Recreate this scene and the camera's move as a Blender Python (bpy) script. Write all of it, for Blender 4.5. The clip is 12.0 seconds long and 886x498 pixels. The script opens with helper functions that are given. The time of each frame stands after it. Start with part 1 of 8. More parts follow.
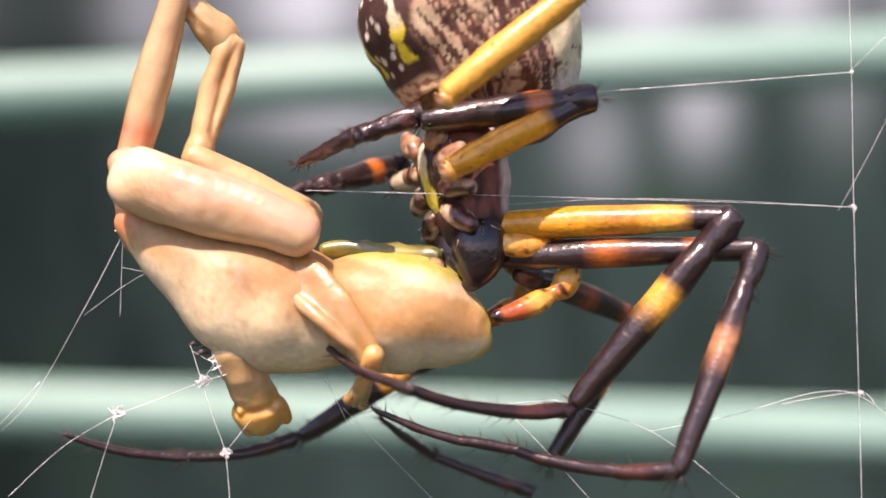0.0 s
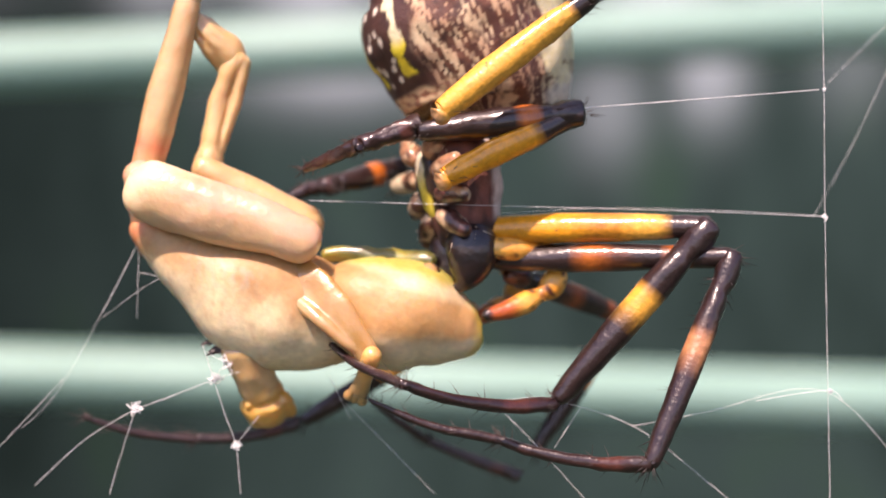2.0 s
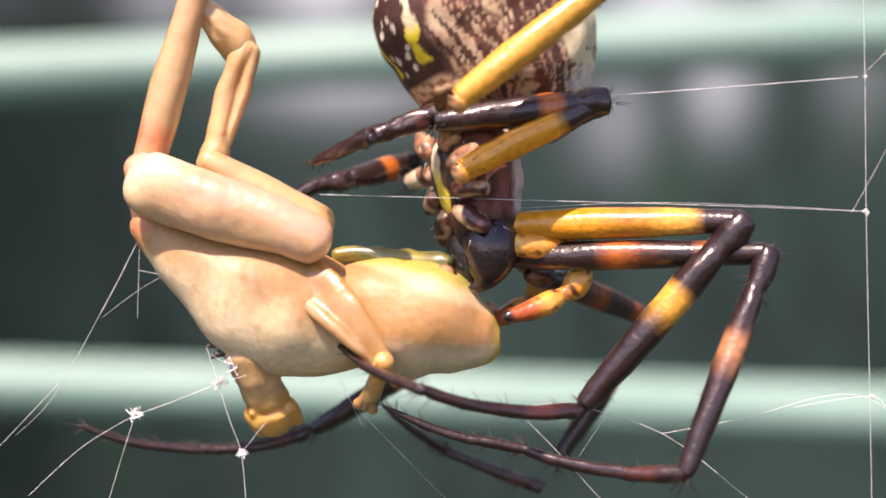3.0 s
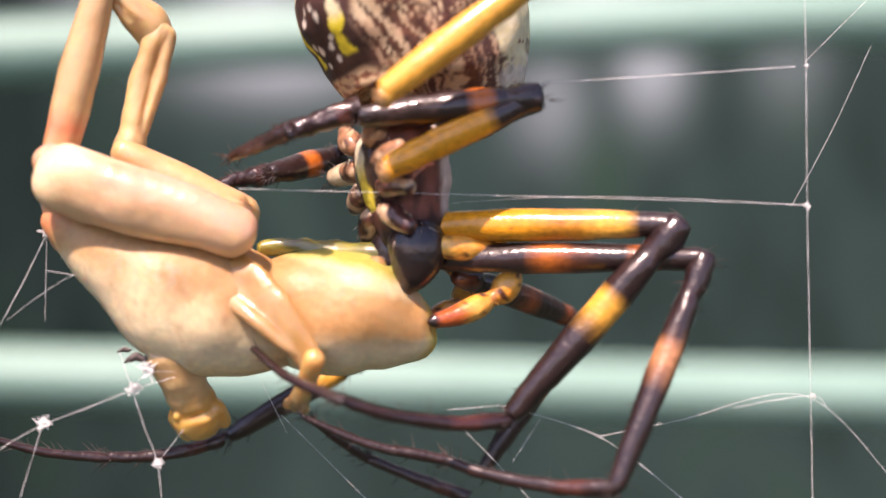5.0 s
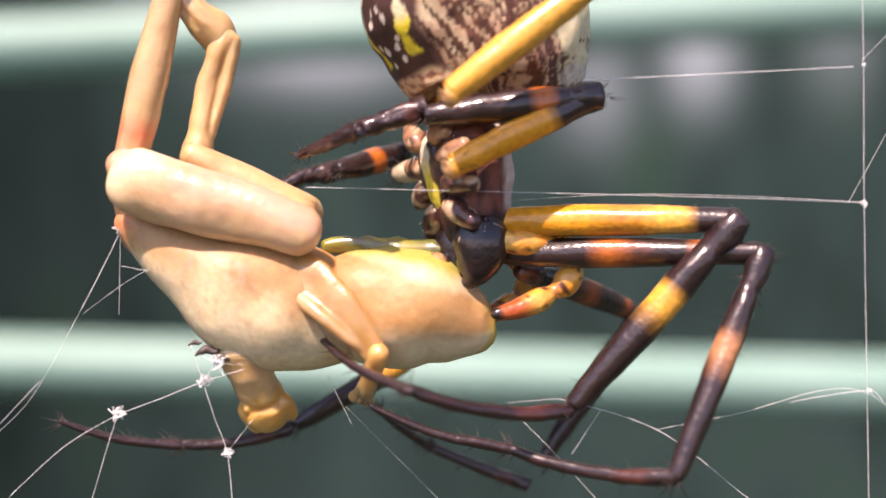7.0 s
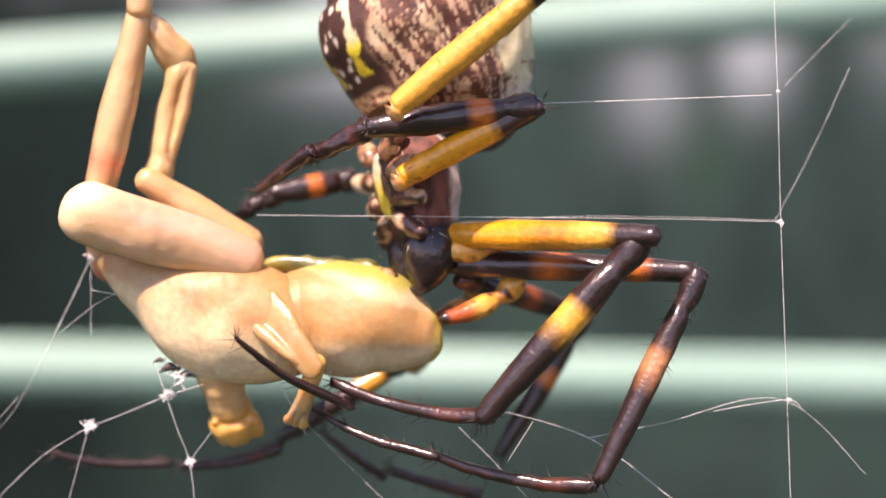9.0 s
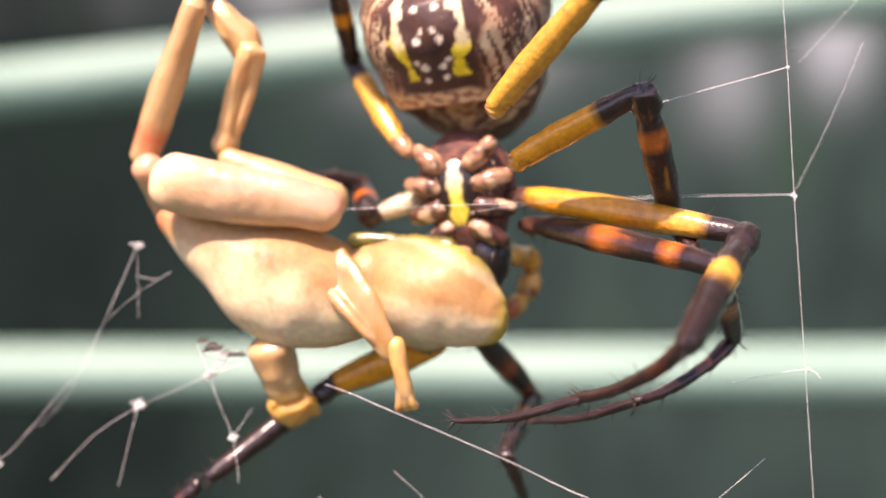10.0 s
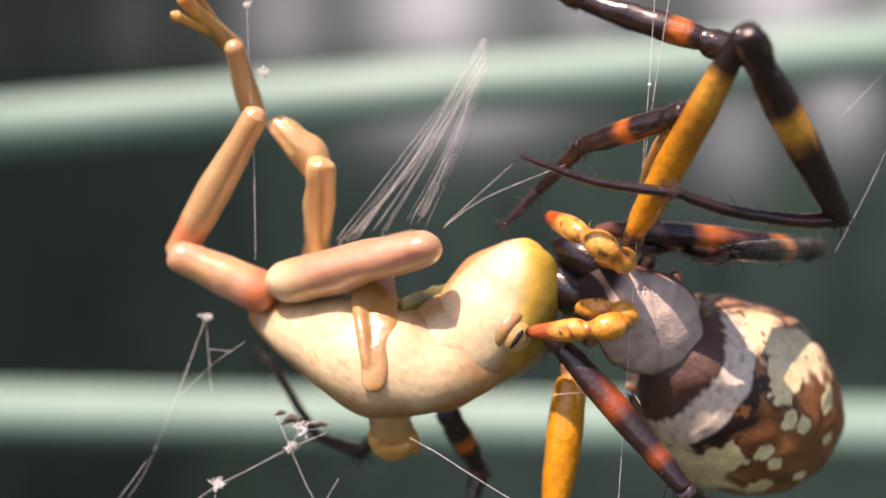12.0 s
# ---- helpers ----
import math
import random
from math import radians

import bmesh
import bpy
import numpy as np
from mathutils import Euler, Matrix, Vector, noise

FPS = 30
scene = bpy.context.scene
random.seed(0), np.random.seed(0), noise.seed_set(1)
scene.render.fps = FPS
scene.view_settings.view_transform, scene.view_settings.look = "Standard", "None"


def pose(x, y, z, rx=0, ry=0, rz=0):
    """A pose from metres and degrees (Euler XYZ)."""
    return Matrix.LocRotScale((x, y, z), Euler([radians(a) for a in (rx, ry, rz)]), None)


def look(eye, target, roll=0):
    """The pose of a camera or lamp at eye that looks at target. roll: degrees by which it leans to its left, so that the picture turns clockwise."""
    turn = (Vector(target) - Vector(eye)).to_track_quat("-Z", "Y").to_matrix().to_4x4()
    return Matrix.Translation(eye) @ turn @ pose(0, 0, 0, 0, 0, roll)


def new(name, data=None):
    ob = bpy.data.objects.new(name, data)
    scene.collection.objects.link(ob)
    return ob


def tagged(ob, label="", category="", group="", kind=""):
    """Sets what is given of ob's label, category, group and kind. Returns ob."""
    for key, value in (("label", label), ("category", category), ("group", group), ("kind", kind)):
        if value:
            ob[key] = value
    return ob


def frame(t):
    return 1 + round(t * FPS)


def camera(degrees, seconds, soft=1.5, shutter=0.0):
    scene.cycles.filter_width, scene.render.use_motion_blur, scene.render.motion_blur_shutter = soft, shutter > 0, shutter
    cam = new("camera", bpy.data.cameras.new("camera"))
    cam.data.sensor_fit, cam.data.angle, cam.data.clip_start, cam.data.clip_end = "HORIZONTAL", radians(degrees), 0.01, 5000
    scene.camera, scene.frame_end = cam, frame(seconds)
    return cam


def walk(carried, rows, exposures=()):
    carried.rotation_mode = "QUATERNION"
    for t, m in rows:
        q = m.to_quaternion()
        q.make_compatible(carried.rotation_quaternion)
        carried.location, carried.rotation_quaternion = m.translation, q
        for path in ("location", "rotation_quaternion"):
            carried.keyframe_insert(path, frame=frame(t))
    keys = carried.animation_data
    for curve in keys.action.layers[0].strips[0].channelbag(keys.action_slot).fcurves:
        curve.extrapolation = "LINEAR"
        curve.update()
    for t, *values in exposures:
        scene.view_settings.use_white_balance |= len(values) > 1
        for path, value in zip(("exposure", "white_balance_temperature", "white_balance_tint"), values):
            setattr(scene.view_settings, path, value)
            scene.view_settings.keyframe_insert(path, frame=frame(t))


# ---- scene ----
# ---- camera ----
cam = camera(40, 12.0, soft=1.7)
cam.data.dof.use_dof = True
cam.data.dof.focus_distance = 0.0888
cam.data.dof.aperture_fstop = 15.5
walk(cam, [
    (0, pose(0.00000, -0.08938, 1.20000, 90.000, -0.000, 0.000)),
    (0.5, pose(0.00258, -0.09149, 1.20235, 89.808, -0.561, 0.164)),
    (1, pose(-0.00232, -0.09514, 1.20245, 88.982, -0.281, -0.101)),
    (1.5, pose(-0.00284, -0.09571, 1.20300, 88.189, -0.300, -0.079)),
    (2, pose(0.00115, -0.09510, 1.20342, 88.213, 0.002, 0.506)),
    (2.5, pose(-0.00407, -0.09633, 1.20352, 88.598, -0.191, -0.142)),
    (2.7, pose(0.00087, -0.09290, 1.20274, 88.852, -0.084, 1.112)),
    (4.3, pose(-0.00570, -0.08644, 1.20137, 87.830, 0.374, -2.274)),
    (4.5, pose(-0.00044, -0.08600, 1.20188, 87.688, 0.947, -0.290)),
    (5, pose(0.00079, -0.08588, 1.20304, 87.960, 0.136, -2.243)),
    (5.5, pose(-0.00030, -0.08686, 1.20226, 88.784, -0.217, -0.508)),
    (6, pose(-0.00229, -0.08873, 1.20271, 87.980, 0.267, -0.276)),
    (6.5, pose(0.00168, -0.08751, 1.20163, 87.292, 0.458, 1.060)),
    (7, pose(-0.00040, -0.08789, 1.20356, 87.510, 0.184, -0.118)),
    (7.5, pose(-0.00124, -0.09195, 1.20481, 87.668, 0.198, -0.255)),
    (7.7, pose(0.00209, -0.08977, 1.20310, 87.673, 0.172, -0.309)),
    (9.3, pose(0.00876, -0.09405, 1.20554, 87.534, 0.731, 3.595)),
    (9.5, pose(0.00829, -0.09139, 1.20418, 87.528, 0.183, 3.917)),
    (9.7, pose(0.00866, -0.09154, 1.20365, 87.444, 0.561, 4.709)),
    (10, pose(0.01361, -0.09698, 1.20372, 87.787, 2.673, 6.686)),
    (10.5, pose(0.01099, -0.09388, 1.20400, 87.726, 1.690, 7.140)),
    (11, pose(0.01099, -0.09388, 1.20400, 88.805, 1.507, 6.931)),
    (11.5, pose(0.01099, -0.09388, 1.20400, 90.133, 1.871, 7.255)),
    (12, pose(0.01099, -0.09388, 1.20400, 89.977, 1.485, 6.733))],
    exposures=[(0.0, 0.82, 6800, 34), (7.0, 0.92, 6800, 34), (9.3, 1.02, 7050, 36), (10.0, 1.10, 7200, 38), (11.0, 1.07, 7400, 39), (11.5, 0.50, 7350, 38), (12.0, 0.57, 7200, 35)])

# ---- light ----
SUN = Vector((-0.25, -0.58, 0.97)).normalized()
world = bpy.data.worlds.new("garden_sky")
scene.world = world
world.use_nodes = True
wn = world.node_tree.nodes
sky = wn.new("ShaderNodeTexSky")
sky.sky_type, sky.sun_disc = "NISHITA", False
sky.sun_elevation = math.asin(SUN.z)
sky.sun_rotation = math.atan2(SUN.x, SUN.y)
world.node_tree.links.new(sky.outputs[0], wn["Background"].inputs[0])
wn["Background"].inputs[1].default_value = 0.125
sun = new("sun", bpy.data.lights.new("sun", "SUN"))
sun.data.energy, sun.data.angle, sun.data.color = 4.8, radians(0.6), (1.0, 0.87, 0.71)
sun.matrix_world = look(SUN * 5, (0, 0, 0))

HEIGHT = 1.2  # the web hangs this high above the lawn
MM = 0.001


# ---- materials ----
def shader(name, rough=0.5, metal=0.0):
    m = bpy.data.materials.new(name)
    m.use_nodes = True
    b = m.node_tree.nodes["Principled BSDF"]
    b.inputs["Roughness"].default_value, b.inputs["Metallic"].default_value = rough, metal
    return m, m.node_tree.nodes, m.node_tree.links, b


def ramp(nodes, stops):
    r = nodes.new("ShaderNodeValToRGB")
    while len(r.color_ramp.elements) < len(stops):
        r.color_ramp.elements.new(0.5)
    for e, (p, c) in zip(r.color_ramp.elements, stops):
        e.position, e.color = p, (*c, 1)
    return r


def noise_node(nodes, links, scale, detail=4, stretch=None):
    tc = nodes.new("ShaderNodeTexCoord")
    n = nodes.new("ShaderNodeTexNoise")
    n.inputs["Scale"].default_value, n.inputs["Detail"].default_value = scale, detail
    if stretch:
        mp = nodes.new("ShaderNodeMapping")
        mp.inputs["Scale"].default_value = stretch
        links.new(tc.outputs["Object"], mp.inputs["Vector"])
        links.new(mp.outputs[0], n.inputs["Vector"])
    else:
        links.new(tc.outputs["Object"], n.inputs["Vector"])
    return n


def pigmented(name, rough, grain_scale, grain, bump, bump_scale, flesh=0.0, coat=0.0, stretch=None, wet=0.2, blotch=0.0, slick=1.0):
    """Skin or shell whose pigment is stored on its points, broken up by fine grain and relief."""
    m, nodes, links, b = shader(name, rough)
    col = nodes.new("ShaderNodeAttribute")
    col.attribute_name = "pigment"
    n = noise_node(nodes, links, grain_scale, 5, stretch)
    r = ramp(nodes, [(0.25, (1 - grain,) * 3), (0.75, (1.0,) * 3)])
    links.new(n.outputs[0], r.inputs[0])
    mx = nodes.new("ShaderNodeMix")
    mx.data_type, mx.blend_type = "RGBA", "MULTIPLY"
    mx.inputs[0].default_value = 1
    links.new(col.outputs["Color"], mx.inputs[6])
    links.new(r.outputs[0], mx.inputs[7])
    tone = mx.outputs[2]
    if blotch:
        n4 = noise_node(nodes, links, grain_scale * 0.28, 6)
        r4 = ramp(nodes, [(0.30, (0.90, 0.76, 0.62)), (0.48, (1.0, 0.97, 0.93)), (0.62, (1.0, 1.0, 1.0)), (0.78, (0.92, 0.97, 1.0))])
        links.new(n4.outputs[0], r4.inputs[0])
        mz = nodes.new("ShaderNodeMix")
        mz.data_type, mz.blend_type = "RGBA", "MULTIPLY"
        mz.inputs[0].default_value = blotch
        links.new(tone, mz.inputs[6])
        links.new(r4.outputs[0], mz.inputs[7])
        tone = mz.outputs[2]
    links.new(tone, b.inputs["Base Color"])
    n2 = noise_node(nodes, links, bump_scale, 3, stretch)
    bp = nodes.new("ShaderNodeBump")
    bp.inputs["Strength"].default_value, bp.inputs["Distance"].default_value = bump, 0.0002
    links.new(n2.outputs[0], bp.inputs["Height"])
    links.new(bp.outputs[0], b.inputs["Normal"])
    n3 = noise_node(nodes, links, grain_scale * 0.6, 3)
    rr = nodes.new("ShaderNodeMapRange")
    rr.inputs["To Min"].default_value, rr.inputs["To Max"].default_value = rough * 0.6, min(1, rough * 1.4)
    links.new(n3.outputs[0], rr.inputs["Value"])
    links.new(rr.outputs[0], b.inputs["Roughness"])
    if flesh:
        b.inputs["Subsurface Weight"].default_value = flesh
        b.inputs["Subsurface Radius"].default_value = (1.0, 0.55, 0.30)
        b.inputs["Subsurface Scale"].default_value = 0.0018
    if coat:
        b.inputs["Coat Weight"].default_value, b.inputs["Coat Roughness"].default_value, b.inputs["Coat IOR"].default_value = coat, wet, 1.6
        film_ = nodes.new("ShaderNodeBump")
        film_.inputs["Strength"].default_value, film_.inputs["Distance"].default_value = bump * slick, 0.0002
        links.new(n2.outputs[0], film_.inputs["Height"])
        links.new(film_.outputs[0], b.inputs["Coat Normal"])
    return m


frog_skin = pigmented("moist_frog_skin", 0.42, 900, 0.14, 0.9, 600, flesh=0.5, coat=1.0, wet=0.26, blotch=0.45, slick=0.9)
belly_skin = pigmented("frog_belly_skin", 0.56, 1700, 0.24, 0.36, 1300, flesh=0.45, coat=0.10, wet=0.36, blotch=0.3)
shell = pigmented("spider_shell", 0.40, 1900, 0.40, 0.45, 2600, coat=0.7, wet=0.15, slick=0.35)
fuzzy = pigmented("spider_fuzz", 0.75, 2200, 0.22, 0.4, 4200)
shell.node_tree.nodes["Principled BSDF"].inputs["Specular IOR Level"].default_value = 0.28
belly_shell = pigmented("spider_abdomen", 0.48, 1500, 0.3, 0.3, 2600, flesh=0.1)


def plain(name, color, rough, coat=0.0):
    m, nodes, links, b = shader(name, rough)
    n = noise_node(nodes, links, 2500, 4)
    r = ramp(nodes, [(0.3, tuple(c * 0.75 for c in color)), (0.7, color)])
    links.new(n.outputs[0], r.inputs[0])
    links.new(r.outputs[0], b.inputs["Base Color"])
    b.inputs["Coat Weight"].default_value = coat
    return m


bristle_mat = plain("dark_bristle", (0.05, 0.035, 0.03), 0.5)
hair_mat = plain("pale_hair", (0.62, 0.50, 0.36), 0.5)
eye_mat = plain("eye_lid_gold", (0.62, 0.42, 0.16), 0.25, 0.8)
pupil_mat = plain("pupil_black", (0.006, 0.005, 0.004), 0.1, 0.8)

silk_mat, nodes, links, b = shader("spider_silk", 0.35)
b.inputs["Base Color"].default_value = (0.78, 0.8, 0.78, 1)
b.inputs["Transmission Weight"].default_value = 0.1
n = noise_node(nodes, links, 900, 2)
r = ramp(nodes, [(0.35, (0.62, 0.64, 0.62)), (0.65, (0.93, 0.94, 0.92))])
links.new(n.outputs[0], r.inputs[0])
links.new(r.outputs[0], b.inputs["Base Color"])

rail_mat, nodes, links, b = shader("green_enamel", 0.5)
n = noise_node(nodes, links, 9, 5)
r = ramp(nodes, [(0.3, (0.165, 0.305, 0.250)), (0.7, (0.225, 0.375, 0.318))])
links.new(n.outputs[0], r.inputs[0])
links.new(r.outputs[0], b.inputs["Base Color"])
b.inputs["Specular IOR Level"].default_value = 0.5

# the lawn's shade is put into these near-black greens
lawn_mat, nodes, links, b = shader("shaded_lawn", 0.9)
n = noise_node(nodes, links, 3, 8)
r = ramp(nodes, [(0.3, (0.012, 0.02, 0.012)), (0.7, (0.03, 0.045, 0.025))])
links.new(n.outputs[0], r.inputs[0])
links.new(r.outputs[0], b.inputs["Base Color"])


# ---- mesh helpers ----
def ease(stations, count):
    """Smooth rows through a few stations."""
    s = np.array(stations, float)
    k = len(s)
    out = []
    for u in np.linspace(0, k - 1, count):
        i = min(int(u), k - 2)
        w = u - i
        p0, p1, p2, p3 = s[max(i - 1, 0)], s[i], s[i + 1], s[min(i + 2, k - 1)]
        out.append(0.5 * ((2 * p1) + (p2 - p0) * w + (2 * p0 - 5 * p1 + 4 * p2 - p3) * w * w + (3 * p1 - p0 - 3 * p2 + p3) * w ** 3))
    return np.array(out)


def loft(rows_, sides, lump=0.0, seed=0.0, lump_scale=0.4):
    """Rings about a centre line: rows of x, y, z, half width, half height. Millimetres."""
    p = rows_[:, :3]
    verts, faces = [], []
    n = len(rows_)
    prev = None
    for i in range(n):
        d = p[min(i + 1, n - 1)] - p[max(i - 1, 0)]
        d = Vector(d).normalized()
        if prev is None:
            a = Vector((0, 1, 0))
            if abs(d.y) > 0.9:
                a = Vector((0, 0, 1))
        else:
            a = prev
        a = (a - d * a.dot(d)).normalized()
        prev = a
        c = d.cross(a)
        for j in range(sides):
            th = 2 * math.pi * j / sides
            v = Vector(p[i]) + a * (math.cos(th) * max(rows_[i, 3], 0.004)) + c * (math.sin(th) * max(rows_[i, 4], 0.004))
            if lump:
                q = v * lump_scale + Vector((seed, seed * 1.7, 0))
                out = (v - Vector(p[i])).normalized()
                v += out * lump * noise.noise(q) * min(1.0, rows_[i, 3])
            verts.append(v)
    for i in range(n - 1):
        for j in range(sides):
            k = (j + 1) % sides
            faces.append((i * sides + j, i * sides + k, (i + 1) * sides + k, (i + 1) * sides + j))
    faces.append(tuple(range(sides - 1, -1, -1)))
    faces.append(tuple((n - 1) * sides + j for j in range(sides)))
    return verts, faces


def rounded(length, r0, rm, r1, flat=1.0, bow=0.0, count=26):
    """Stations of a limb with rounded ends, centred on its middle, along x."""
    h = length / 2
    st = [(-h - r0 * 0.95, 0.05), (-h - r0 * 0.85, r0 * 0.5), (-h - r0 * 0.5, r0 * 0.86), (-h, r0), (-h * 0.45, (r0 + rm) / 2), (0, rm), (h * 0.5, (rm + r1) / 2), (h, r1),
          (h + r1 * 0.5, r1 * 0.86), (h + r1 * 0.85, r1 * 0.5), (h + r1 * 0.95, 0.05)]
    return ease([(x, 0, bow * (1 - (x / h) ** 2), r * flat, r) for x, r in st], count)


def mesh_of(name, pieces, mat, paint=None):
    verts, faces = [], []
    for v, f in pieces:
        o = len(verts)
        verts += [Vector(q) for q in v]
        faces += [tuple(i + o for i in q) for q in f]
    me = bpy.data.meshes.new(name)
    me.from_pydata([q * MM for q in verts], [], faces)
    me.materials.append(mat)
    me.polygons.foreach_set("use_smooth", [True] * len(me.polygons))
    if paint:
        at = me.color_attributes.new("pigment", "FLOAT_COLOR", "POINT")
        at.data.foreach_set("color", np.array([(*paint(q), 1.0) for q in verts], np.float32).ravel())
    me.update()
    return me


def part(name, pieces, mat, parent, label="", paint=None):
    ob = new(name, mesh_of(name, pieces, mat, paint))
    ob.parent = parent
    return tagged(ob, label)


def fused(pieces, voxel=0.14, rounds=4):
    """Melt overlapping pieces into one skin with soft creases. Millimetres."""
    verts, faces = [], []
    for v, f in pieces:
        o = len(verts)
        verts += [tuple(q) for q in v]
        faces += [tuple(i + o for i in q) for q in f]
    me = bpy.data.meshes.new("melt")
    me.from_pydata(verts, [], faces)
    ob = new("melt", me)
    md = ob.modifiers.new("melt", "REMESH")
    md.mode, md.voxel_size = "VOXEL", voxel
    bpy.context.view_layer.update()
    solid = bpy.data.meshes.new_from_object(ob.evaluated_get(bpy.context.evaluated_depsgraph_get()))
    co = np.empty(len(solid.vertices) * 3)
    solid.vertices.foreach_get("co", co)
    co = co.reshape(-1, 3)
    ed = np.empty(len(solid.edges) * 2, int)
    solid.edges.foreach_get("vertices", ed)
    ed = ed.reshape(-1, 2)
    near = np.maximum(np.bincount(ed.ravel(), minlength=len(co)), 1)[:, None]
    for _ in range(rounds):
        add = np.zeros_like(co)
        np.add.at(add, ed[:, 0], co[ed[:, 1]])
        np.add.at(add, ed[:, 1], co[ed[:, 0]])
        co = co * 0.4 + add / near * 0.6
    out = [Vector(q) for q in co], [tuple(p.vertices) for p in solid.polygons]
    bpy.data.objects.remove(ob)
    bpy.data.meshes.remove(solid)
    bpy.data.meshes.remove(me)
    return out


def mix3(a, b_, w):
    w = min(1.0, max(0.0, w))
    return tuple(x + (y - x) * w for x, y in zip(a, b_))


def step(a, b_, x):
    w = min(1.0, max(0.0, (x - a) / (b_ - a)))
    return w * w * (3 - 2 * w)


def ball(c, rx, ry, rz, sides=14):
    st = [(c[0] + rx * math.sin(a), c[1], c[2], ry * math.cos(a), rz * math.cos(a)) for a in np.linspace(-1.565, 1.565, 11)]
    return loft(np.array(st), sides)


# ---- setting: lawn, flat garden backdrop, railing ----
def slab(name, x0, x1, y0, y1, z0, z1, mat):
    bm = bmesh.new()
    bmesh.ops.create_cube(bm, size=1)
    for v in bm.verts:
        v.co = ((x0 + x1) / 2 + v.co.x * (x1 - x0), (y0 + y1) / 2 + v.co.y * (y1 - y0), (z0 + z1) / 2 + v.co.z * (z1 - z0))
    me = bpy.data.meshes.new(name)
    bm.to_mesh(me)
    bm.free()
    me.materials.append(mat)
    return tagged(new(name, me), kind="structure")


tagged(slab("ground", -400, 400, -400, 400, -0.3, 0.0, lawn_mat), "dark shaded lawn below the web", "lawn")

# flat slab for the distance: its bright and dark patches are painted into the colour
BACKDROP_Y = 1.5
backdrop_mat, nodes, links, b = shader("mottled_distance", 0.95)
tc = nodes.new("ShaderNodeTexCoord")
sep = nodes.new("ShaderNodeSeparateXYZ")
links.new(tc.outputs["Object"], sep.inputs[0])


def calc(op, a, c=None, e=None):
    m = nodes.new("ShaderNodeMath")
    m.operation = op
    for i, v in enumerate((a, c, e)):
        if v is None:
            continue
        if isinstance(v, (int, float)):
            m.inputs[i].default_value = v
        else:
            links.new(v, m.inputs[i])
    return m.outputs[0]


def bell(source, centre, width):
    d = calc("DIVIDE", calc("SUBTRACT", source, centre), width)
    return calc("POWER", 2.718, calc("MULTIPLY", calc("MULTIPLY", d, d), -1.0))


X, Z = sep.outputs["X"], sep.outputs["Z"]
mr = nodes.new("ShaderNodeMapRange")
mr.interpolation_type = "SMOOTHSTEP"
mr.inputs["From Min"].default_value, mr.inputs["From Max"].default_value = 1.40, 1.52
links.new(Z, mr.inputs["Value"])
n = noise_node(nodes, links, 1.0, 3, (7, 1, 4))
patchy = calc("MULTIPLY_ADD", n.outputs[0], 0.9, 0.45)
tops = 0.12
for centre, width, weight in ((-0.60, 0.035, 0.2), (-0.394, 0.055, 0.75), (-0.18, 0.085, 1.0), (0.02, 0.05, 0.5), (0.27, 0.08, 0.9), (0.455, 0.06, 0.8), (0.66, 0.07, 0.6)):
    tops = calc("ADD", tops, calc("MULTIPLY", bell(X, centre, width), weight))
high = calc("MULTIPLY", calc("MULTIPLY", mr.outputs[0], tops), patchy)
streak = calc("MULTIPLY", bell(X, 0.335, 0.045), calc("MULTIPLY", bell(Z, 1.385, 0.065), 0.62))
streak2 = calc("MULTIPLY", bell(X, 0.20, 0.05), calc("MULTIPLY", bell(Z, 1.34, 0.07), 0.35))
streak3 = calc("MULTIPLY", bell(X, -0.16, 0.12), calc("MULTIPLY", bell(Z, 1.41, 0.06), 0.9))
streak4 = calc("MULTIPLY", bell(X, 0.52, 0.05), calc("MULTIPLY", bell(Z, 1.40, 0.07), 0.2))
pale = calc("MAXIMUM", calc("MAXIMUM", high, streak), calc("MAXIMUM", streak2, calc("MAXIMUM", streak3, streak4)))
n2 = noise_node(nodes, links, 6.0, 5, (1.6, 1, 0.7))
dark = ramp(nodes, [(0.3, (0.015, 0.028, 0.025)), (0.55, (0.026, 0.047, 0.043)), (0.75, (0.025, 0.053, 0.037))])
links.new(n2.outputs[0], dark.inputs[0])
# left-hand shading of the distance, multiplied into its colour
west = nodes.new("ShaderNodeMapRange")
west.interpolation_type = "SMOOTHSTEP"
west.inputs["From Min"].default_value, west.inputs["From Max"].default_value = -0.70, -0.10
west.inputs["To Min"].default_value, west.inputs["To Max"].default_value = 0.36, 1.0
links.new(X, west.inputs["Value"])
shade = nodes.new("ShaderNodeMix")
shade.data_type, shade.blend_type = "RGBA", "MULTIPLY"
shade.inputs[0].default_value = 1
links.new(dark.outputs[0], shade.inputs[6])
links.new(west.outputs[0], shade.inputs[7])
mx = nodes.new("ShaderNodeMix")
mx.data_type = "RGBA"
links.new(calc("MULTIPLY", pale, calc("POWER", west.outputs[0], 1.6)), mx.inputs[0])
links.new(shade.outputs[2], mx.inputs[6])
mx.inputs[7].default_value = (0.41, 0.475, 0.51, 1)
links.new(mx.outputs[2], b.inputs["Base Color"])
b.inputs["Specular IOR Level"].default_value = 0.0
tagged(slab("backdrop", -30, 30, BACKDROP_Y, BACKDROP_Y + 0.2, 0, 6, backdrop_mat), "blurred dark garden distance with pale streaks", "backdrop")


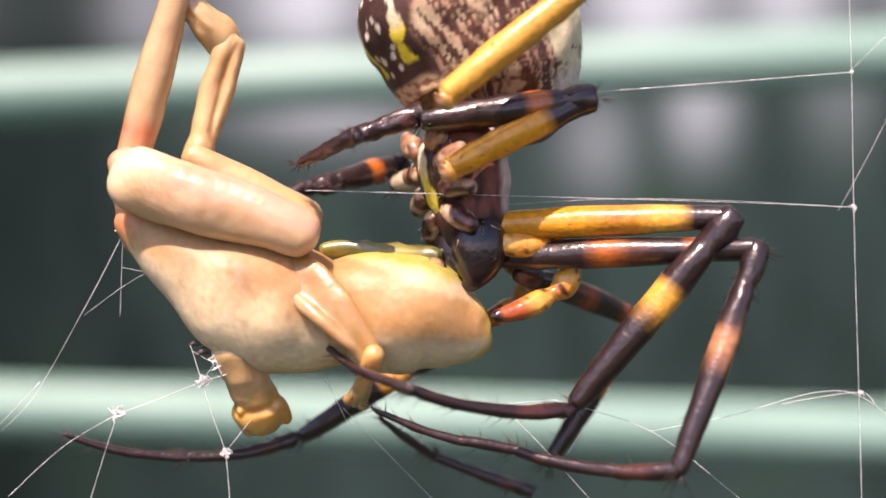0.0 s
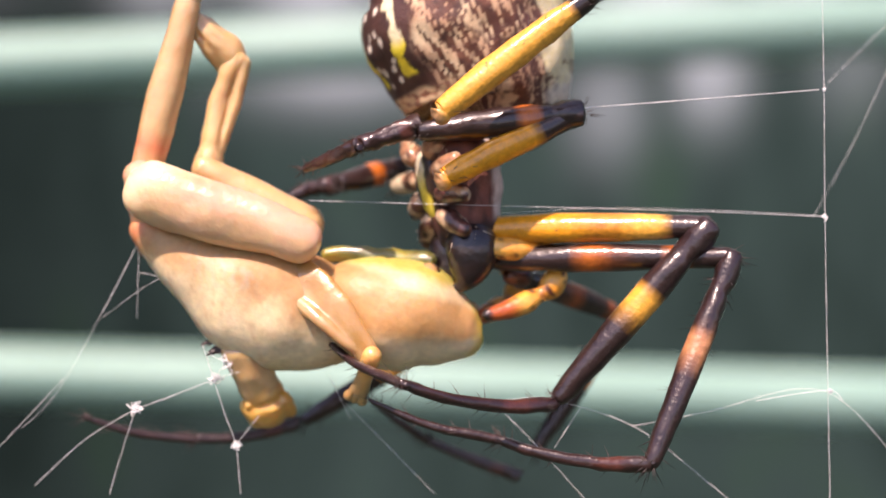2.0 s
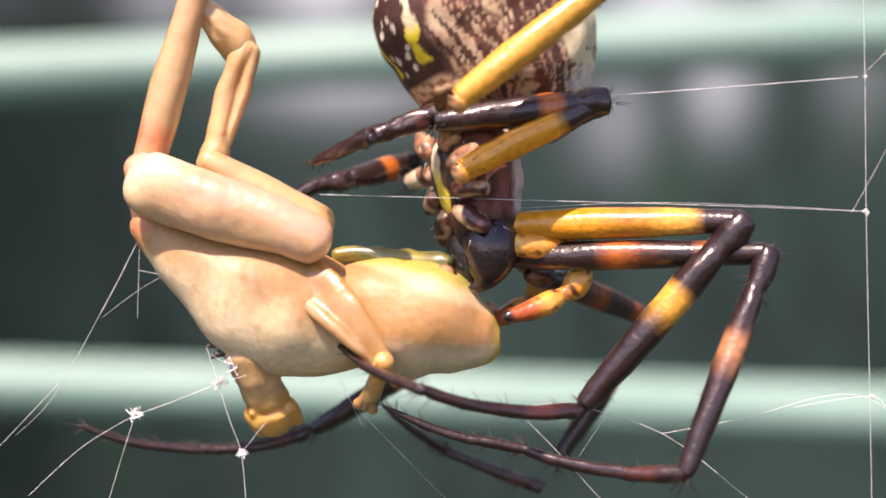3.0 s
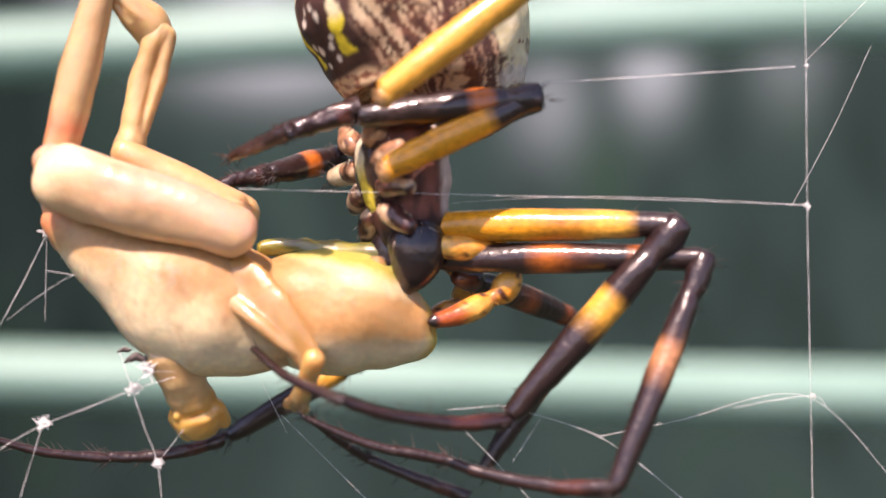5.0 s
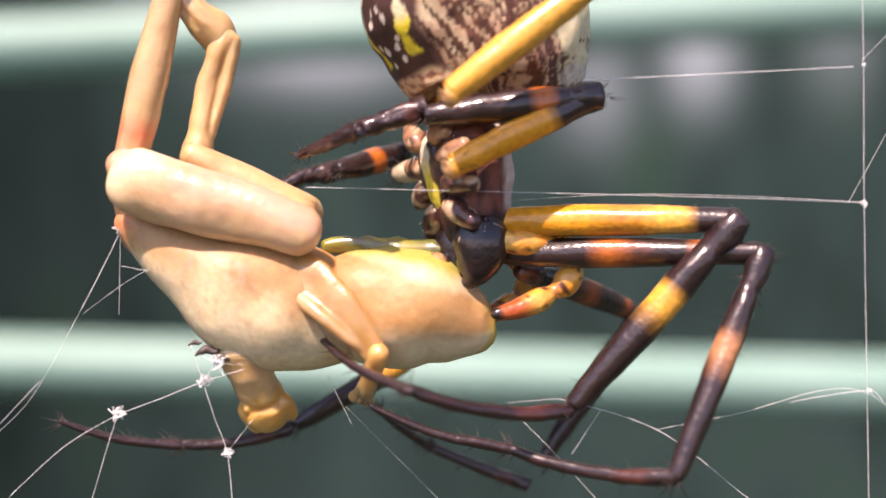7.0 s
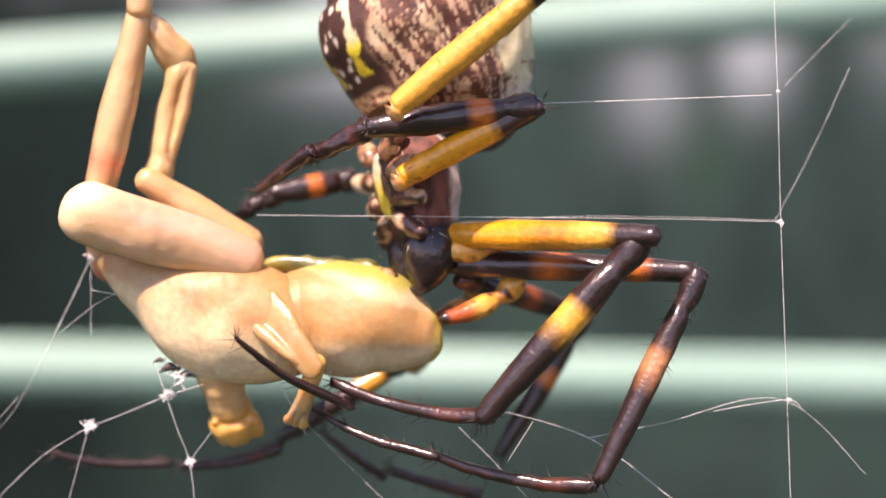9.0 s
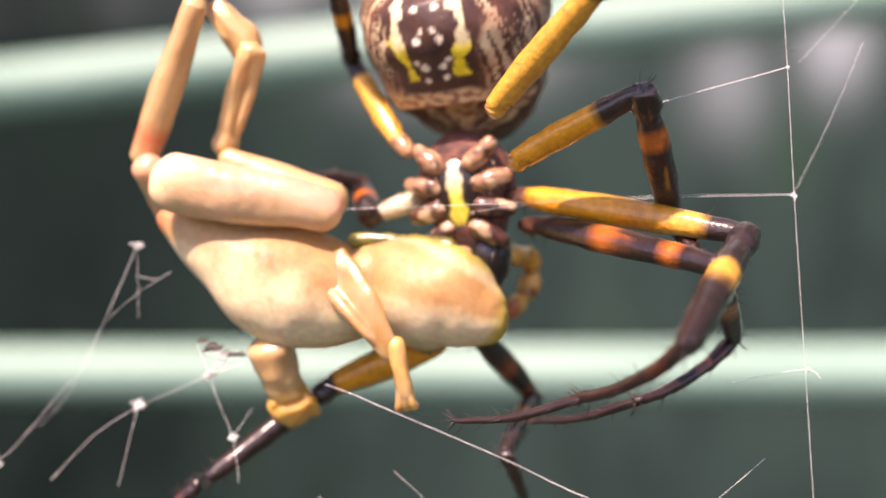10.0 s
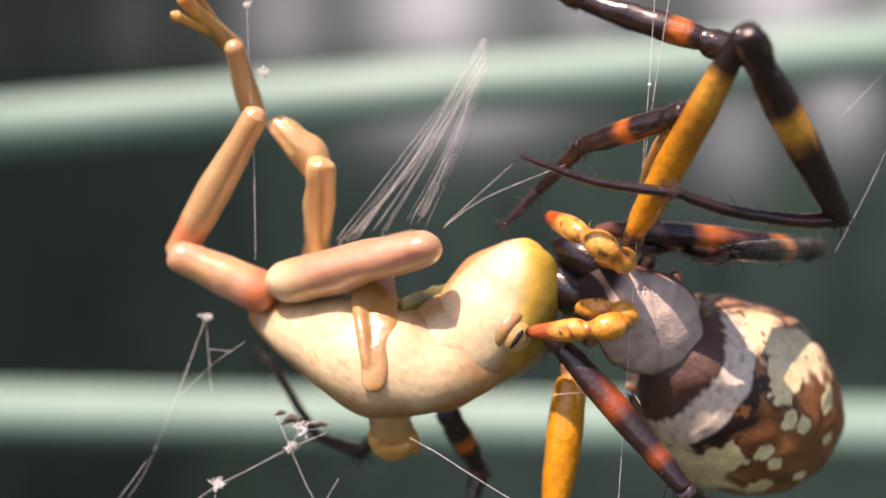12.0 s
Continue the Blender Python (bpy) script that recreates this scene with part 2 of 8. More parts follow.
def railing():
    root = new("garden_railing")
    tagged(root, "pale green enamelled tubular metal railing", "railing")

    def tube(name, a, c, r):
        d = Vector(c) - Vector(a)
        st = np.array([(*(Vector(a) + d * w), r, r) for w in np.linspace(0, 1, 14)]) * 1000
        part(name, [loft(st, 40)], rail_mat, root)
    y = 0.6
    tube("top_rail", (-1.6, y, HEIGHT + 0.027), (1.6, y, HEIGHT + 0.171), 0.0168)
    tube("lower_rail", (-1.6, y, HEIGHT - 0.048), (1.6, y, HEIGHT - 0.146), 0.0158)
    for x in (-1.6, 1.6):
        tube("post", (x, y, 0.0), (x, y, HEIGHT + 0.25), 0.025)
    return root


railing()

# ---- spider ----
DARK = (0.021, 0.010, 0.009)
ORANGE, AMBER, RUST = (0.96, 0.40, 0.012), (0.97, 0.48, 0.06), (0.66, 0.17, 0.02)
CREAM, YELLOW, GREY = (0.74, 0.62, 0.40), (0.88, 0.74, 0.08), (0.68, 0.58, 0.51)

leg_length = {
    'a': (17.6, 17.2, 12.6, 11.2),
    'b': (18.0, 16.8, 11.8, 10.5),
    'c': (13.0, 14.0, 8.0, 6.5),
    'd': (10.0, 12.8, 8.2, 9.3),
    'e': (13.2, 10.0, 7.0, 6.0),
    'f': (11.3, 12.2, 5.0, 6.3),
    'g': (3.6, 7.0, 2.6, 2.6),
    'h': (9.4, 11.5, 7.5, 8.0)}

spider_part = {}
spider = tagged(new("garden_spider"), "black and orange garden spider with striped abdomen feeding on a frog", "spider")


def abdomen_paint(v):
    """Pigment: two yellow stripes and pale spots on the underside, cream blotches on the back, long wavy streaks on the flanks."""
    x, y, z = v.x - 2.2, v.y, v.z - 4.4
    ang = math.degrees(math.atan2(abs(y), -z))  # 0 under the belly, 180 on the back
    w1, w2 = noise.noise(v * 0.55), noise.noise(v * 1.7 + Vector((7, 3, 1)))
    w3 = noise.noise(v * 3.5)
    umber = mix3((0.10, 0.042, 0.030), (0.030, 0.014, 0.013), 0.5 + 0.7 * w1)
    c = umber
    # flank streaks run forwards and down, thin and forked
    flank = step(26, 36, ang + 7 * w1) * (1 - step(122, 136, ang + 9 * w1))
    run_ = Vector((x * 0.07 + ang * 0.012, ang * 0.16 - x * 0.55 + 0.35 * w2, 2.0 + (3 if y > 0 else 0)))
    st_ = noise.noise(run_ * 2.0) + 0.5 * noise.noise(run_ * 4.4)
    light = mix3((0.56, 0.34, 0.20), (0.76, 0.60, 0.38), 0.5 + 1.2 * w1)
    c = mix3(c, mix3((0.22, 0.09, 0.05), umber, 0.5 + w2), flank * 0.7)
    c = mix3(c, light, flank * step(0.0, 0.12, st_ + 0.10 * w3) * 0.95)
    # darker, finer streaks near the waist
    c = mix3(c, (0.10, 0.036, 0.026), flank * step(52, 70, ang + 8 * w2) * step(-11.0, -8.0, x + 2 * w1) * step(-0.5, 0.2, w2 - st_) * 0.85)
    if z < 0:
        band = abs(abs(y) - (2.5 + 0.3 * math.sin(x * 1.1) + 0.5 * w1 - 0.06 * (x + 9)))
        wd = 0.46 + 0.32 * w2 + 0.18 * math.sin(x * 1.9)
        on = (1 - step(wd - 0.08, wd + 0.08, band)) * step(-16.5, -15.4, x) * (1 - step(-6.7, -6.3, x))
        c = mix3(c, mix3((0.84, 0.76, 0.48), (0.90, 0.74, 0.03), step(-10.5, -8.5, x + 1.5 * w1)), on)
        for sx, sy, r_ in ((-6.4, 0.8, 0.24), (-7.4, 0.75, 0.32), (-7.9, 1.3, 0.22), (-9.6, 0.95, 0.27), (-10.2, 0.5, 0.2), (-12.0, 0.8, 0.30), (-14.4, 1.0, 0.24)):
            d = math.hypot(x - sx - 0.2 * w1, abs(y) - sy)
            c = mix3(c, (0.86, 0.78, 0.64), 1 - step(r_ - 0.06, r_ + 0.1, d + 0.15 * w2))
        for sx, sy in ((-17.2, 2.3), (-17.0, -2.3)):
            c = mix3(c, (0.88, 0.66, 0.02), 1 - step(0.8, 1.0, math.hypot(x - sx, y - sy) + 0.3 * w2))
        # tan plates with dark ovals next to the waist
        fore = step(-5.6, -5.0, x + 0.5 * w1) * (1 - step(40, 60, ang))
        c = mix3(c, mix3((0.68, 0.47, 0.26), (0.36, 0.16, 0.09), step(0.0, 0.3, w2)), fore)
        c = mix3(c, (0.12, 0.035, 0.02), fore * (1 - step(0.8, 1.0, math.hypot((x + 3.0) / 1.2, (abs(y) - 2.3) / 1.1))))
    else:
        back = step(118, 132, ang + 8 * w1)
        b2 = mix3((0.34, 0.145, 0.045), (0.17, 0.065, 0.025), 0.5 + w1)
        b2 = mix3(b2, (0.022, 0.012, 0.010), step(-7.0, -5.8, x + 1.6 * w1 + 0.5 * w2) * step(0.0, 0.12, w1 + 0.5 * w2 + 0.15))
        lead = step(-5.0, -4.7, x + 0.4 * w1) * (1 - step(-2.6, -2.3, x + 0.3 * w2))
        b2 = mix3(b2, mix3((0.74, 0.66, 0.54), (0.52, 0.45, 0.36), step(0.1, 0.4, w2)), lead)
        for sx, sy, rx, ry in ((-7.6, 4.0, 1.6, 2.0), (-9.3, 1.6, 0.8, 0.85), (-10.8, 1.9, 0.8, 0.7), (-12.6, 4.4, 1.1, 1.2), (-14.6, 1.9, 0.7, 0.6)):
            d = math.hypot((x - sx) / rx, (abs(y) - sy) / ry) + 0.28 * w2 + 0.25 * w1
            b2 = mix3(b2, (0.05, 0.022, 0.012), (1 - step(1.0, 1.14, d)) * 0.8)
            b2 = mix3(b2, mix3((0.88, 0.78, 0.36), (0.90, 0.82, 0.52), 0.5 + w3), 1 - step(0.88, 0.96, d))
        # front end browned to stand for the shade at the waist
        b2 = mix3(b2, (0.10, 0.05, 0.035), step(-2.5, -2.2, x + 0.3 * w2))
        c = mix3(c, b2, back)
    # ragged cream band along each shoulder
    rim = step(108, 114, ang + 12 * w1 + 4 * w2) * (1 - step(142, 148, ang + 9 * w1 - 4 * w2)) * step(-12.5, -11.0, x + 3 * w1) * (1 - step(-4.4, -3.6, x + w2))
    c = mix3(c, mix3((0.80, 0.70, 0.36), (0.84, 0.76, 0.52), 0.5 + w3), rim * step(-0.55, -0.45, w2 + 0.4 * w1))
    return c


def build_spider():
    # abdomen: egg shape, lifted towards the back
    st = ease([(-0.5, 0, 4.2, 0.4, 0.4), (-1.0, 0, 4.7, 3.3, 3.4), (-2.1, 0, 5.4, 5.8, 5.9), (-3.5, 0, 5.55, 7.0, 7.1), (-5.5, 0, 5.55, 7.7, 7.8), (-7.6, 0, 5.4, 8.2, 8.35), (-10.2, 0, 5.0, 8.6, 8.7), (-13.4, 0, 4.6, 7.7, 7.7),
               (-16.8, 0, 3.5, 5.6, 5.4), (-19.4, 0, 2.5, 2.9, 2.8), (-20.5, 0, 2.0, 0.1, 0.1)], 190)
    st[:, 0] += 1.2
    st[:, 3] *= 0.93
    spider_part["abdomen"] = abdomen = part("abdomen", [loft(st, 220, 0.25, 3.0, 0.5)], belly_shell, spider, "brown abdomen with yellow stripes, cream blotches and pale spots", abdomen_paint)
    for y in (-0.7, 0.7):
        for x, r in ((-16.8, 0.8), (-17.7, 0.65)):
            part("spinneret", [loft(ease([(x, y, -1.2, r, r), (x - 0.4, y, -1.9, r * 0.95, r * 0.95), (x - 0.9, y * 0.8, -2.6, r * 0.6, r * 0.6), (x - 1.1, y * 0.8, -2.9, 0.1, 0.1)], 10), 12)],
                 shell, abdomen, "red spinneret", lambda v: mix3((0.42, 0.05, 0.02), (0.25, 0.02, 0.01), noise.noise(v)))

    # carapace
    st = ease([(-0.4, 0, 0.6, 0.8, 0.7), (0.4, 0, 1.0, 2.7, 2.2), (2.2, 0, 1.2, 3.9, 3.0), (4.4, 0, 1.25, 4.0, 3.2), (6.4, 0, 1.1, 3.3, 2.9), (8.2, 0, 0.9, 2.7, 2.5), (9.6, 0, 0.7, 2.1, 1.9), (10.2, 0, 0.6, 0.1, 0.1)], 60)

    def carapace_paint(v):
        w = noise.noise(v * 1.2)
        top = mix3(GREY, (0.54, 0.44, 0.38), 0.5 + w)
        groove = 1 - step(0.1, 0.35, abs(math.sin(math.atan2(v.y, v.x - 3.6) * 4)) * 0.8 + 0.2 * w)
        top = mix3(top, (0.2, 0.16, 0.14), groove * 0.35)
        side_ = mix3((0.22, 0.075, 0.05), (0.05, 0.018, 0.014), 0.5 + 1.4 * noise.noise(Vector((v.x * 0.5, v.y, v.z * 2.2))))
        c_ = mix3(side_, top, step(1.8, 2.4, v.z + 0.2 * w))
        return mix3(c_, DARK, step(7.2, 8.4, v.x))
    part("carapace", [loft(st, 64, 0.15, 1.0, 0.8)], fuzzy, spider, "grey velvety carapace", carapace_paint)

    # sternum: dark shield with a pale yellow central stripe
    st = ease([(1.2, 0, -1.15, 0.3, 0.2), (2.0, 0, -1.45, 1.3, 0.45), (3.6, 0, -1.6, 1.75, 0.55), (5.4, 0, -1.55, 1.5, 0.5), (6.6, 0, -1.4, 0.8, 0.35), (7.0, 0, -1.3, 0.1, 0.1)], 40)

    def sternum_paint(v):
        w = noise.noise(v * 1.6)
        wd = 0.50 + 0.14 * math.sin(v.x * 2.6) + 0.2 * w
        return mix3(mix3(YELLOW, (0.85, 0.78, 0.55), 1 - step(2.4, 4.6, v.x)), DARK, step(wd, wd + 0.18, abs(v.y)))
    part("sternum", [loft(st, 48)], shell, spider, "dark sternum with a yellow stripe", sternum_paint)

    # coxae, ringed round the sternum
    for side in (-1, 1):
        for i, (x, y, tilt) in enumerate(((6.5, 1.7, 0.7), (5.0, 2.3, 0.25), (3.5, 2.3, -0.2), (2.1, 1.9, -0.75))):
            a, c_ = math.cos(tilt), math.sin(tilt)
            s_ = ease([(x, side * y * 0.5, -1.3, 0.5, 0.5), (x + c_ * 0.7, side * (y * 0.6 + 0.5 * a), -1.45, 0.8, 0.8), (x + c_ * 1.5, side * (y * 0.6 + 1.4 * a), -1.3, 0.85, 0.85),
                       (x + c_ * 2.4, side * (y * 0.6 + 2.3 * a), -1.1, 0.7, 0.7), (x + c_ * 3.0, side * (y * 0.6 + 3.0 * a), -0.9, 0.5, 0.5), (x + c_ * 3.2, side * (y * 0.6 + 3.2 * a), -0.8, 0.1, 0.1)], 20)
            part("coxa", [loft(s_, 18, 0.25, i)], shell, spider, "mottled brown leg base",
                 lambda v: mix3(mix3(mix3((0.46, 0.23, 0.12), (0.13, 0.045, 0.032), step(2.6, 5.2, v.x)), (0.018, 0.008, 0.008), 0.25 + 0.3 * step(3.0, 6.0, v.x) + 1.5 * noise.noise(v * 1.6)), (0.62, 0.43, 0.26), step(0.10, 0.28, noise.noise(Vector((v.x * 1.3, v.y * 0.8, v.z)) + Vector((4, 4, 4))))))

    # pale hairs between the leg bases and over the jaws
    rnd = random.Random(5)
    line = [(rnd.uniform(1.0, 11.0), rnd.choice((-1, 1)) * rnd.uniform(0.8, 3.2), rnd.uniform(-1.6, 0.6)) for _ in range(60)]
    tagged(part("hairs", bristles(line, 0.9, 150, 1.0, 8), hair_mat, spider, "pale body hairs"), kind="stuff")

    # jaws and eyes
    for side in (-1, 1):
        s_ = ease([(7.6, side * 1.0, 0.6, 1.2, 1.3), (9.0, side * 1.35, 0.4, 1.75, 2.1), (10.4, side * 1.35, 0.0, 1.75, 2.0), (11.6, side * 1.1, -0.6, 1.3, 1.4), (12.3, side * 0.8, -1.2, 0.6, 0.6), (12.3, side * 0.5, -1.9, 0.05, 0.05)], 26)
        part("jaw", [loft(s_, 24, 0.05)], shell, spider, "shiny black jaw", lambda v: mix3((0.008, 0.006, 0.008), (0.022, 0.010, 0.009), 0.4 + noise.noise(v)))
        for x, y, z, r in ((9.75, 0.4, 1.9, 0.2), (10.0, 0.4, 1.2, 0.2), (9.2, 1.6, 1.8, 0.18)):
            part("eye", [ball((x, side * y, z), r, r, r)], pupil_mat, spider)
        # pedipalp: stout bent joints, amber with dark specks, rusty towards the tip
        def palp_paint(v):
            c_ = mix3((0.96, 0.52, 0.10), (0.86, 0.33, 0.03), 0.5 + 0.9 * noise.noise(v * 0.8))
            for q in ((1.1, 1.25, 3.9), (2.9, 1.35, 5.7), (4.75, 0.75, 3.9)):
                d = math.dist((v.x, abs(v.y), v.z), q) + 0.4 * noise.noise(v * 2.0)
                c_ = mix3(c_, (0.34, 0.10, 0.02), 0.75 * (1 - step(0.55, 0.95, d)))
            c_ = mix3(c_, (0.10, 0.03, 0.015), step(0.34, 0.46, noise.noise(v * 1.5 + Vector((9, 0, 2)))))
            c_ = mix3(c_, (0.50, 0.10, 0.02), (1 - step(0.8, 2.4, v.z)) * step(3.0, 4.5, v.x))
            return mix3(c_, (0.02, 0.01, 0.01), (1 - step(-0.7, -0.2, v.z)) * step(3.0, 4.5, v.x))
        s_ = ease([(0, 0, 0, 0.5, 0.5), (0.5, side * 0.6, 1.2, 0.82, 0.82), (0.9, side * 1.0, 2.6, 0.92, 0.92), (1.1, side * 1.25, 3.9, 0.70, 0.70), (1.4, side * 1.35, 4.7, 0.92, 0.92), (2.1, side * 1.4, 5.5, 0.98, 0.98), (2.9, side * 1.35, 5.7, 0.66, 0.66),
                   (3.7, side * 1.2, 5.45, 0.95, 0.95), (4.4, side * 0.95, 4.8, 0.98, 0.98), (4.75, side * 0.75, 3.9, 0.62, 0.62), (5.0, side * 0.5, 3.0, 0.86, 0.86), (5.25, side * 0.25, 1.8, 0.82, 0.82), (5.4, 0, 0.6, 0.66, 0.66), (5.4, side * -0.2, -0.7, 0.42, 0.42), (5.4, side * -0.3, -1.1, 0.05, 0.05)], 70)
        spider_part["palp", side] = part("pedipalp", [loft(s_, 16, 0.1, side), *bristles([(q[0], q[1], q[2]) for q in s_[8:-6]], 0.6, 20, 0.8)], shell, spider, "orange feeler",
             palp_paint)


def bristles(line, r, count, size, seed=1):
    """Short stiff hairs standing off a limb."""
    rnd = random.Random(seed)
    out = []
    for _ in range(count):
        p = Vector(line[rnd.randrange(len(line))])
        d = Vector((rnd.uniform(-0.2, 0.9), rnd.uniform(-1, 1), rnd.uniform(-1, 1))).normalized()
        s_ = Vector((d.y, -d.x, 0.1)).normalized() * 0.045
        u = d.cross(s_).normalized() * 0.045
        a = p + d * r * 0.7
        tip = a + d * (size * rnd.uniform(0.5, 1.0)) + Vector((size * 0.3, 0, 0))
        out.append(([a + s_, a - s_ * 0.5 + u, a - s_ * 0.5 - u, tip], [(0, 1, 3), (1, 2, 3), (2, 0, 3)]))
    return out


def banded(length, bands, base, root_col=None):
    def paint(v):
        if root_col and v.x < 0:
            w0 = noise.noise(v * 1.4)
            return mix3(mix3(root_col, tuple(q * 0.35 for q in root_col), 0.4 + 1.3 * w0), base if bands[0][0] > 0 else bands[0][2], step(-0.8, 0.0, v.x))
        u = v.x / length + 0.012 * noise.noise(v * 1.5)
        w = noise.noise(v * 0.9)
        c = mix3(base, tuple(q * 1.8 for q in base), 0.4 + w)
        for a, e, col in bands:
            on = step(a - 0.015, a + 0.015, u) * (1 - step(e - 0.015, e + 0.015, u))
            c = mix3(c, mix3(col, tuple(q * 0.75 for q in col), 0.4 + 0.9 * w), on)
        return c
    return paint


REDDISH = (0.023, 0.009, 0.008)
# thickness: shin and foot
leg_girth = {"a": (1.32, 1.0), "b": (1.1, 1.0), "c": (1.15, 1.0), "d": (0.86, 1.0), "e": (1.1, 1.1), "f": (1.4, 1.55), "g": (1.45, 1.5), "h": (1.1, 1.0)}
# per leg: femur bands, tibia bands, thickness
leg_look = {
    "a": ([(-0.1, 0.50, ORANGE), (0.50, 0.62, (0.75, 0.30, 0.02)), (0.62, 0.78, AMBER)], [(0.38, 0.52, AMBER)], 1.08),
    "b": ([(0.34, 0.50, RUST), (0.72, 0.80, RUST)], [(0.36, 0.52, (0.55, 0.24, 0.10))], 1.02),
    "c": ([(0.32, 0.44, (0.42, 0.09, 0.02)), (0.72, 0.82, (0.42, 0.09, 0.02))], [(0.4, 0.5, RUST)], 0.95),
    "d": ([(-0.1, 0.93, ORANGE)], [(0.20, 0.36, AMBER)], 1.32),
    "e": ([(-0.1, 0.86, AMBER)], [(0.45, 0.58, RUST)], 1.02),
    "f": ([(-0.1, 0.64, ORANGE)], [(0.25, 0.36, RUST)], 0.98),
    "g": ([(-0.1, 0.9, CREAM)], [(0.4, 0.55, RUST)], 0.85),
    "h": ([(-0.1, 0.72, AMBER)], [(0.42, 0.56, ORANGE)], 0.92),
}
limb = {}


def build_leg(key):
    femur_bands, tibia_bands, thick = leg_look[key]
    lf, lt, lm, la = leg_length[key]
    shin, foot = leg_girth[key]
    shin *= thick
    rnd = ord(key)
    sag = 1.0 if key in "abd" else 0.15

    def run(length, stations, count=40):
        return ease([(x * length, 0, bow, r, r) for x, r, bow in stations], count)
    b0 = (1.0 if key in "ef" else 2.6) / lf
    f = run(lf, [(-b0, 0.1, -0.3), (-b0 * 0.92, 0.5, -0.3), (-b0 * 0.5, 0.78, -0.2), (-b0 * 0.18, 0.78, 0), (-0.01, 0.78 * thick, 0), (0.06, 0.92 * thick, 0), (0.35, 1.08 * thick, 0.06), (0.7, 0.98 * thick, 0.05), (0.93, 0.80 * thick, 0), (1.0, 0.72 * thick, 0), (1.02, 0.45 * thick, 0), (1.03, 0.05, 0)])
    t = run(lt, [(-0.035, 0.05, 0), (-0.025, 0.45 * shin, 0), (0.0, 0.75 * shin, 0), (0.10, 0.82 * shin, 0.05), (0.17, 0.66 * shin, 0), (0.24, 0.78 * shin, 0), (0.5, 0.84 * shin, 0), (0.8, 0.72 * shin, 0), (0.97, 0.56 * shin, 0), (1.01, 0.4 * shin, 0), (1.02, 0.05, 0)], 50)
    m = run(lm, [(-0.03, 0.05, 0), (-0.02, 0.45 * foot, 0), (0.02, 0.58 * foot, 0), (0.3, 0.52 * foot, 0.045 * lm * sag), (0.7, 0.44 * foot, 0.045 * lm * sag), (1.0, 0.38 * foot, 0), (1.015, 0.25 * foot, 0), (1.02, 0.03, 0)])
    a = run(la, [(-0.03, 0.05, 0), (-0.02, 0.24 * foot, 0), (0.02, 0.38 * foot, 0), (0.5, 0.34 * foot, 0.05 * la * sag), (0.9, 0.22 * foot, 0.015 * la * sag), (0.98, 0.15 * foot, 0), (1.0, 0.03, 0)])
    for name, rows_, bands, base, r, hairs in (("femur", f, femur_bands, DARK, 1.0, 26), ("tibia", t, tibia_bands, DARK, 0.75, 90), ("metatarsus", m, [(0.15, 0.32, (0.09, 0.025, 0.016))], REDDISH, 0.4, 55), ("tarsus", a, [], REDDISH, 0.27, 36)):
        length = rows_[-1][0]
        root_col = None if name != "femur" else ((0.16, 0.06, 0.035) if key in "abc" else (0.66, 0.36, 0.16))
        thin = name in ("metatarsus", "tarsus")
        limb[key, name] = part(name, [loft(rows_, 22, 0.26 if thin else 0.13, rnd, 2.0 if thin else 0.9)], shell, spider, "", banded(length, bands, base, root_col))
        hair = part("bristles", bristles([tuple(q[:3]) for q in rows_[4:-4]], r, hairs * (2 if key in "fg" else 1), 1.1 if key in "fg" else 1.5, rnd), bristle_mat, limb[key, name])
        tagged(hair, "fine dark bristles", kind="stuff")


build_spider()
for key in leg_length:
    build_leg(key)

# ---- frog ----
frog_length = {
    'torso': 12,
    'head': 10,
    'near_thigh': 13.5,
    'far_thigh': 7.5,
    'near_shank': 13,
    'near_foot': 6,
    'near_toe': 6.5,
    'far_foot': 4,
    'far_shank': 8.3,
    'far_knee': 9,
    'upper_arm': 8.5,
    'forearm': 4,
    'lower_hand': 4.6,
    'back': 8}

TAN, PALE, PINK = (0.44, 0.240, 0.086), (0.56, 0.355, 0.156), (0.70, 0.335, 0.235)
# pale underside skin with some direct sun mixed into the colour
MILK = (0.88, 0.74, 0.46)
LIMB = (0.65, 0.415, 0.185)
OLIVE, RED = (0.30, 0.25, 0.03), (0.70, 0.16, 0.06)
frog = tagged(new("tree_frog"), "pale tan tree frog hanging limp in the web", "frog")
frog_part = {}


def skin_paint(base, other, red_at=None, red_width=1.0):
    def paint(v):
        w = noise.noise(v * 0.35) + 0.5 * noise.noise(v * 1.3)
        c = mix3(base, other, 0.5 + 0.9 * w)
        if red_at is not None:
            c = mix3(c, RED, 0.75 * (1 - step(red_width * 0.6, red_width * 1.3, abs(v.x - red_at) + 0.3 * w)))
        return c
    return paint


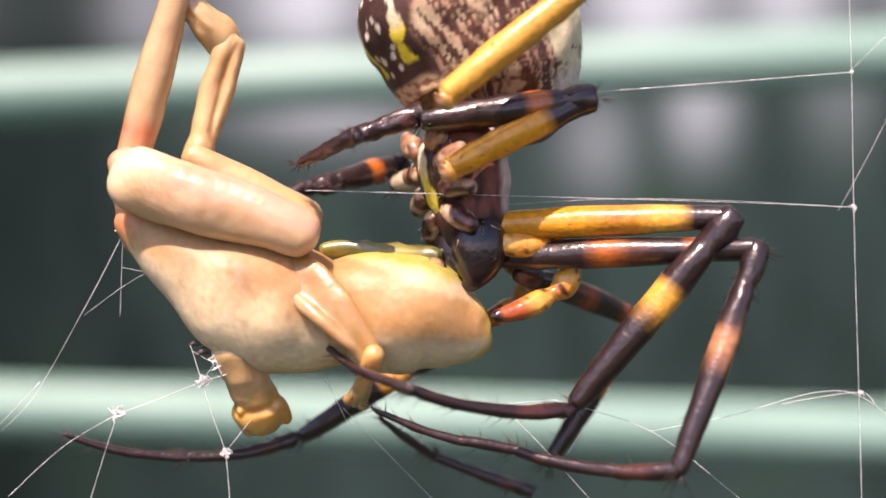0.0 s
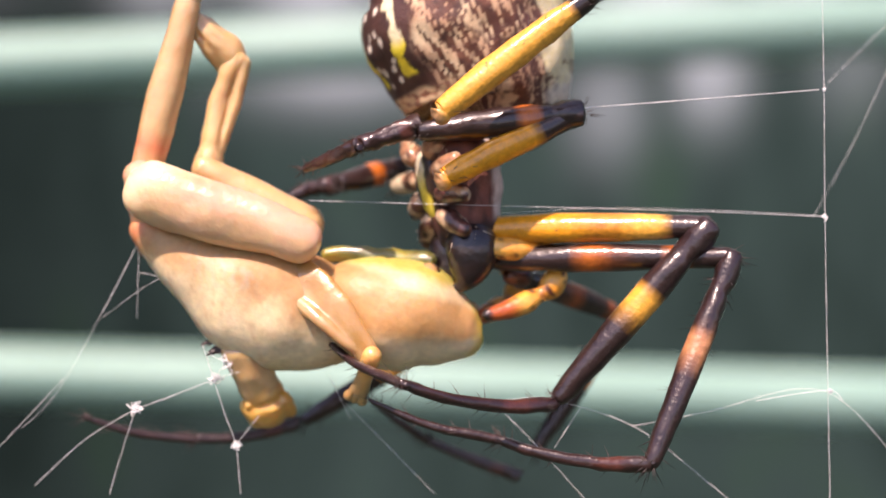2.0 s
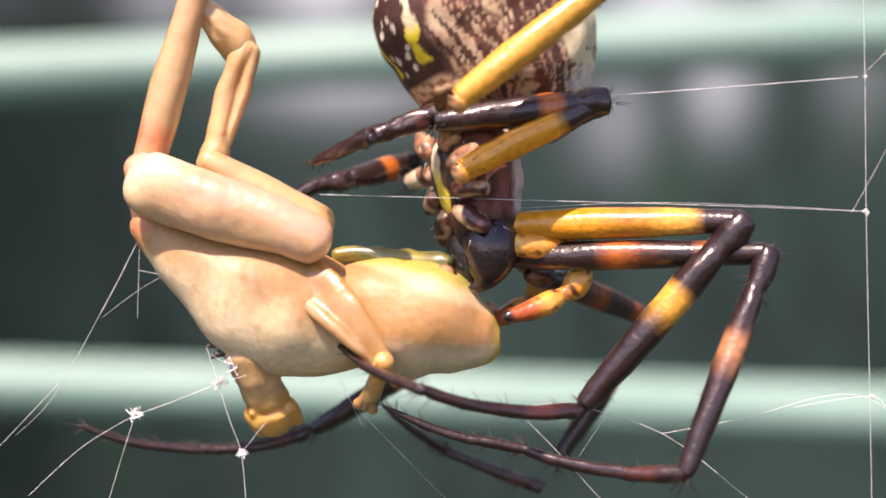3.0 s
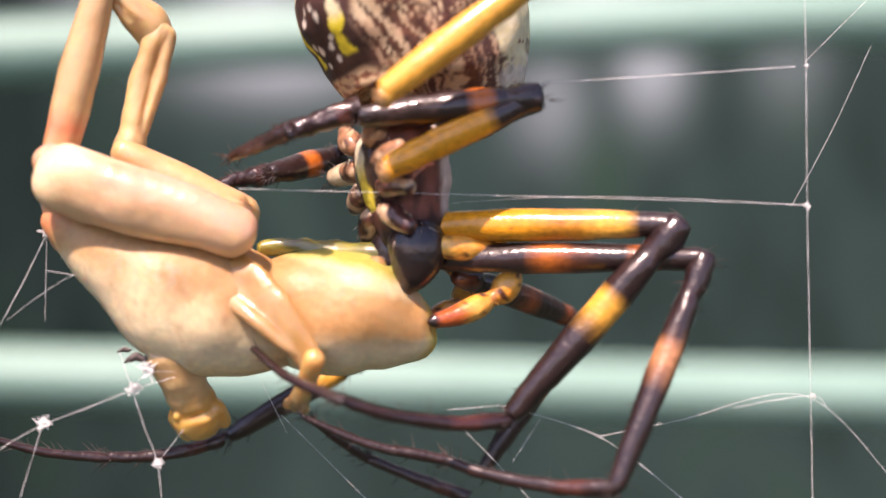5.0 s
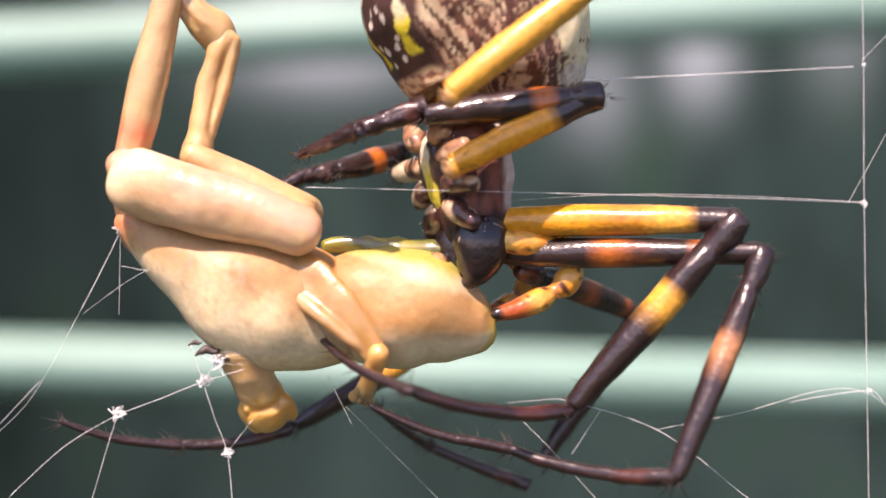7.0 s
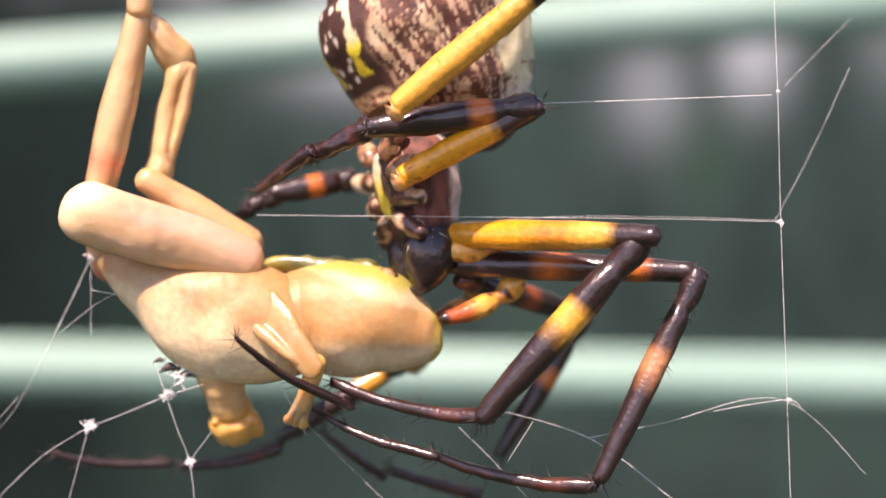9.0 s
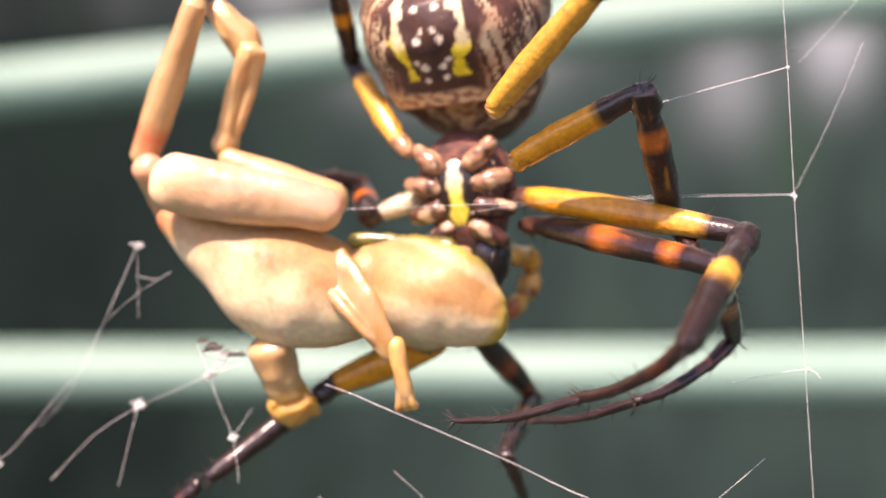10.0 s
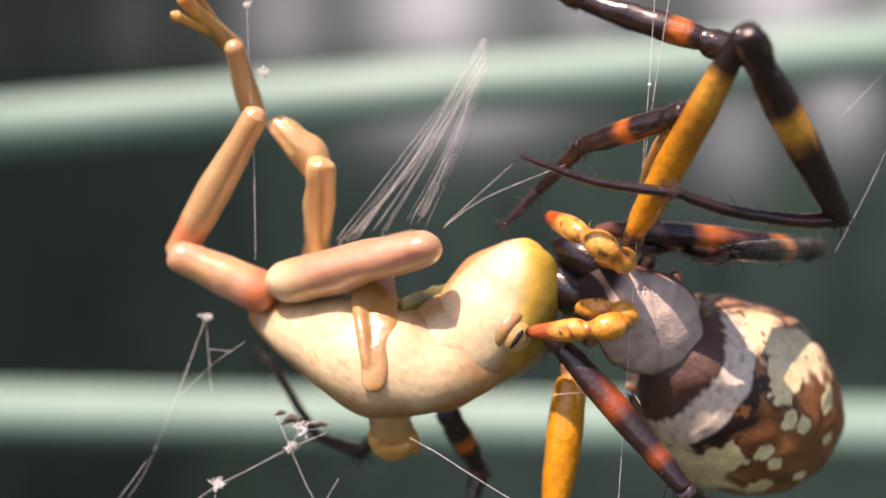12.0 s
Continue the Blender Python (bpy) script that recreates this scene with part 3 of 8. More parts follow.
def torso_paint(v):
    w = noise.noise(v * 0.4) + 0.4 * noise.noise(v * 1.4)
    c = mix3(TAN, PALE, 0.4 + 0.45 * w)
    # warm flank towards the shoulder, grey speckled patch in the middle
    c = mix3(c, (0.46, 0.245, 0.086), 0.7 * step(0.5, 4.5, v.x + 0.5 * v.z + w))
    spot_ = math.hypot((v.x + 2.2) / 3.6, (v.z - 0.3) / 2.4)
    grey = (1 - step(0.3, 1.15, spot_ + 0.35 * w)) * step(-0.25, 0.25, noise.noise(v * 5.0) + 0.6 * noise.noise(v * 2.2))
    c = mix3(c, (0.36, 0.31, 0.20), 0.75 * grey)
    c = mix3(c, PALE, 0.6 * (1 - step(-7.0, -3.0, v.x + w)))
    # milky belly, whitened further as if in direct sun, ringed by warmer flanks
    rad = math.hypot(v.y, v.z + 0.6) + 0.01
    c = mix3(c, MILK, 0.9 * step(0.38, 1.0, (-0.72 * v.y - 0.69 * (v.z + 0.6)) / rad + 0.15 * w) * (1 - step(6.5, 11.5, v.x + w)))
    vein = abs(noise.noise(Vector((v.x * 0.5, v.y * 0.5, v.z * 0.16)) * 1.6))
    c = mix3(c, (0.44, 0.19, 0.08), 0.35 * (1 - step(0.0, 0.06, vein)))
    c = mix3(c, RED, 0.5 * (1 - step(-9.6, -8.4, v.x + w)))
    return mix3(c, OLIVE, step(3.2, 4.3, v.y) * 0.9)


def head_paint(v):
    w = noise.noise(v * 0.4) + 0.4 * noise.noise(v * 1.4)
    c = mix3(TAN, PALE, 0.25 + 0.4 * w)
    c = mix3(c, (0.50, 0.275, 0.095), 0.8 * (1 - step(1.0, 4.2, math.hypot((v.x + 1.5) * 0.5, v.z - 0.6) + 0.4 * w)))
    # lit upper ridge of the head, painted in as cream
    c = mix3(c, MILK, 0.5 * step(2.6, 3.5, v.z + 0.25 * v.x + 0.3 * w))
    rad = math.hypot(v.y, v.z) + 0.01
    c = mix3(c, MILK, 0.9 * step(0.38, 0.8, (-0.35 * v.y - 0.94 * v.z) / rad + 0.1 * w))
    c = mix3(c, (0.80, 0.56, 0.06), 0.9 * step(1.3, 3.3, v.y + 0.5 * v.x + 0.4 * w) * step(0.2, 1.6, -v.z))
    c = mix3(c, (0.60, 0.44, 0.06), step(3.6, 6.0, v.x + 0.7 * v.y + 0.5 * w))
    c = mix3(c, (0.40, 0.36, 0.04), 0.85 * step(3.9, 4.6, v.z + 0.25 * max(0, v.x) + 0.3 * w))
    return mix3(c, OLIVE, step(2.3, 3.6, v.y + 0.25 * v.x + 0.4 * w) * 0.85)


def wrinkled(rows_):
    """Ring-like skin folds along a limb."""
    for q in rows_:
        k = 1 + 0.03 * noise.noise(Vector((q[0] * 2.6, 3, 1)))
        q[3], q[4] = q[3] * k, q[4] * k
    return rows_


def draped(rows_, sag):
    """Bend a limb round the body under it."""
    h = abs(rows_[0][0])
    rows_[:, 1] -= sag * (1 - (rows_[:, 0] / h) ** 2)
    return rows_


def far_foot():
    """A closed foot: broad sole, knuckles and toes curled back on it."""
    h = frog_length["far_foot"] / 2
    bits = [loft(ease([(-h - 1.0, 0, 0, 0.1, 0.1), (-h - 0.7, 0, 0, 0.9, 0.7), (-h * 0.4, 0, 0.2, 1.3, 1.2), (h * 0.4, 0, 0.25, 1.35, 1.45), (h, 0, 0, 1.2, 1.25), (h + 0.9, 0, -0.3, 0.8, 0.8), (h + 1.2, 0, -0.4, 0.1, 0.1)], 30), 26, 0.25, 6.0, 0.6)]
    for i, (y, z) in enumerate(((-0.9, -0.55), (-1.1, 0.15), (-0.9, 0.8))):
        bits.append(loft(ease([(h * 0.5, y * 0.6, z, 0.3, 0.3), (0.1, y, z, 0.42, 0.42), (-h * 0.6, y * 1.05, z * 0.9, 0.36, 0.36), (-h * 1.1, y * 0.8, z * 0.8, 0.40, 0.40), (-h - 0.9 + 0.2 * i, y * 0.5, z * 0.7, 0.42, 0.42), (-h - 1.25 + 0.2 * i, y * 0.4, z * 0.7, 0.05, 0.05)], 24), 12))
    return fused(bits, 0.13, 3)


def far_shank():
    """The shank with the slimmer ankle folded flat against it."""
    h = frog_length["far_shank"] / 2
    return fused([loft(ease([(-h - 0.9, 0, 0.1, 0.1, 0.1), (-h - 0.5, 0, 0.1, 0.9, 0.95), (-h * 0.5, 0, -0.2, 0.78, 0.8), (0, 0, -0.3, 0.8, 0.82), (h * 0.6, 0, -0.2, 0.95, 0.95), (h, 0, -0.1, 1.05, 1.1), (h + 0.8, 0, 0, 0.6, 0.7), (h + 1.0, 0, 0, 0.1, 0.1)], 36), 26, 0.25, 7.0, 0.6),
                  loft(ease([(-h - 0.6, 0.1, 0.7, 0.1, 0.1), (-h - 0.2, 0.1, 0.9, 0.6, 0.5), (-h * 0.4, 0.1, 0.95, 0.62, 0.48), (h * 0.2, 0.1, 0.8, 0.6, 0.42), (h * 0.75, 0.1, 0.6, 0.5, 0.3), (h * 0.9, 0.1, 0.4, 0.1, 0.1)], 30), 20, 0.2, 8.0, 0.8)], 0.12, 2)


def near_arm():
    """Flat limp upper arm with a skin fold along its hind edge."""
    h = frog_length["upper_arm"] / 2
    arm = draped(rounded(h * 2, 1.75, 1.65, 0.95, 0.32, 0.4, 40), 1.35)
    fold = ease([(-h - 1.0, -0.3, -0.9, 0.1, 0.1), (-h * 0.6, -1.3, -1.1, 0.42, 0.5), (0, -1.9, -0.75, 0.45, 0.5), (h * 0.6, -1.4, -0.5, 0.42, 0.4), (h, -0.5, -0.2, 0.1, 0.1)], 30)
    return fused([loft(arm, 36, 0.4, 9.0, 0.5), loft(fold, 16)], 0.14, 3)


def build_frog():
    st = ease([(-10.3, 0, 1.6, 0.2, 0.2), (-9.7, 0, 1.4, 1.1, 1.1), (-6.9, 0, 0.8, 2.3, 2.3), (-4.2, 0, 0.3, 3.2, 3.1), (-1.2, 0, -0.2, 4.0, 4.5), (1.6, 0, -0.5, 4.2, 5.1), (4.5, 0, -0.2, 3.9, 4.7), (7.5, 0, 0.2, 3.1, 3.6), (9.4, 0, 0.5, 2.1, 2.4), (10.8, 0, 0.8, 1.0, 1.2), (11.4, 0, 0.9, 0.2, 0.2)], 90)
    frog_part["torso"] = part("torso", [loft(st, 80, 0.28, 2.0, 0.3)], belly_skin, frog, "smooth pale tan belly", torso_paint)
    st = ease([(-9.4, 0.2, 0.6, 0.3, 0.3), (-8.6, 0.2, 0.5, 1.6, 2.0), (-5.8, 0.3, 0.6, 2.9, 3.5), (-3.4, 0.35, 0.65, 3.9, 4.3), (-1.6, 0.4, 0.65, 4.3, 4.5), (1.2, 0.4, 0.55, 4.4, 4.1), (3.4, 0.3, 0.0, 3.5, 3.0), (5.0, 0.1, -0.4, 2.4, 1.9), (5.8, 0, -0.5, 1.3, 1.0), (6.1, 0, -0.5, 0.1, 0.1)], 90)
    head = part("head", [loft(st, 64, 0.25, 5.0, 0.35)], belly_skin, frog, "yellowish throat and snout", head_paint)
    frog_part["head"] = head
    for z in (-1,):
        eye = part("eye", [ball((-0.6, 2.3, -2.6), 1.45, 1.35, 1.3, 24)], eye_mat, head, "half-closed golden eye")
        part("pupil", [ball((-0.6, 2.55, -3.78), 0.85, 0.2, 0.2, 16)], pupil_mat, eye)
        part("eyelid", [loft(ease([(-2.3, 2.4, -1.9, 0.1, 0.1), (-1.95, 1.6, -3.0, 0.5, 0.42), (-0.6, 1.3, -3.5, 0.62, 0.5), (0.75, 1.6, -3.0, 0.5, 0.42), (1.1, 2.4, -1.9, 0.05, 0.05)], 24), 14)], frog_skin, eye, "", lambda v: mix3(PALE, TAN, 0.5))
    part("eye", [ball((1.3, -0.5, 4.1), 1.0, 0.9, 0.9, 20)], frog_skin, head, "sunken tan eye ringed with black",
         lambda v: mix3((0.42, 0.25, 0.10), DARK, step(0.6, 0.72, math.hypot(v.x - 1.3, v.z - 4.35))))
    L = frog_length
    frog_part["neck"] = part("neck", [loft(rounded(6.4, 3.1, 3.75, 3.2, 0.80, 0.0, 40), 60, 0.3, 3.0, 0.3)], belly_skin, frog, "loose tan throat skin", lambda v: mix3(mix3(TAN, PALE, 0.45 + 0.5 * noise.noise(v * 0.5)), MILK, 0.75 * step(0.6, 0.95, (-0.72 * v.y - 0.69 * v.z) / (math.hypot(v.y, v.z) + 0.01))))
    # thigh: knee end whitened with MILK in place of a blown sun highlight
    frog_part["near_thigh"] = part("thigh", [loft(rounded(L["near_thigh"] - 2.0, 2.4, 2.25, 1.85, 0.74), 44, 0.3, 1.0, 0.35)], frog_skin, frog, "plump pinkish thigh", lambda v: mix3(mix3(skin_paint((0.70, 0.46, 0.27), (0.62, 0.40, 0.20))(v), MILK, 0.7 * (1 - step(-7.5, -3.5, v.x - 0.5 * v.z + noise.noise(v * 0.6)))), PINK, 0.6 * step(-0.5, 1.6, v.z + 0.6 * noise.noise(v * 0.5)) * step(-6, -1, v.x)))
    frog_part["far_thigh"] = part("thigh", [loft(rounded(L["far_thigh"] - 1.0, 1.32, 1.6, 1.7), 32, 0.15, 2.0)], frog_skin, frog, "", skin_paint(LIMB, PINK, L["far_thigh"] / 2, 1.4))
    frog_part["near_shank"] = part("shank", [loft(rounded(L["near_shank"], 0.95, 1.38, 1.25), 32, 0.12, 3.0)], frog_skin, frog, "shank with a red flash", skin_paint(LIMB, PALE, L["near_shank"] / 2 - 1.6, 1.1))
    frog_part["near_foot"] = part("foot", [loft(rounded(L["near_foot"], 0.8, 0.95, 0.97), 28, 0.2, 4.0)], frog_skin, frog, "", skin_paint(LIMB, PALE))
    toes = [loft(rounded(L["near_toe"], 0.55, 0.7, 0.85), 24, 0.15, 5.0)]
    for a in (-0.8, 0.7):
        h = L["near_toe"] / 2
        toes.append(loft(ease([(h * 0.6, 0, 0, 0.5, 0.5), (0, a * 0.4, a * 0.6, 0.42, 0.42), (-h * 0.8, a, a * 1.3, 0.35, 0.35), (-h, a, a * 1.5, 0.5, 0.45), (-h - 0.5, a, a * 1.6, 0.1, 0.1)], 20), 14))
    frog_part["near_toe"] = part("webbed_foot", toes, frog_skin, frog, "", skin_paint((0.74, 0.42, 0.10), TAN))
    frog_part["far_foot"] = part("foot", [far_foot()], frog_skin, frog, "clenched foot with folded toes", skin_paint(LIMB, (0.72, 0.46, 0.18)))
    frog_part["far_shank"] = part("shank", [far_shank()], frog_skin, frog, "", lambda v: mix3(skin_paint(LIMB, (0.74, 0.5, 0.22))(v), (0.50, 0.28, 0.08), 0.7 * (1 - step(0.05, 0.3, abs(v.z - 0.42)))))
    frog_part["back"] = part("back", [loft(rounded(L["back"], 0.5, 0.78, 0.72), 28, 0.55, 12.0, 0.9)], frog_skin, frog, "olive green back", skin_paint((0.10, 0.105, 0.018), (0.34, 0.31, 0.04)))
    frog_part["far_knee"] = part("thigh", [loft(rounded(L["far_knee"], 1.0, 1.4, 1.55), 28, 0.12, 8.0)], frog_skin, frog, "", skin_paint(LIMB, PALE))
    frog_part["upper_arm"] = part("upper_arm", [near_arm()], frog_skin, frog, "", lambda v: mix3(skin_paint(PALE, TAN)(v), (0.40, 0.215, 0.045), 0.85 * step(-0.5, 0.35, v.z + 0.4 * noise.noise(v * 0.8))))
    h = L["forearm"] / 2
    fingers = [loft(rounded(L["forearm"], 0.7, 0.65, 0.7), 20, 0.15, 10.0)]
    for a in (-0.9, -0.2, 0.6):
        fingers.append(loft(ease([(h * 0.6, 0, a * 0.3, 0.4, 0.4), (h + 0.5, -0.3, a * 0.6, 0.36, 0.36), (h + 1.0, 0.1, a * 0.75, 0.44, 0.42), (h + 1.3, 0.3, a * 0.8, 0.05, 0.05)], 14), 12))
    frog_part["forearm"] = part("forearm", fingers, frog_skin, frog, "forearm with curled fingers", skin_paint((0.74, 0.42, 0.12), TAN))
    h = L["lower_hand"] / 2
    hand = [loft(wrinkled(ease([(-h - 3.0, 0, 0.2, 0.3, 0.3), (-h - 2.2, 0, 0.2, 1.6, 1.75), (-h - 0.6, 0, 0.1, 1.75, 1.8), (-h * 0.3, 0, 0, 1.65, 1.6), (0.2, 0, 0, 1.6, 1.6), (h * 0.22, 0, -0.05, 1.48, 1.5), (h * 0.5, 0, -0.15, 1.85, 1.95), (h * 0.9, 0, 0, 1.65, 1.65), (h + 0.6, 0, 0.25, 1.0, 1.05), (h + 1.1, 0, 0.4, 0.2, 0.2)], 90)), 40, 0.22, 11.0, 0.6)]
    for side in (-1, 1):
        hand.append(loft(ease([(0.2, 0, side * 0.5, 0.5, 0.5), (h * 0.5, -0.3, side * 1.3, 0.72, 0.62), (h * 0.95, -0.2, side * 1.45, 0.60, 0.55), (h + 0.6, 0.1, side * 1.35, 0.5, 0.45), (h + 0.95, 0.2, side * 1.25, 0.05, 0.05)], 20), 14))
    for i, (x, z) in enumerate(((0.3, -1.2), (0.9, -1.5), (1.5, -1.2))):
        hand.append(ball((x, -1.1 + 0.25 * i, z), 0.32, 0.42, 0.36, 14))
    frog_part["lower_hand"] = part("hand", [fused(hand, 0.13, 2)], frog_skin, frog, "folded amber hand", lambda v: mix3(skin_paint(LIMB, PALE)(v), skin_paint((0.62, 0.31, 0.05), (0.74, 0.43, 0.10))(v), step(-0.9, 0.5, v.x + 0.5 * noise.noise(v))))


build_frog()

# ---- web ----
def web(name, label):
    return tagged(new(name), label, "spider web", kind="")


frame_web = web("vertical_web_line", "thin vertical silk frame line with knots")
upper_thread = web("silk_thread", "taut pale silk thread")
middle_thread = web("silk_thread", "fine pair of taut silk threads")
lower_web = web("web_radii", "branching silk threads of the web below")
side_web = web("web_spiral", "faint beaded silk spiral threads")
prey_web = web("web_anchor", "white silk anchor lines with knotted clumps")
drag_line = web("drag_line", "bright forked silk drag line")
hanging_thread = web("hanging_thread", "fluffy hanging silk threads")
silk_swathe = web("silk_swathe", "fan of fresh pale silk strands")
for w_ in (frame_web, upper_thread, middle_thread, lower_web, side_web, prey_web, drag_line, hanging_thread, silk_swathe):
    w_.location.z = HEIGHT


def strand(parent, line, r, beaded=""):
    r *= 0.72
    st = ease([(*p, r, r) for p in line], 8 * len(line))
    pieces = [loft(st, 6)]
    if beaded:
        rnd = random.Random(len(line) + int(line[0][0] * 10))
        for p, q in zip(st[:-1], st[1:]):
            for _ in range(2):
                s_, w = r * rnd.uniform(1.3, 2.2), rnd.random()
                c = p + (q - p) * w
                pieces.append(ball((c[0], c[1], c[2]), s_, s_, s_, 6))
    return part("strand", pieces, silk_mat, parent)


def clump(parent, c, size):
    """A knot of tangled silk: many short loops."""
    rnd = random.Random(int(abs(c[0] * 100)))
    pts = [Vector(c) + Vector((rnd.gauss(0, 0.5), rnd.gauss(0, 0.3), rnd.gauss(0, 0.5))) * size for _ in range(34)]
    pieces = [loft(ease([(*q, 0.03 + 0.05 * rnd.random() * size, 0.03) for q in pts], 200), 5)]
    return part("silk_knot", pieces, silk_mat, parent)


strand(frame_web, [(28.71, -3.00, 21.29), (28.99, -3.00, 12.55), (29.15, -3.00, 2.97), (29.51, -3.00, -10.19), (29.80, -3.00, -20.81)], 0.025)
strand(frame_web, [(24.10, -3.00, -10.99), (26.71, -3.00, -10.51), (29.71, -3.00, -10.19), (30.64, -3.00, -10.95)], 0.028)
strand(upper_thread, [(10.27, -3.00, 11.11), (19.89, -3.00, 11.83), (28.99, -3.00, 12.55)], 0.038)
strand(middle_thread, [(-9.90, -2.00, 4.22), (0.65, -2.00, 3.93), (20.53, -2.00, 3.37), (29.41, -2.00, 3.00)], 0.025)
strand(middle_thread, [(4.76, -1.00, 3.24), (12.97, -1.00, 3.65), (21.17, -1.00, 3.49), (29.75, -1.00, 3.04)], 0.015)
strand(lower_web, [(7.98, -2.00, -10.83), (14.92, -2.00, -13.08), (20.91, -2.00, -17.60), (24.70, -2.00, -20.82)], 0.030)
strand(lower_web, [(14.92, -2.00, -13.08), (20.52, -2.00, -12.00), (29.32, -2.00, -10.31), (35.56, -2.00, -16.06)], 0.025)
strand(lower_web, [(4.32, -2.00, -11.12), (7.98, -2.00, -10.83)], 0.021)
strand(lower_web, [(10.73, -3.00, -11.59), (8.79, -3.00, -14.59)], 0.025)
strand(lower_web, [(5.17, -2.00, -12.21), (7.72, -2.00, -14.81), (12.39, -2.00, -20.01)], 0.021, "beaded")
strand(lower_web, [(-7.32, 0.00, -11.69), (-3.81, 0.00, -15.27), (-0.30, 0.00, -18.84)], 0.017, "beaded")
strand(lower_web, [(-8.63, 0.00, -9.46), (-6.90, 0.00, -13.03)], 0.017, "beaded")
strand(side_web, [(36.06, 3.00, 18.62), (33.04, 3.00, 15.63), (30.88, 3.00, 13.48)], 0.017, "beaded")
strand(side_web, [(35.85, 3.00, 14.70), (33.05, 3.00, 8.60), (30.01, 3.00, 2.90)], 0.017, "beaded")
strand(prey_web, [(-23.51, 0.00, 1.12), (-24.95, 0.00, -1.77), (-26.39, 0.00, -4.46)], 0.030, "beaded")
strand(prey_web, [(-26.39, 0.00, -4.46), (-30.00, 0.00, -10.76), (-32.86, 0.00, -13.71)], 0.017)
strand(prey_web, [(-23.51, 0.00, 1.12), (-23.71, 0.00, -4.92)], 0.019)
strand(prey_web, [(-23.28, -1.00, -1.35), (-21.31, -1.00, -1.72)], 0.025)
strand(prey_web, [(-26.03, -1.00, -4.79), (-23.04, -1.00, -2.59), (-20.30, -1.00, -1.07)], 0.014, "beaded")
strand(prey_web, [(-14.41, -2.00, -8.68), (-17.30, -2.00, -9.55), (-20.67, -2.00, -10.87), (-23.38, -2.00, -11.84)], 0.034)
strand(prey_web, [(-23.38, -2.00, -11.84), (-27.25, -2.00, -14.18), (-31.20, -2.00, -17.76)], 0.025, "beaded")
strand(prey_web, [(-23.38, -2.00, -11.84), (-24.35, -2.00, -14.85), (-25.43, -2.00, -18.41)], 0.025)
strand(prey_web, [(-18.13, -2.00, -6.92), (-17.30, -2.00, -9.55), (-16.48, -2.00, -12.19), (-15.64, -2.00, -14.62), (-15.28, -2.00, -18.37)], 0.030)
strand(prey_web, [(-15.64, -2.00, -14.62), (-13.82, -2.00, -12.28)], 0.025)
strand(prey_web, [(-17.30, -2.00, -9.55), (-16.16, -2.00, -8.02), (-14.61, -2.00, -7.59)], 0.021)
strand(prey_web, [(-17.92, -2.00, -7.36), (-16.39, -2.00, -8.15), (-14.40, -2.00, -8.33)], 0.017)
strand(prey_web, [(-38.06, -2.00, -18.68), (-36.07, -2.00, -16.43), (-33.83, -2.00, -14.64), (-28.93, -2.00, -9.53)], 0.025)
strand(drag_line, [(-9.08, -5.00, -4.63), (-6.96, -5.00, -5.47), (-4.44, -5.00, -6.65), (4.28, -5.00, -10.65), (10.40, -5.00, -13.74), (17.32, -5.00, -16.33)], 0.038)
strand(drag_line, [(17.32, -5.00, -16.33), (20.49, -5.00, -14.07), (24.03, -5.00, -11.12)], 0.025, "beaded")
strand(drag_line, [(17.32, -5.00, -16.33), (19.00, -5.00, -18.80), (19.96, -5.00, -20.86)], 0.030)
strand(drag_line, [(-4.29, -3.00, -11.99), (-0.71, -3.00, -15.47), (3.07, -3.00, -18.71)], 0.021, "beaded")
strand(hanging_thread, [(-14.63, -2.00, 25.39), (-14.63, -2.00, 18.83), (-14.42, -2.00, 11.38), (-14.50, -2.00, 3.51)], 0.025)
strand(hanging_thread, [(17.69, -2.00, 22.88), (16.39, -2.00, 15.79), (15.31, -2.00, 9.51)], 0.025, "beaded")
strand(silk_swathe, [(0.12, -1.00, 5.65), (2.12, -1.00, 7.42), (5.45, -1.00, 10.25)], 0.025)
strand(silk_swathe, [(0.12, -1.00, 5.65), (3.44, -1.00, 7.81), (9.52, -1.00, 10.11)], 0.025)
strand(silk_swathe, [(3.75, -0.80, 19.08), (-1.16, -0.80, 11.77), (-6.76, -0.80, 5.37)], 0.014)
strand(silk_swathe, [(3.65, -0.48, 18.77), (0.50, -0.48, 11.97), (-2.79, -0.48, 6.27)], 0.011)
strand(silk_swathe, [(3.29, -0.07, 18.16), (0.72, -0.07, 11.82), (-2.37, -0.07, 6.51)], 0.017)
strand(silk_swathe, [(3.64, 0.52, 18.74), (0.96, 0.52, 12.33), (-2.08, 0.52, 6.00)], 0.012)
strand(silk_swathe, [(3.13, 1.73, 19.10), (0.97, 1.73, 12.34), (-1.81, 1.73, 6.63)], 0.016)
strand(silk_swathe, [(3.55, -0.52, 18.61), (-0.29, -0.52, 12.08), (-4.74, -0.52, 5.55)], 0.013)
strand(silk_swathe, [(3.38, 0.41, 19.59), (-2.15, 0.41, 11.97), (-8.47, 0.41, 4.50)], 0.014)
strand(silk_swathe, [(3.61, 0.07, 18.60), (-0.85, 0.07, 11.78), (-5.57, 0.07, 5.58)], 0.018)
strand(silk_swathe, [(3.61, 1.30, 20.31), (0.90, 1.30, 13.29), (-1.98, 1.30, 6.65)], 0.016)
strand(silk_swathe, [(3.39, 1.69, 20.43), (-1.87, 1.69, 11.94), (-7.71, 1.69, 4.56)], 0.020)
strand(silk_swathe, [(3.53, 0.23, 17.76), (-2.31, 0.23, 10.48), (-8.66, 0.23, 4.12)], 0.020)
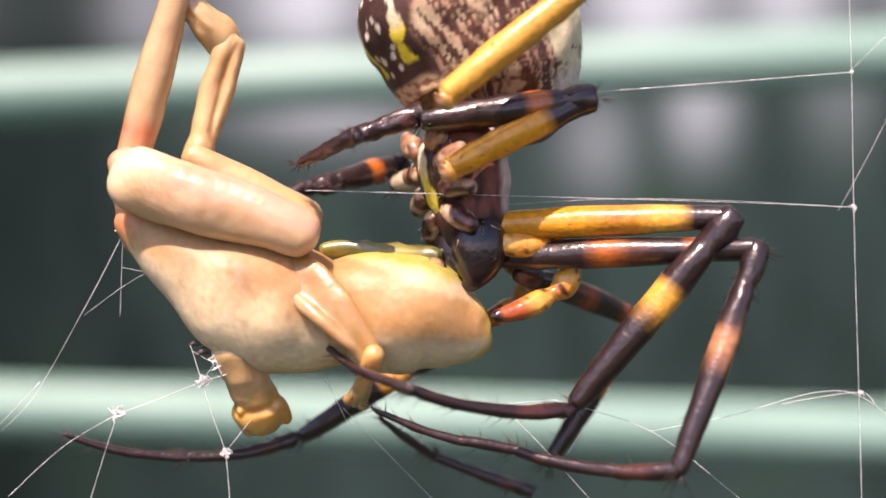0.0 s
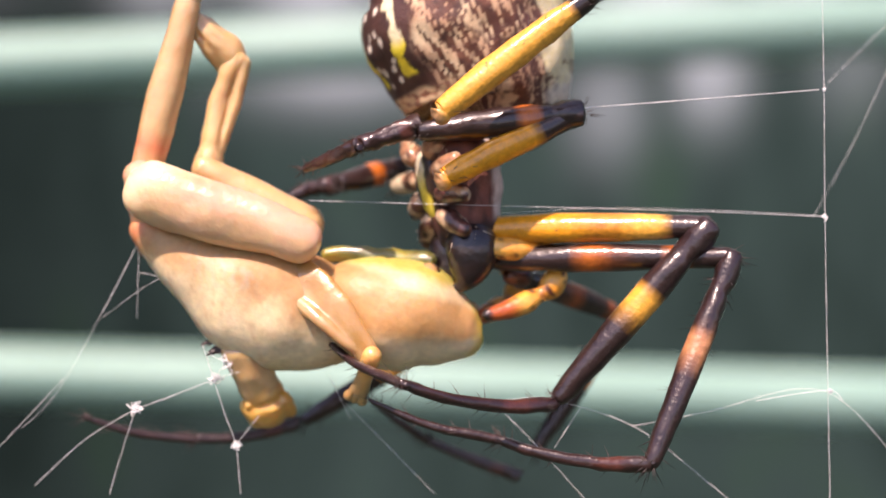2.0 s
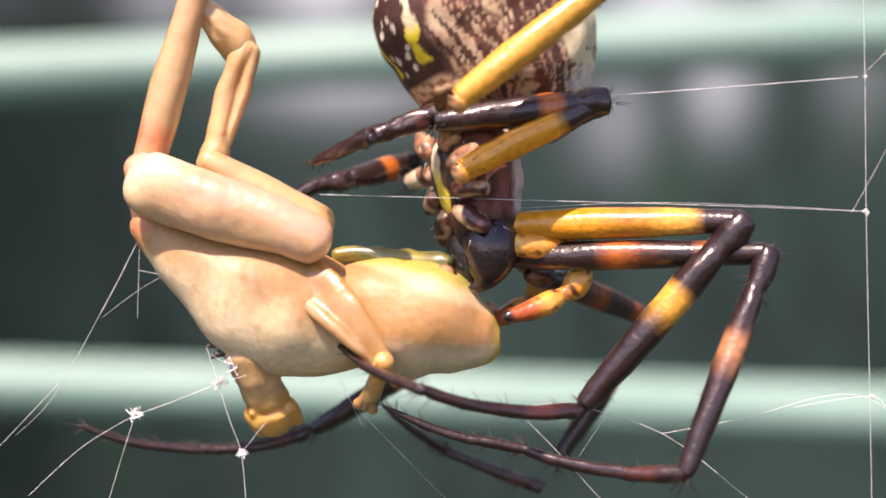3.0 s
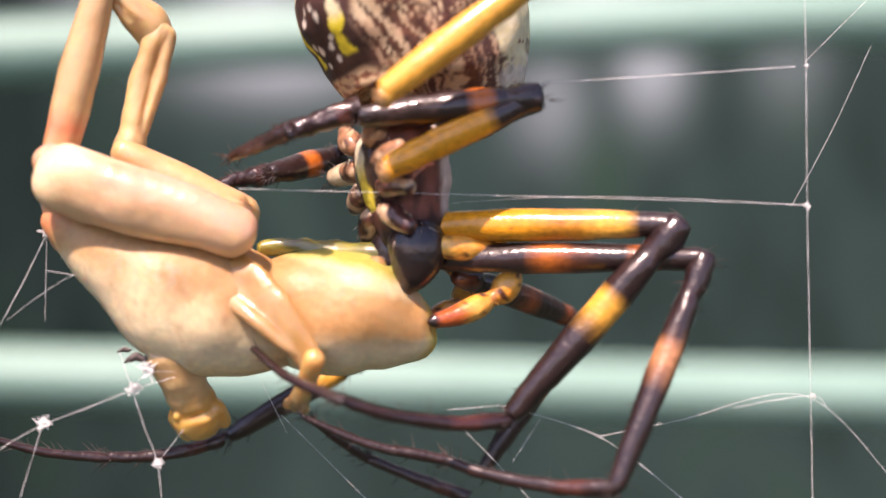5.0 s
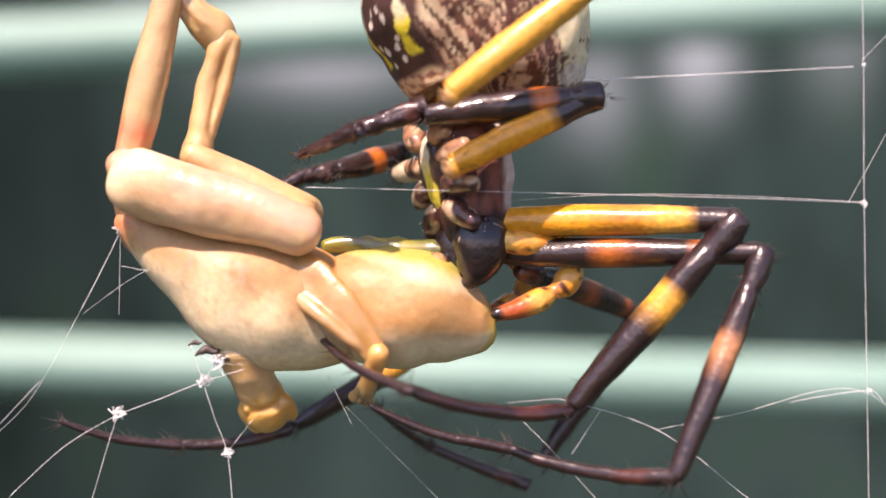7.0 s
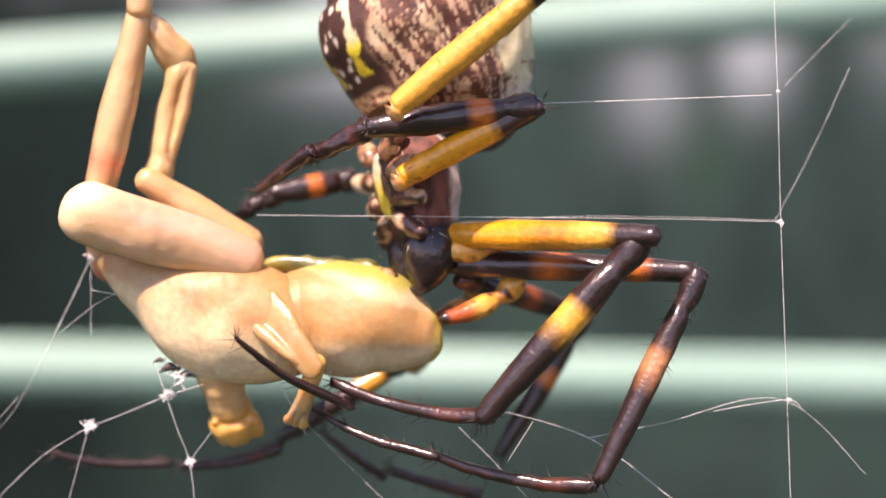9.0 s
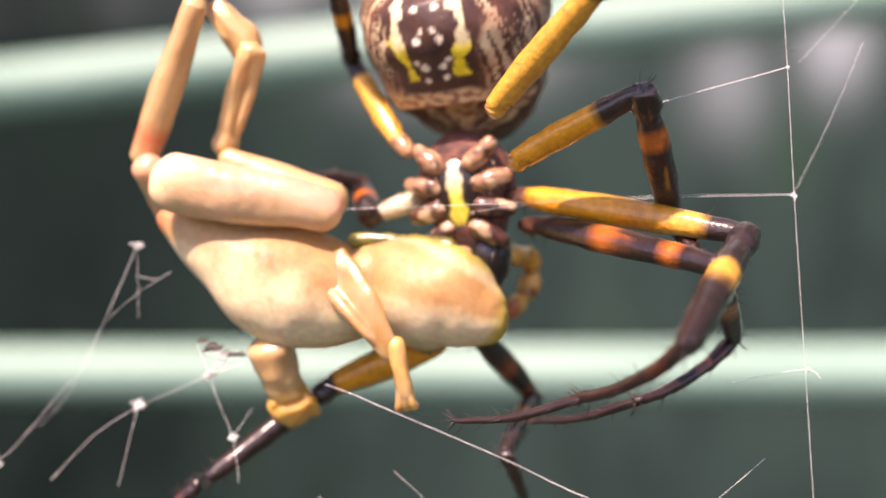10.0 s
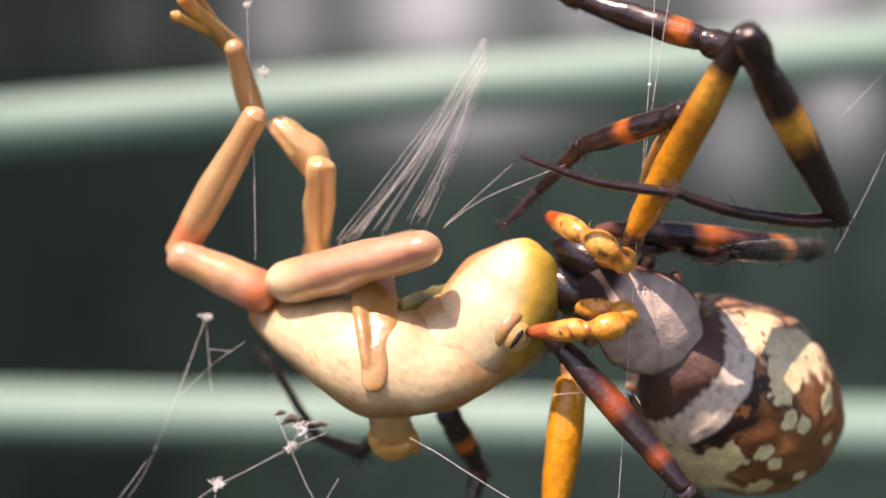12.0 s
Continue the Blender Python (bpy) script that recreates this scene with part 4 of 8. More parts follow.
strand(silk_swathe, [(3.62, 0.14, 19.11), (-1.29, 0.14, 12.35), (-6.50, 0.14, 5.52)], 0.020)
strand(silk_swathe, [(3.63, -0.13, 18.18), (-1.98, -0.13, 11.23), (-8.37, -0.13, 4.72)], 0.011)
strand(silk_swathe, [(3.65, 1.03, 20.28), (-1.79, 1.03, 12.55), (-7.33, 1.03, 5.32)], 0.012)
strand(silk_swathe, [(3.12, 1.32, 20.17), (-1.60, 1.32, 12.29), (-7.08, 1.32, 4.93)], 0.014)
strand(silk_swathe, [(3.57, -0.25, 20.11), (-1.31, -0.25, 12.31), (-6.83, -0.25, 5.04)], 0.019)
strand(silk_swathe, [(3.64, -0.31, 19.57), (-2.30, -0.31, 12.25), (-8.43, -0.31, 4.90)], 0.019)
strand(silk_swathe, [(3.26, 1.70, 17.91), (0.98, 1.70, 11.74), (-1.86, 1.70, 6.48)], 0.017)
strand(silk_swathe, [(3.57, 1.70, 19.98), (-0.70, 1.70, 12.10), (-5.24, 1.70, 4.96)], 0.020)
strand(silk_swathe, [(3.30, 0.96, 18.27), (0.36, 0.96, 11.60), (-2.75, 0.96, 6.03)], 0.017)
strand(silk_swathe, [(3.58, 1.01, 17.85), (1.33, 1.01, 11.74), (-1.57, 1.01, 5.77)], 0.011)
strand(silk_swathe, [(3.34, 0.91, 20.26), (1.21, 0.91, 12.99), (-1.43, 0.91, 6.85)], 0.016)
strand(silk_swathe, [(3.58, 1.63, 18.07), (-1.57, 1.63, 11.36), (-7.35, 1.63, 5.56)], 0.011)
strand(silk_swathe, [(3.34, 1.01, 18.11), (0.91, 1.01, 11.90), (-2.14, 1.01, 6.63)], 0.014)
strand(silk_swathe, [(3.43, 0.78, 20.32), (-0.58, 0.78, 12.83), (-5.23, 0.78, 6.03)], 0.015)
strand(silk_swathe, [(3.60, -0.97, 18.10), (-1.61, -0.97, 11.38), (-7.48, -0.97, 4.69)], 0.019)
clump(prey_web, (-23.37, -2.00, -11.75), 0.55)
clump(prey_web, (-17.30, -2.00, -9.55), 0.45)
clump(prey_web, (-15.60, -2.00, -14.62), 0.35)
clump(prey_web, (-16.17, -2.00, -8.15), 0.60)
clump(prey_web, (-23.42, 0.00, 1.12), 0.40)
clump(prey_web, (-36.07, -2.00, -16.43), 0.60)
clump(frame_web, (29.03, -3.00, 12.55), 0.16)
clump(frame_web, (29.11, -3.00, 2.97), 0.22)
clump(frame_web, (29.67, -3.00, -10.19), 0.20)
clump(drag_line, (17.32, -5.00, -16.33), 0.20)
clump(hanging_thread, (-13.48, -2.00, 17.99), 0.50)
clump(hanging_thread, (-14.64, -2.00, 23.21), 0.35)


def crumbs(parent, spots):
    for i, (x, y, z, r) in enumerate(spots):
        part("dark_crumb", [loft(ease([(x - r * 1.6, y, z - r * 0.5, 0.03, 0.03), (x - r * 0.8, y, z, r * 0.5, r * 0.4), (x, y + 0.1, z + r * 0.3, r * 0.45, r * 0.6), (x + r, y, z, r * 0.3, r * 0.4), (x + r * 1.7, y, z + r * 0.4, 0.03, 0.03)], 14), 9, 0.5, i + 2.0, 2.0)], bristle_mat, parent, "dark crumb tangled in silk")


crumbs(prey_web, [(-17.1, -1.4, -7.5, 0.55), (-15.9, -1.6, -8.0, 0.42), (-18.0, -1.2, -6.9, 0.3), (-14.9, -1.3, -8.1, 0.35)])


def motions():
    walk(spider, [(0, pose(-0.00045, 0.00126, 1.20936, -48.1, 75.9, -18.8)),
        (0.5, pose(-0.00048, 0.00123, 1.20951, -49.1, 76.6, -19.7)),
        (1, pose(-0.00088, 0.00128, 1.20940, -49.0, 76.5, -19.6)),
        (1.5, pose(-0.00078, 0.00150, 1.20955, -48.8, 76.4, -19.4)),
        (2, pose(-0.00038, 0.00150, 1.20966, -49.4, 76.8, -20.0)),
        (2.5, pose(-0.00068, 0.00169, 1.20970, -50.0, 77.2, -20.6)),
        (2.7, pose(-0.00042, 0.00154, 1.20968, -49.5, 76.9, -20.1)),
        (4.3, pose(-0.00064, 0.00088, 1.20937, -48.2, 76.0, -18.9)),
        (4.5, pose(-0.00043, 0.00140, 1.20944, -48.6, 76.3, -19.2)),
        (5, pose(-0.00056, 0.00123, 1.20932, -50.3, 77.3, -20.9)),
        (5.5, pose(-0.00055, 0.00100, 1.20937, -50.3, 77.3, -20.8)),
        (6, pose(-0.00058, 0.00070, 1.20946, -49.7, 77.0, -20.3)),
        (6.5, pose(-0.00044, 0.00135, 1.20931, -49.6, 76.9, -20.2)),
        (7, pose(-0.00039, 0.00155, 1.20942, -50.1, 77.2, -20.7)),
        (7.5, pose(-0.00043, 0.00110, 1.20950, -49.7, 77.0, -20.3)),
        (7.7, pose(-0.00021, 0.00150, 1.20954, -50.6, 77.4, -21.2)),
        (9.3, pose(0.00042, 0.00150, 1.21046, -50.8, 78.2, -16.7)),
        (9.5, pose(0.00070, 0.00150, 1.20906, -49.4, 82.0, 0.0)),
        (9.7, pose(0.00109, 0.00150, 1.20839, -39.2, 83.6, 26.6)),
        (10, pose(0.00334, 0.00200, 1.20853, -16.4, 80.4, 61.9)),
        (10.5, pose(0.00155, 0.00300, 1.20912, -14.2, 58.0, 70.2)),
        (11, pose(0.00841, 0.00300, 1.20917, -12.6, 53.2, 59.0)),
        (11.2, pose(0.00844, 0.00300, 1.20937, -1.2, 45.8, 61.9)),
        (11.5, pose(0.01031, 0.00900, 1.20198, 51.3, 38.1, 78.7)),
        (11.6, pose(0.01296, 0.00550, 1.20019, 172.0, 68.9, 154.1)),
        (11.7, pose(0.01562, 0.00200, 1.19840, -112.7, 21.8, 180.0)),
        (12, pose(0.01798, 0.00400, 1.19614, -106.0, -34.3, -159.3))])
    walk(spider_part['palp', 1], [(0, pose(0.00960, 0.00180, 0.00080, 0.0, -0.0, 0.0)),
        (11.5, pose(0.00960, 0.00180, 0.00080, 0.0, -0.0, 0.0)),
        (12, pose(0.00960, 0.00180, 0.00080, 0.0, -50.0, 60.0))])
    walk(spider_part['palp', -1], [(0, pose(0.00960, -0.00180, 0.00080, 0.0, -0.0, 0.0)),
        (11.5, pose(0.00960, -0.00180, 0.00080, 0.0, -0.0, 0.0)),
        (12, pose(0.00960, -0.00180, 0.00080, 0.0, -15.0, -10.0))])
    walk(spider_part['abdomen'], [(0, pose(0.00000, 0.00000, 0.00000, 0.0, -0.0, 0.0)),
        (9.7, pose(0.00000, 0.00000, 0.00000, 0.0, -0.0, 0.0)),
        (10, pose(-0.00112, 0.00016, 0.00035, -0.1, -0.8, 0.2)),
        (10.5, pose(-0.00055, -0.00033, -0.00003, 0.4, 1.6, -0.6)),
        (11, pose(0.00177, 0.00068, -0.00272, -0.7, 4.8, 0.8)),
        (11.1, pose(0.00360, 0.00175, -0.00293, 8.6, 11.6, 4.1)),
        (11.2, pose(0.00539, 0.00243, -0.00372, 15.7, 19.8, 4.7)),
        (11.3, pose(0.00504, 0.00153, -0.00503, 17.2, 29.1, -0.9)),
        (11.4, pose(0.00267, 0.00023, -0.00544, 13.6, 33.6, -10.9)),
        (11.5, pose(0.00211, 0.00041, -0.00579, 11.9, 26.8, -16.6)),
        (11.533, pose(0.00262, 0.00019, -0.00443, 13.7, 24.3, -21.7)),
        (11.567, pose(0.00330, 0.00098, -0.00320, 10.4, 15.0, -19.7)),
        (11.6, pose(0.00299, 0.00244, -0.00323, 4.0, 7.2, -14.9)),
        (11.633, pose(0.00199, 0.00304, -0.00464, -3.6, 0.5, -9.0)),
        (11.667, pose(0.00128, 0.00232, -0.00618, -6.4, -5.7, -2.8)),
        (11.7, pose(0.00098, 0.00140, -0.00678, 0.3, -8.0, -0.3)),
        (12, pose(0.00098, 0.00140, -0.00678, 0.3, -14.7, -0.3))])
    walk(limb['a', 'femur'], [(0, pose(0.00833, -0.00078, 0.00166, 79.0, -46.1, -72.4)),
        (7.7, pose(0.00833, -0.00078, 0.00166, 79.0, -46.1, -72.4)),
        (9.3, pose(0.00869, -0.00115, 0.00169, 81.3, -27.4, -76.6)),
        (9.5, pose(0.00740, -0.00268, 0.00165, 92.6, -31.7, -94.0)),
        (9.7, pose(0.00654, -0.00563, 0.00164, 105.6, 32.2, -119.4)),
        (10, pose(0.00507, -0.00598, -0.00054, 78.1, 15.6, -78.2)),
        (10.5, pose(-0.00056, -0.00499, -0.00393, 39.7, 44.4, -94.8)),
        (11, pose(-0.00125, -0.00593, 0.00093, 67.0, 14.3, -120.5)),
        (11.1, pose(-0.00171, -0.00654, -0.00088, 68.4, 9.4, -122.5)),
        (11.2, pose(-0.00271, -0.00741, -0.00210, 70.6, 1.3, -126.5)),
        (11.3, pose(-0.00658, -0.00905, -0.00169, 76.4, -11.6, -133.9)),
        (11.4, pose(-0.01282, -0.00989, 0.00071, 89.8, -23.8, -144.7)),
        (11.5, pose(-0.01774, -0.00926, 0.00086, 112.1, -25.0, -156.9)),
        (11.533, pose(-0.01595, -0.00947, 0.00025, -51.2, -158.0, 22.2)),
        (11.567, pose(-0.01241, -0.01069, 0.00028, -25.2, -161.3, 26.8)),
        (11.6, pose(-0.00883, -0.01076, 0.00149, 2.4, -159.4, 33.3)),
        (11.633, pose(-0.00609, -0.00998, 0.00240, 30.5, -154.8, 38.4)),
        (11.667, pose(-0.00392, -0.00959, 0.00218, 55.3, -152.9, 42.9)),
        (11.7, pose(-0.00208, -0.00976, 0.00134, -109.8, -25.2, -131.8)),
        (12, pose(0.00965, -0.00582, 0.00398, -109.2, -31.4, -70.9))])
    walk(limb['a', 'tibia'], [(0, pose(0.01202, -0.01244, 0.01438, 41.0, 43.7, 34.8)),
        (7.7, pose(0.01202, -0.01244, 0.01438, 41.0, 43.7, 34.8)),
        (9.3, pose(0.01231, -0.01635, 0.00979, 42.9, 46.7, 32.5)),
        (9.5, pose(0.00633, -0.01794, 0.01110, 22.5, 60.3, -11.3)),
        (9.7, pose(-0.00076, -0.01861, -0.00774, 48.2, -61.5, -11.5)),
        (10, pose(0.00854, -0.02257, -0.00527, 82.5, 75.3, 39.7)),
        (10.5, pose(-0.00178, -0.01806, -0.01702, 48.9, -57.5, -89.9)),
        (11, pose(-0.00992, -0.02062, -0.00342, 47.1, -81.3, -95.5)),
        (11.1, pose(-0.01101, -0.02112, -0.00381, 16.2, -67.5, -46.1)),
        (11.2, pose(-0.01315, -0.02146, -0.00260, 11.9, -50.5, -26.9)),
        (11.3, pose(-0.01850, -0.02141, 0.00174, 9.5, -31.9, -16.1)),
        (11.4, pose(-0.02595, -0.01918, 0.00771, 9.0, -15.3, -11.5)),
        (11.5, pose(-0.03241, -0.01552, 0.00831, 11.2, -7.2, -7.4)),
        (11.533, pose(-0.03103, -0.01563, 0.00682, -0.6, -17.2, 2.1)),
        (11.567, pose(-0.02723, -0.01820, 0.00589, -24.9, -25.2, 26.3)),
        (11.6, pose(-0.02254, -0.01981, 0.00763, -51.4, -18.7, 53.9)),
        (11.633, pose(-0.01851, -0.01987, 0.00985, -71.2, -1.6, 74.9)),
        (11.667, pose(-0.01535, -0.02024, 0.01018, -85.3, 15.4, 89.5)),
        (11.7, pose(-0.01269, -0.02163, 0.00884, -94.7, 25.0, 98.3)),
        (12, pose(0.01456, -0.02001, 0.01316, -87.5, 16.9, 160.5))])
    walk(limb['a', 'metatarsus'], [(0, pose(0.02262, -0.00507, 0.00204, 167.0, 70.7, -177.4)),
        (7.7, pose(0.02262, -0.00507, 0.00204, 167.0, 70.7, -177.4)),
        (9.3, pose(0.02239, -0.00992, -0.00291, 98.0, 14.9, 101.5)),
        (9.5, pose(0.01468, -0.01962, -0.00384, 78.4, -0.2, 76.2)),
        (9.7, pose(0.00727, -0.02024, 0.00738, 53.3, 46.1, -31.7)),
        (10, pose(0.01188, -0.01979, -0.02191, 91.3, -35.5, 57.5)),
        (10.5, pose(-0.00177, -0.02732, -0.00252, 109.7, 34.6, 177.8)),
        (11, pose(-0.01017, -0.02321, 0.01358, 129.0, 33.0, -173.1)),
        (11.1, pose(-0.00713, -0.02222, 0.01060, -44.4, 149.1, -0.2)),
        (11.2, pose(-0.00513, -0.02105, 0.00852, -33.6, 150.9, -7.3)),
        (11.3, pose(-0.00662, -0.02031, 0.00851, -15.4, 150.6, -13.3)),
        (11.4, pose(-0.01123, -0.01929, 0.01044, 7.6, 143.4, -14.7)),
        (11.5, pose(-0.01548, -0.01770, 0.01048, -145.9, 53.8, 175.1)),
        (11.533, pose(-0.01461, -0.01500, 0.01190, 61.3, 116.3, 24.4)),
        (11.567, pose(-0.01330, -0.01127, 0.01320, -68.4, 56.7, -96.3)),
        (11.6, pose(-0.01295, -0.00664, 0.01312, -54.0, 33.3, -67.7)),
        (11.633, pose(-0.01405, -0.00327, 0.01033, -55.5, 8.3, -49.1)),
        (11.667, pose(-0.01521, -0.00367, 0.00561, -61.1, -11.9, -30.2)),
        (11.7, pose(-0.01495, -0.00621, 0.00157, -65.3, -23.2, -14.3)),
        (12, pose(-0.00095, -0.01452, 0.00817, -79.1, -5.0, 24.2))])
    walk(limb['a', 'tarsus'], [(0, pose(0.01847, -0.00525, -0.00986, 118.4, 7.5, 117.0)),
        (7.7, pose(0.01847, -0.00525, -0.00986, 118.4, 7.5, 117.0)),
        (9.3, pose(0.01996, 0.00201, -0.00615, 177.1, 53.1, -148.7)),
        (9.5, pose(0.01768, -0.00738, -0.00380, 99.9, 49.3, 105.0)),
        (9.7, pose(0.01470, -0.02483, -0.00170, 60.4, -35.9, 28.3)),
        (10, pose(0.01740, -0.01114, -0.01459, 96.6, -12.9, 78.5)),
        (10.5, pose(-0.01213, -0.02692, -0.00968, 89.1, -71.1, -163.8)),
        (11, pose(-0.02066, -0.02448, 0.00672, 134.4, -71.3, 154.8)),
        (11.1, pose(-0.01727, -0.02242, 0.00399, -30.8, -121.7, -47.1)),
        (11.2, pose(-0.01511, -0.02011, 0.00218, -23.4, -138.1, -62.1)),
        (11.3, pose(-0.01646, -0.01842, 0.00215, -18.7, -160.8, -74.3)),
        (11.4, pose(-0.02053, -0.01724, 0.00294, 160.0, 9.2, 98.9)),
        (11.5, pose(-0.02291, -0.01706, 0.00031, 145.4, 39.4, 91.3)),
        (11.533, pose(-0.01967, -0.01733, 0.00069, -42.7, 126.7, -85.3)),
        (11.567, pose(-0.01406, -0.01813, 0.00282, -63.4, 103.3, -88.2)),
        (11.6, pose(-0.00901, -0.01631, 0.00636, -49.1, 75.6, -56.5)),
        (11.633, pose(-0.00597, -0.01259, 0.00860, -64.7, 47.4, -55.0)),
        (11.667, pose(-0.00464, -0.00983, 0.00823, -70.2, 22.6, -44.5)),
        (11.7, pose(-0.00373, -0.00908, 0.00652, -71.5, 6.4, -35.3)),
        (12, pose(0.01050, -0.00938, 0.00927, -80.2, 8.4, 21.8))])
    walk(limb['b', 'femur'], [(0, pose(0.01085, -0.00097, 0.00239, 79.2, -45.0, -72.8)),
        (7.7, pose(0.01085, -0.00097, 0.00239, 79.2, -45.0, -72.8)),
        (9.3, pose(0.01107, -0.00138, 0.00228, 75.7, -44.7, -68.7)),
        (9.5, pose(0.01028, -0.00418, 0.00293, 87.7, -0.5, -87.3)),
        (9.7, pose(0.00852, -0.00489, 0.00120, 75.1, 14.2, -66.3)),
        (10, pose(0.00738, -0.00644, -0.00080, 75.7, 35.3, -82.2)),
        (10.5, pose(0.00249, -0.00742, -0.00597, 58.8, -5.0, -70.1)),
        (11, pose(0.00103, -0.00358, -0.00162, 52.6, 1.8, -73.2)),
        (11.1, pose(0.00069, -0.00440, -0.00328, 48.4, 6.8, -78.7)),
        (11.2, pose(-0.00015, -0.00568, -0.00452, 42.1, 8.2, -87.7)),
        (11.3, pose(-0.00385, -0.00808, -0.00431, 36.1, 2.5, -100.2)),
        (11.4, pose(-0.00984, -0.00984, -0.00186, 37.6, -6.9, -113.0)),
        (11.5, pose(-0.01417, -0.00984, -0.00093, 51.8, -10.9, -123.7)),
        (11.533, pose(-0.01186, -0.00960, -0.00104, 64.1, -26.8, -115.2)),
        (11.567, pose(-0.00799, -0.00974, -0.00041, 87.5, -51.3, -113.0)),
        (11.6, pose(-0.00457, -0.00854, 0.00069, -27.2, -106.8, 22.6)),
        (11.633, pose(-0.00225, -0.00685, 0.00085, 50.6, -126.5, -36.5)),
        (11.667, pose(-0.00043, -0.00597, -0.00011, 66.1, -156.9, -35.2)),
        (11.7, pose(0.00128, -0.00576, -0.00132, -110.2, 0.3, 151.6)),
        (12, pose(0.00916, -0.00460, 0.00002, -102.1, 14.2, -154.2))])
    walk(limb['b', 'tibia'], [(0, pose(0.01465, -0.01327, 0.01527, 26.0, 37.2, 8.1)),
        (7.7, pose(0.01465, -0.01327, 0.01527, 26.0, 37.2, 8.1)),
        (9.3, pose(0.01588, -0.01373, 0.01541, 35.8, 36.8, 18.5)),
        (9.5, pose(0.01113, -0.02216, 0.00308, 47.3, -17.9, 25.7)),
        (9.7, pose(0.01554, -0.02087, -0.00320, 53.7, -48.3, 41.8)),
        (10, pose(0.00937, -0.02098, -0.01121, 64.4, -56.3, 4.9)),
        (10.5, pose(0.00764, -0.02662, -0.00708, 95.1, 50.1, -166.6)),
        (11, pose(0.00681, -0.02278, -0.00226, 143.1, 46.4, -158.0)),
        (11.1, pose(0.00457, -0.02258, -0.00517, -52.0, 157.9, -7.2)),
        (11.2, pose(0.00089, -0.02325, -0.00671, -48.6, -176.5, -32.0)),
        (11.3, pose(-0.00668, -0.02512, -0.00487, -30.8, -162.7, -67.5)),
        (11.4, pose(-0.01650, -0.02574, 0.00031, 161.7, -12.2, 73.2)),
        (11.5, pose(-0.02398, -0.02455, 0.00249, 153.7, -11.3, 41.2)),
        (11.533, pose(-0.01833, -0.02279, 0.00590, 138.3, 11.4, 64.6)),
        (11.567, pose(-0.01185, -0.01867, 0.01113, 122.8, 49.1, 82.2)),
        (11.6, pose(-0.00856, -0.01016, 0.01473, -38.2, 83.8, -57.7)),
        (11.633, pose(-0.00959, -0.00117, 0.01275, -62.7, 35.0, -66.3)),
        (11.667, pose(-0.01271, 0.00286, 0.00582, -64.3, -10.9, -56.0)),
        (11.7, pose(-0.01455, 0.00281, -0.00143, -59.5, -47.5, -52.8)),
        (12, pose(-0.00656, -0.01219, -0.00439, -70.5, -47.7, 20.0))])
    walk(limb['b', 'metatarsus'], [(0, pose(0.02790, -0.01138, 0.00512, 104.7, 33.9, 110.6)),
        (7.7, pose(0.02790, -0.01138, 0.00512, 104.7, 33.9, 110.6)),
        (9.3, pose(0.02918, -0.00927, 0.00490, 113.6, 49.1, 123.1)),
        (9.5, pose(0.02553, -0.01522, 0.00823, 89.8, 71.4, 89.8)),
        (9.7, pose(0.02386, -0.01342, 0.00935, 64.6, 80.7, 49.2)),
        (10, pose(0.01865, -0.02019, 0.00278, 97.0, 54.9, 75.5)),
        (10.5, pose(-0.00284, -0.02912, -0.01997, 164.7, -67.4, 79.9)),
        (11, pose(-0.00393, -0.02714, -0.01442, 144.0, -44.1, 54.6)),
        (11.1, pose(-0.00278, -0.02519, -0.01174, 130.9, -21.5, 81.3)),
        (11.2, pose(-0.00267, -0.02340, -0.00823, 132.8, 5.0, 100.1)),
        (11.3, pose(-0.00539, -0.02201, -0.00294, -28.6, 149.9, -56.0)),
        (11.4, pose(-0.00943, -0.01898, 0.00320, 10.4, 140.3, -14.9)),
        (11.5, pose(-0.01159, -0.01369, 0.00578, -132.2, 28.1, -155.7)),
        (11.533, pose(-0.01140, -0.01340, 0.00647, 52.6, 129.6, 21.7)),
        (11.567, pose(-0.00956, -0.01275, 0.00815, 82.6, 109.1, 57.7)),
        (11.6, pose(-0.00767, -0.01061, 0.01037, -44.5, 71.5, -52.7)),
        (11.633, pose(-0.00694, -0.00757, 0.01168, -33.2, 65.8, -18.3)),
        (11.667, pose(-0.00734, -0.00586, 0.01144, -29.7, 66.6, 8.9)),
        (11.7, pose(-0.00770, -0.00623, 0.01096, -2.5, 70.8, 53.7)),
        (12, pose(0.00407, -0.00832, 0.00803, -10.4, 78.5, 106.2))])
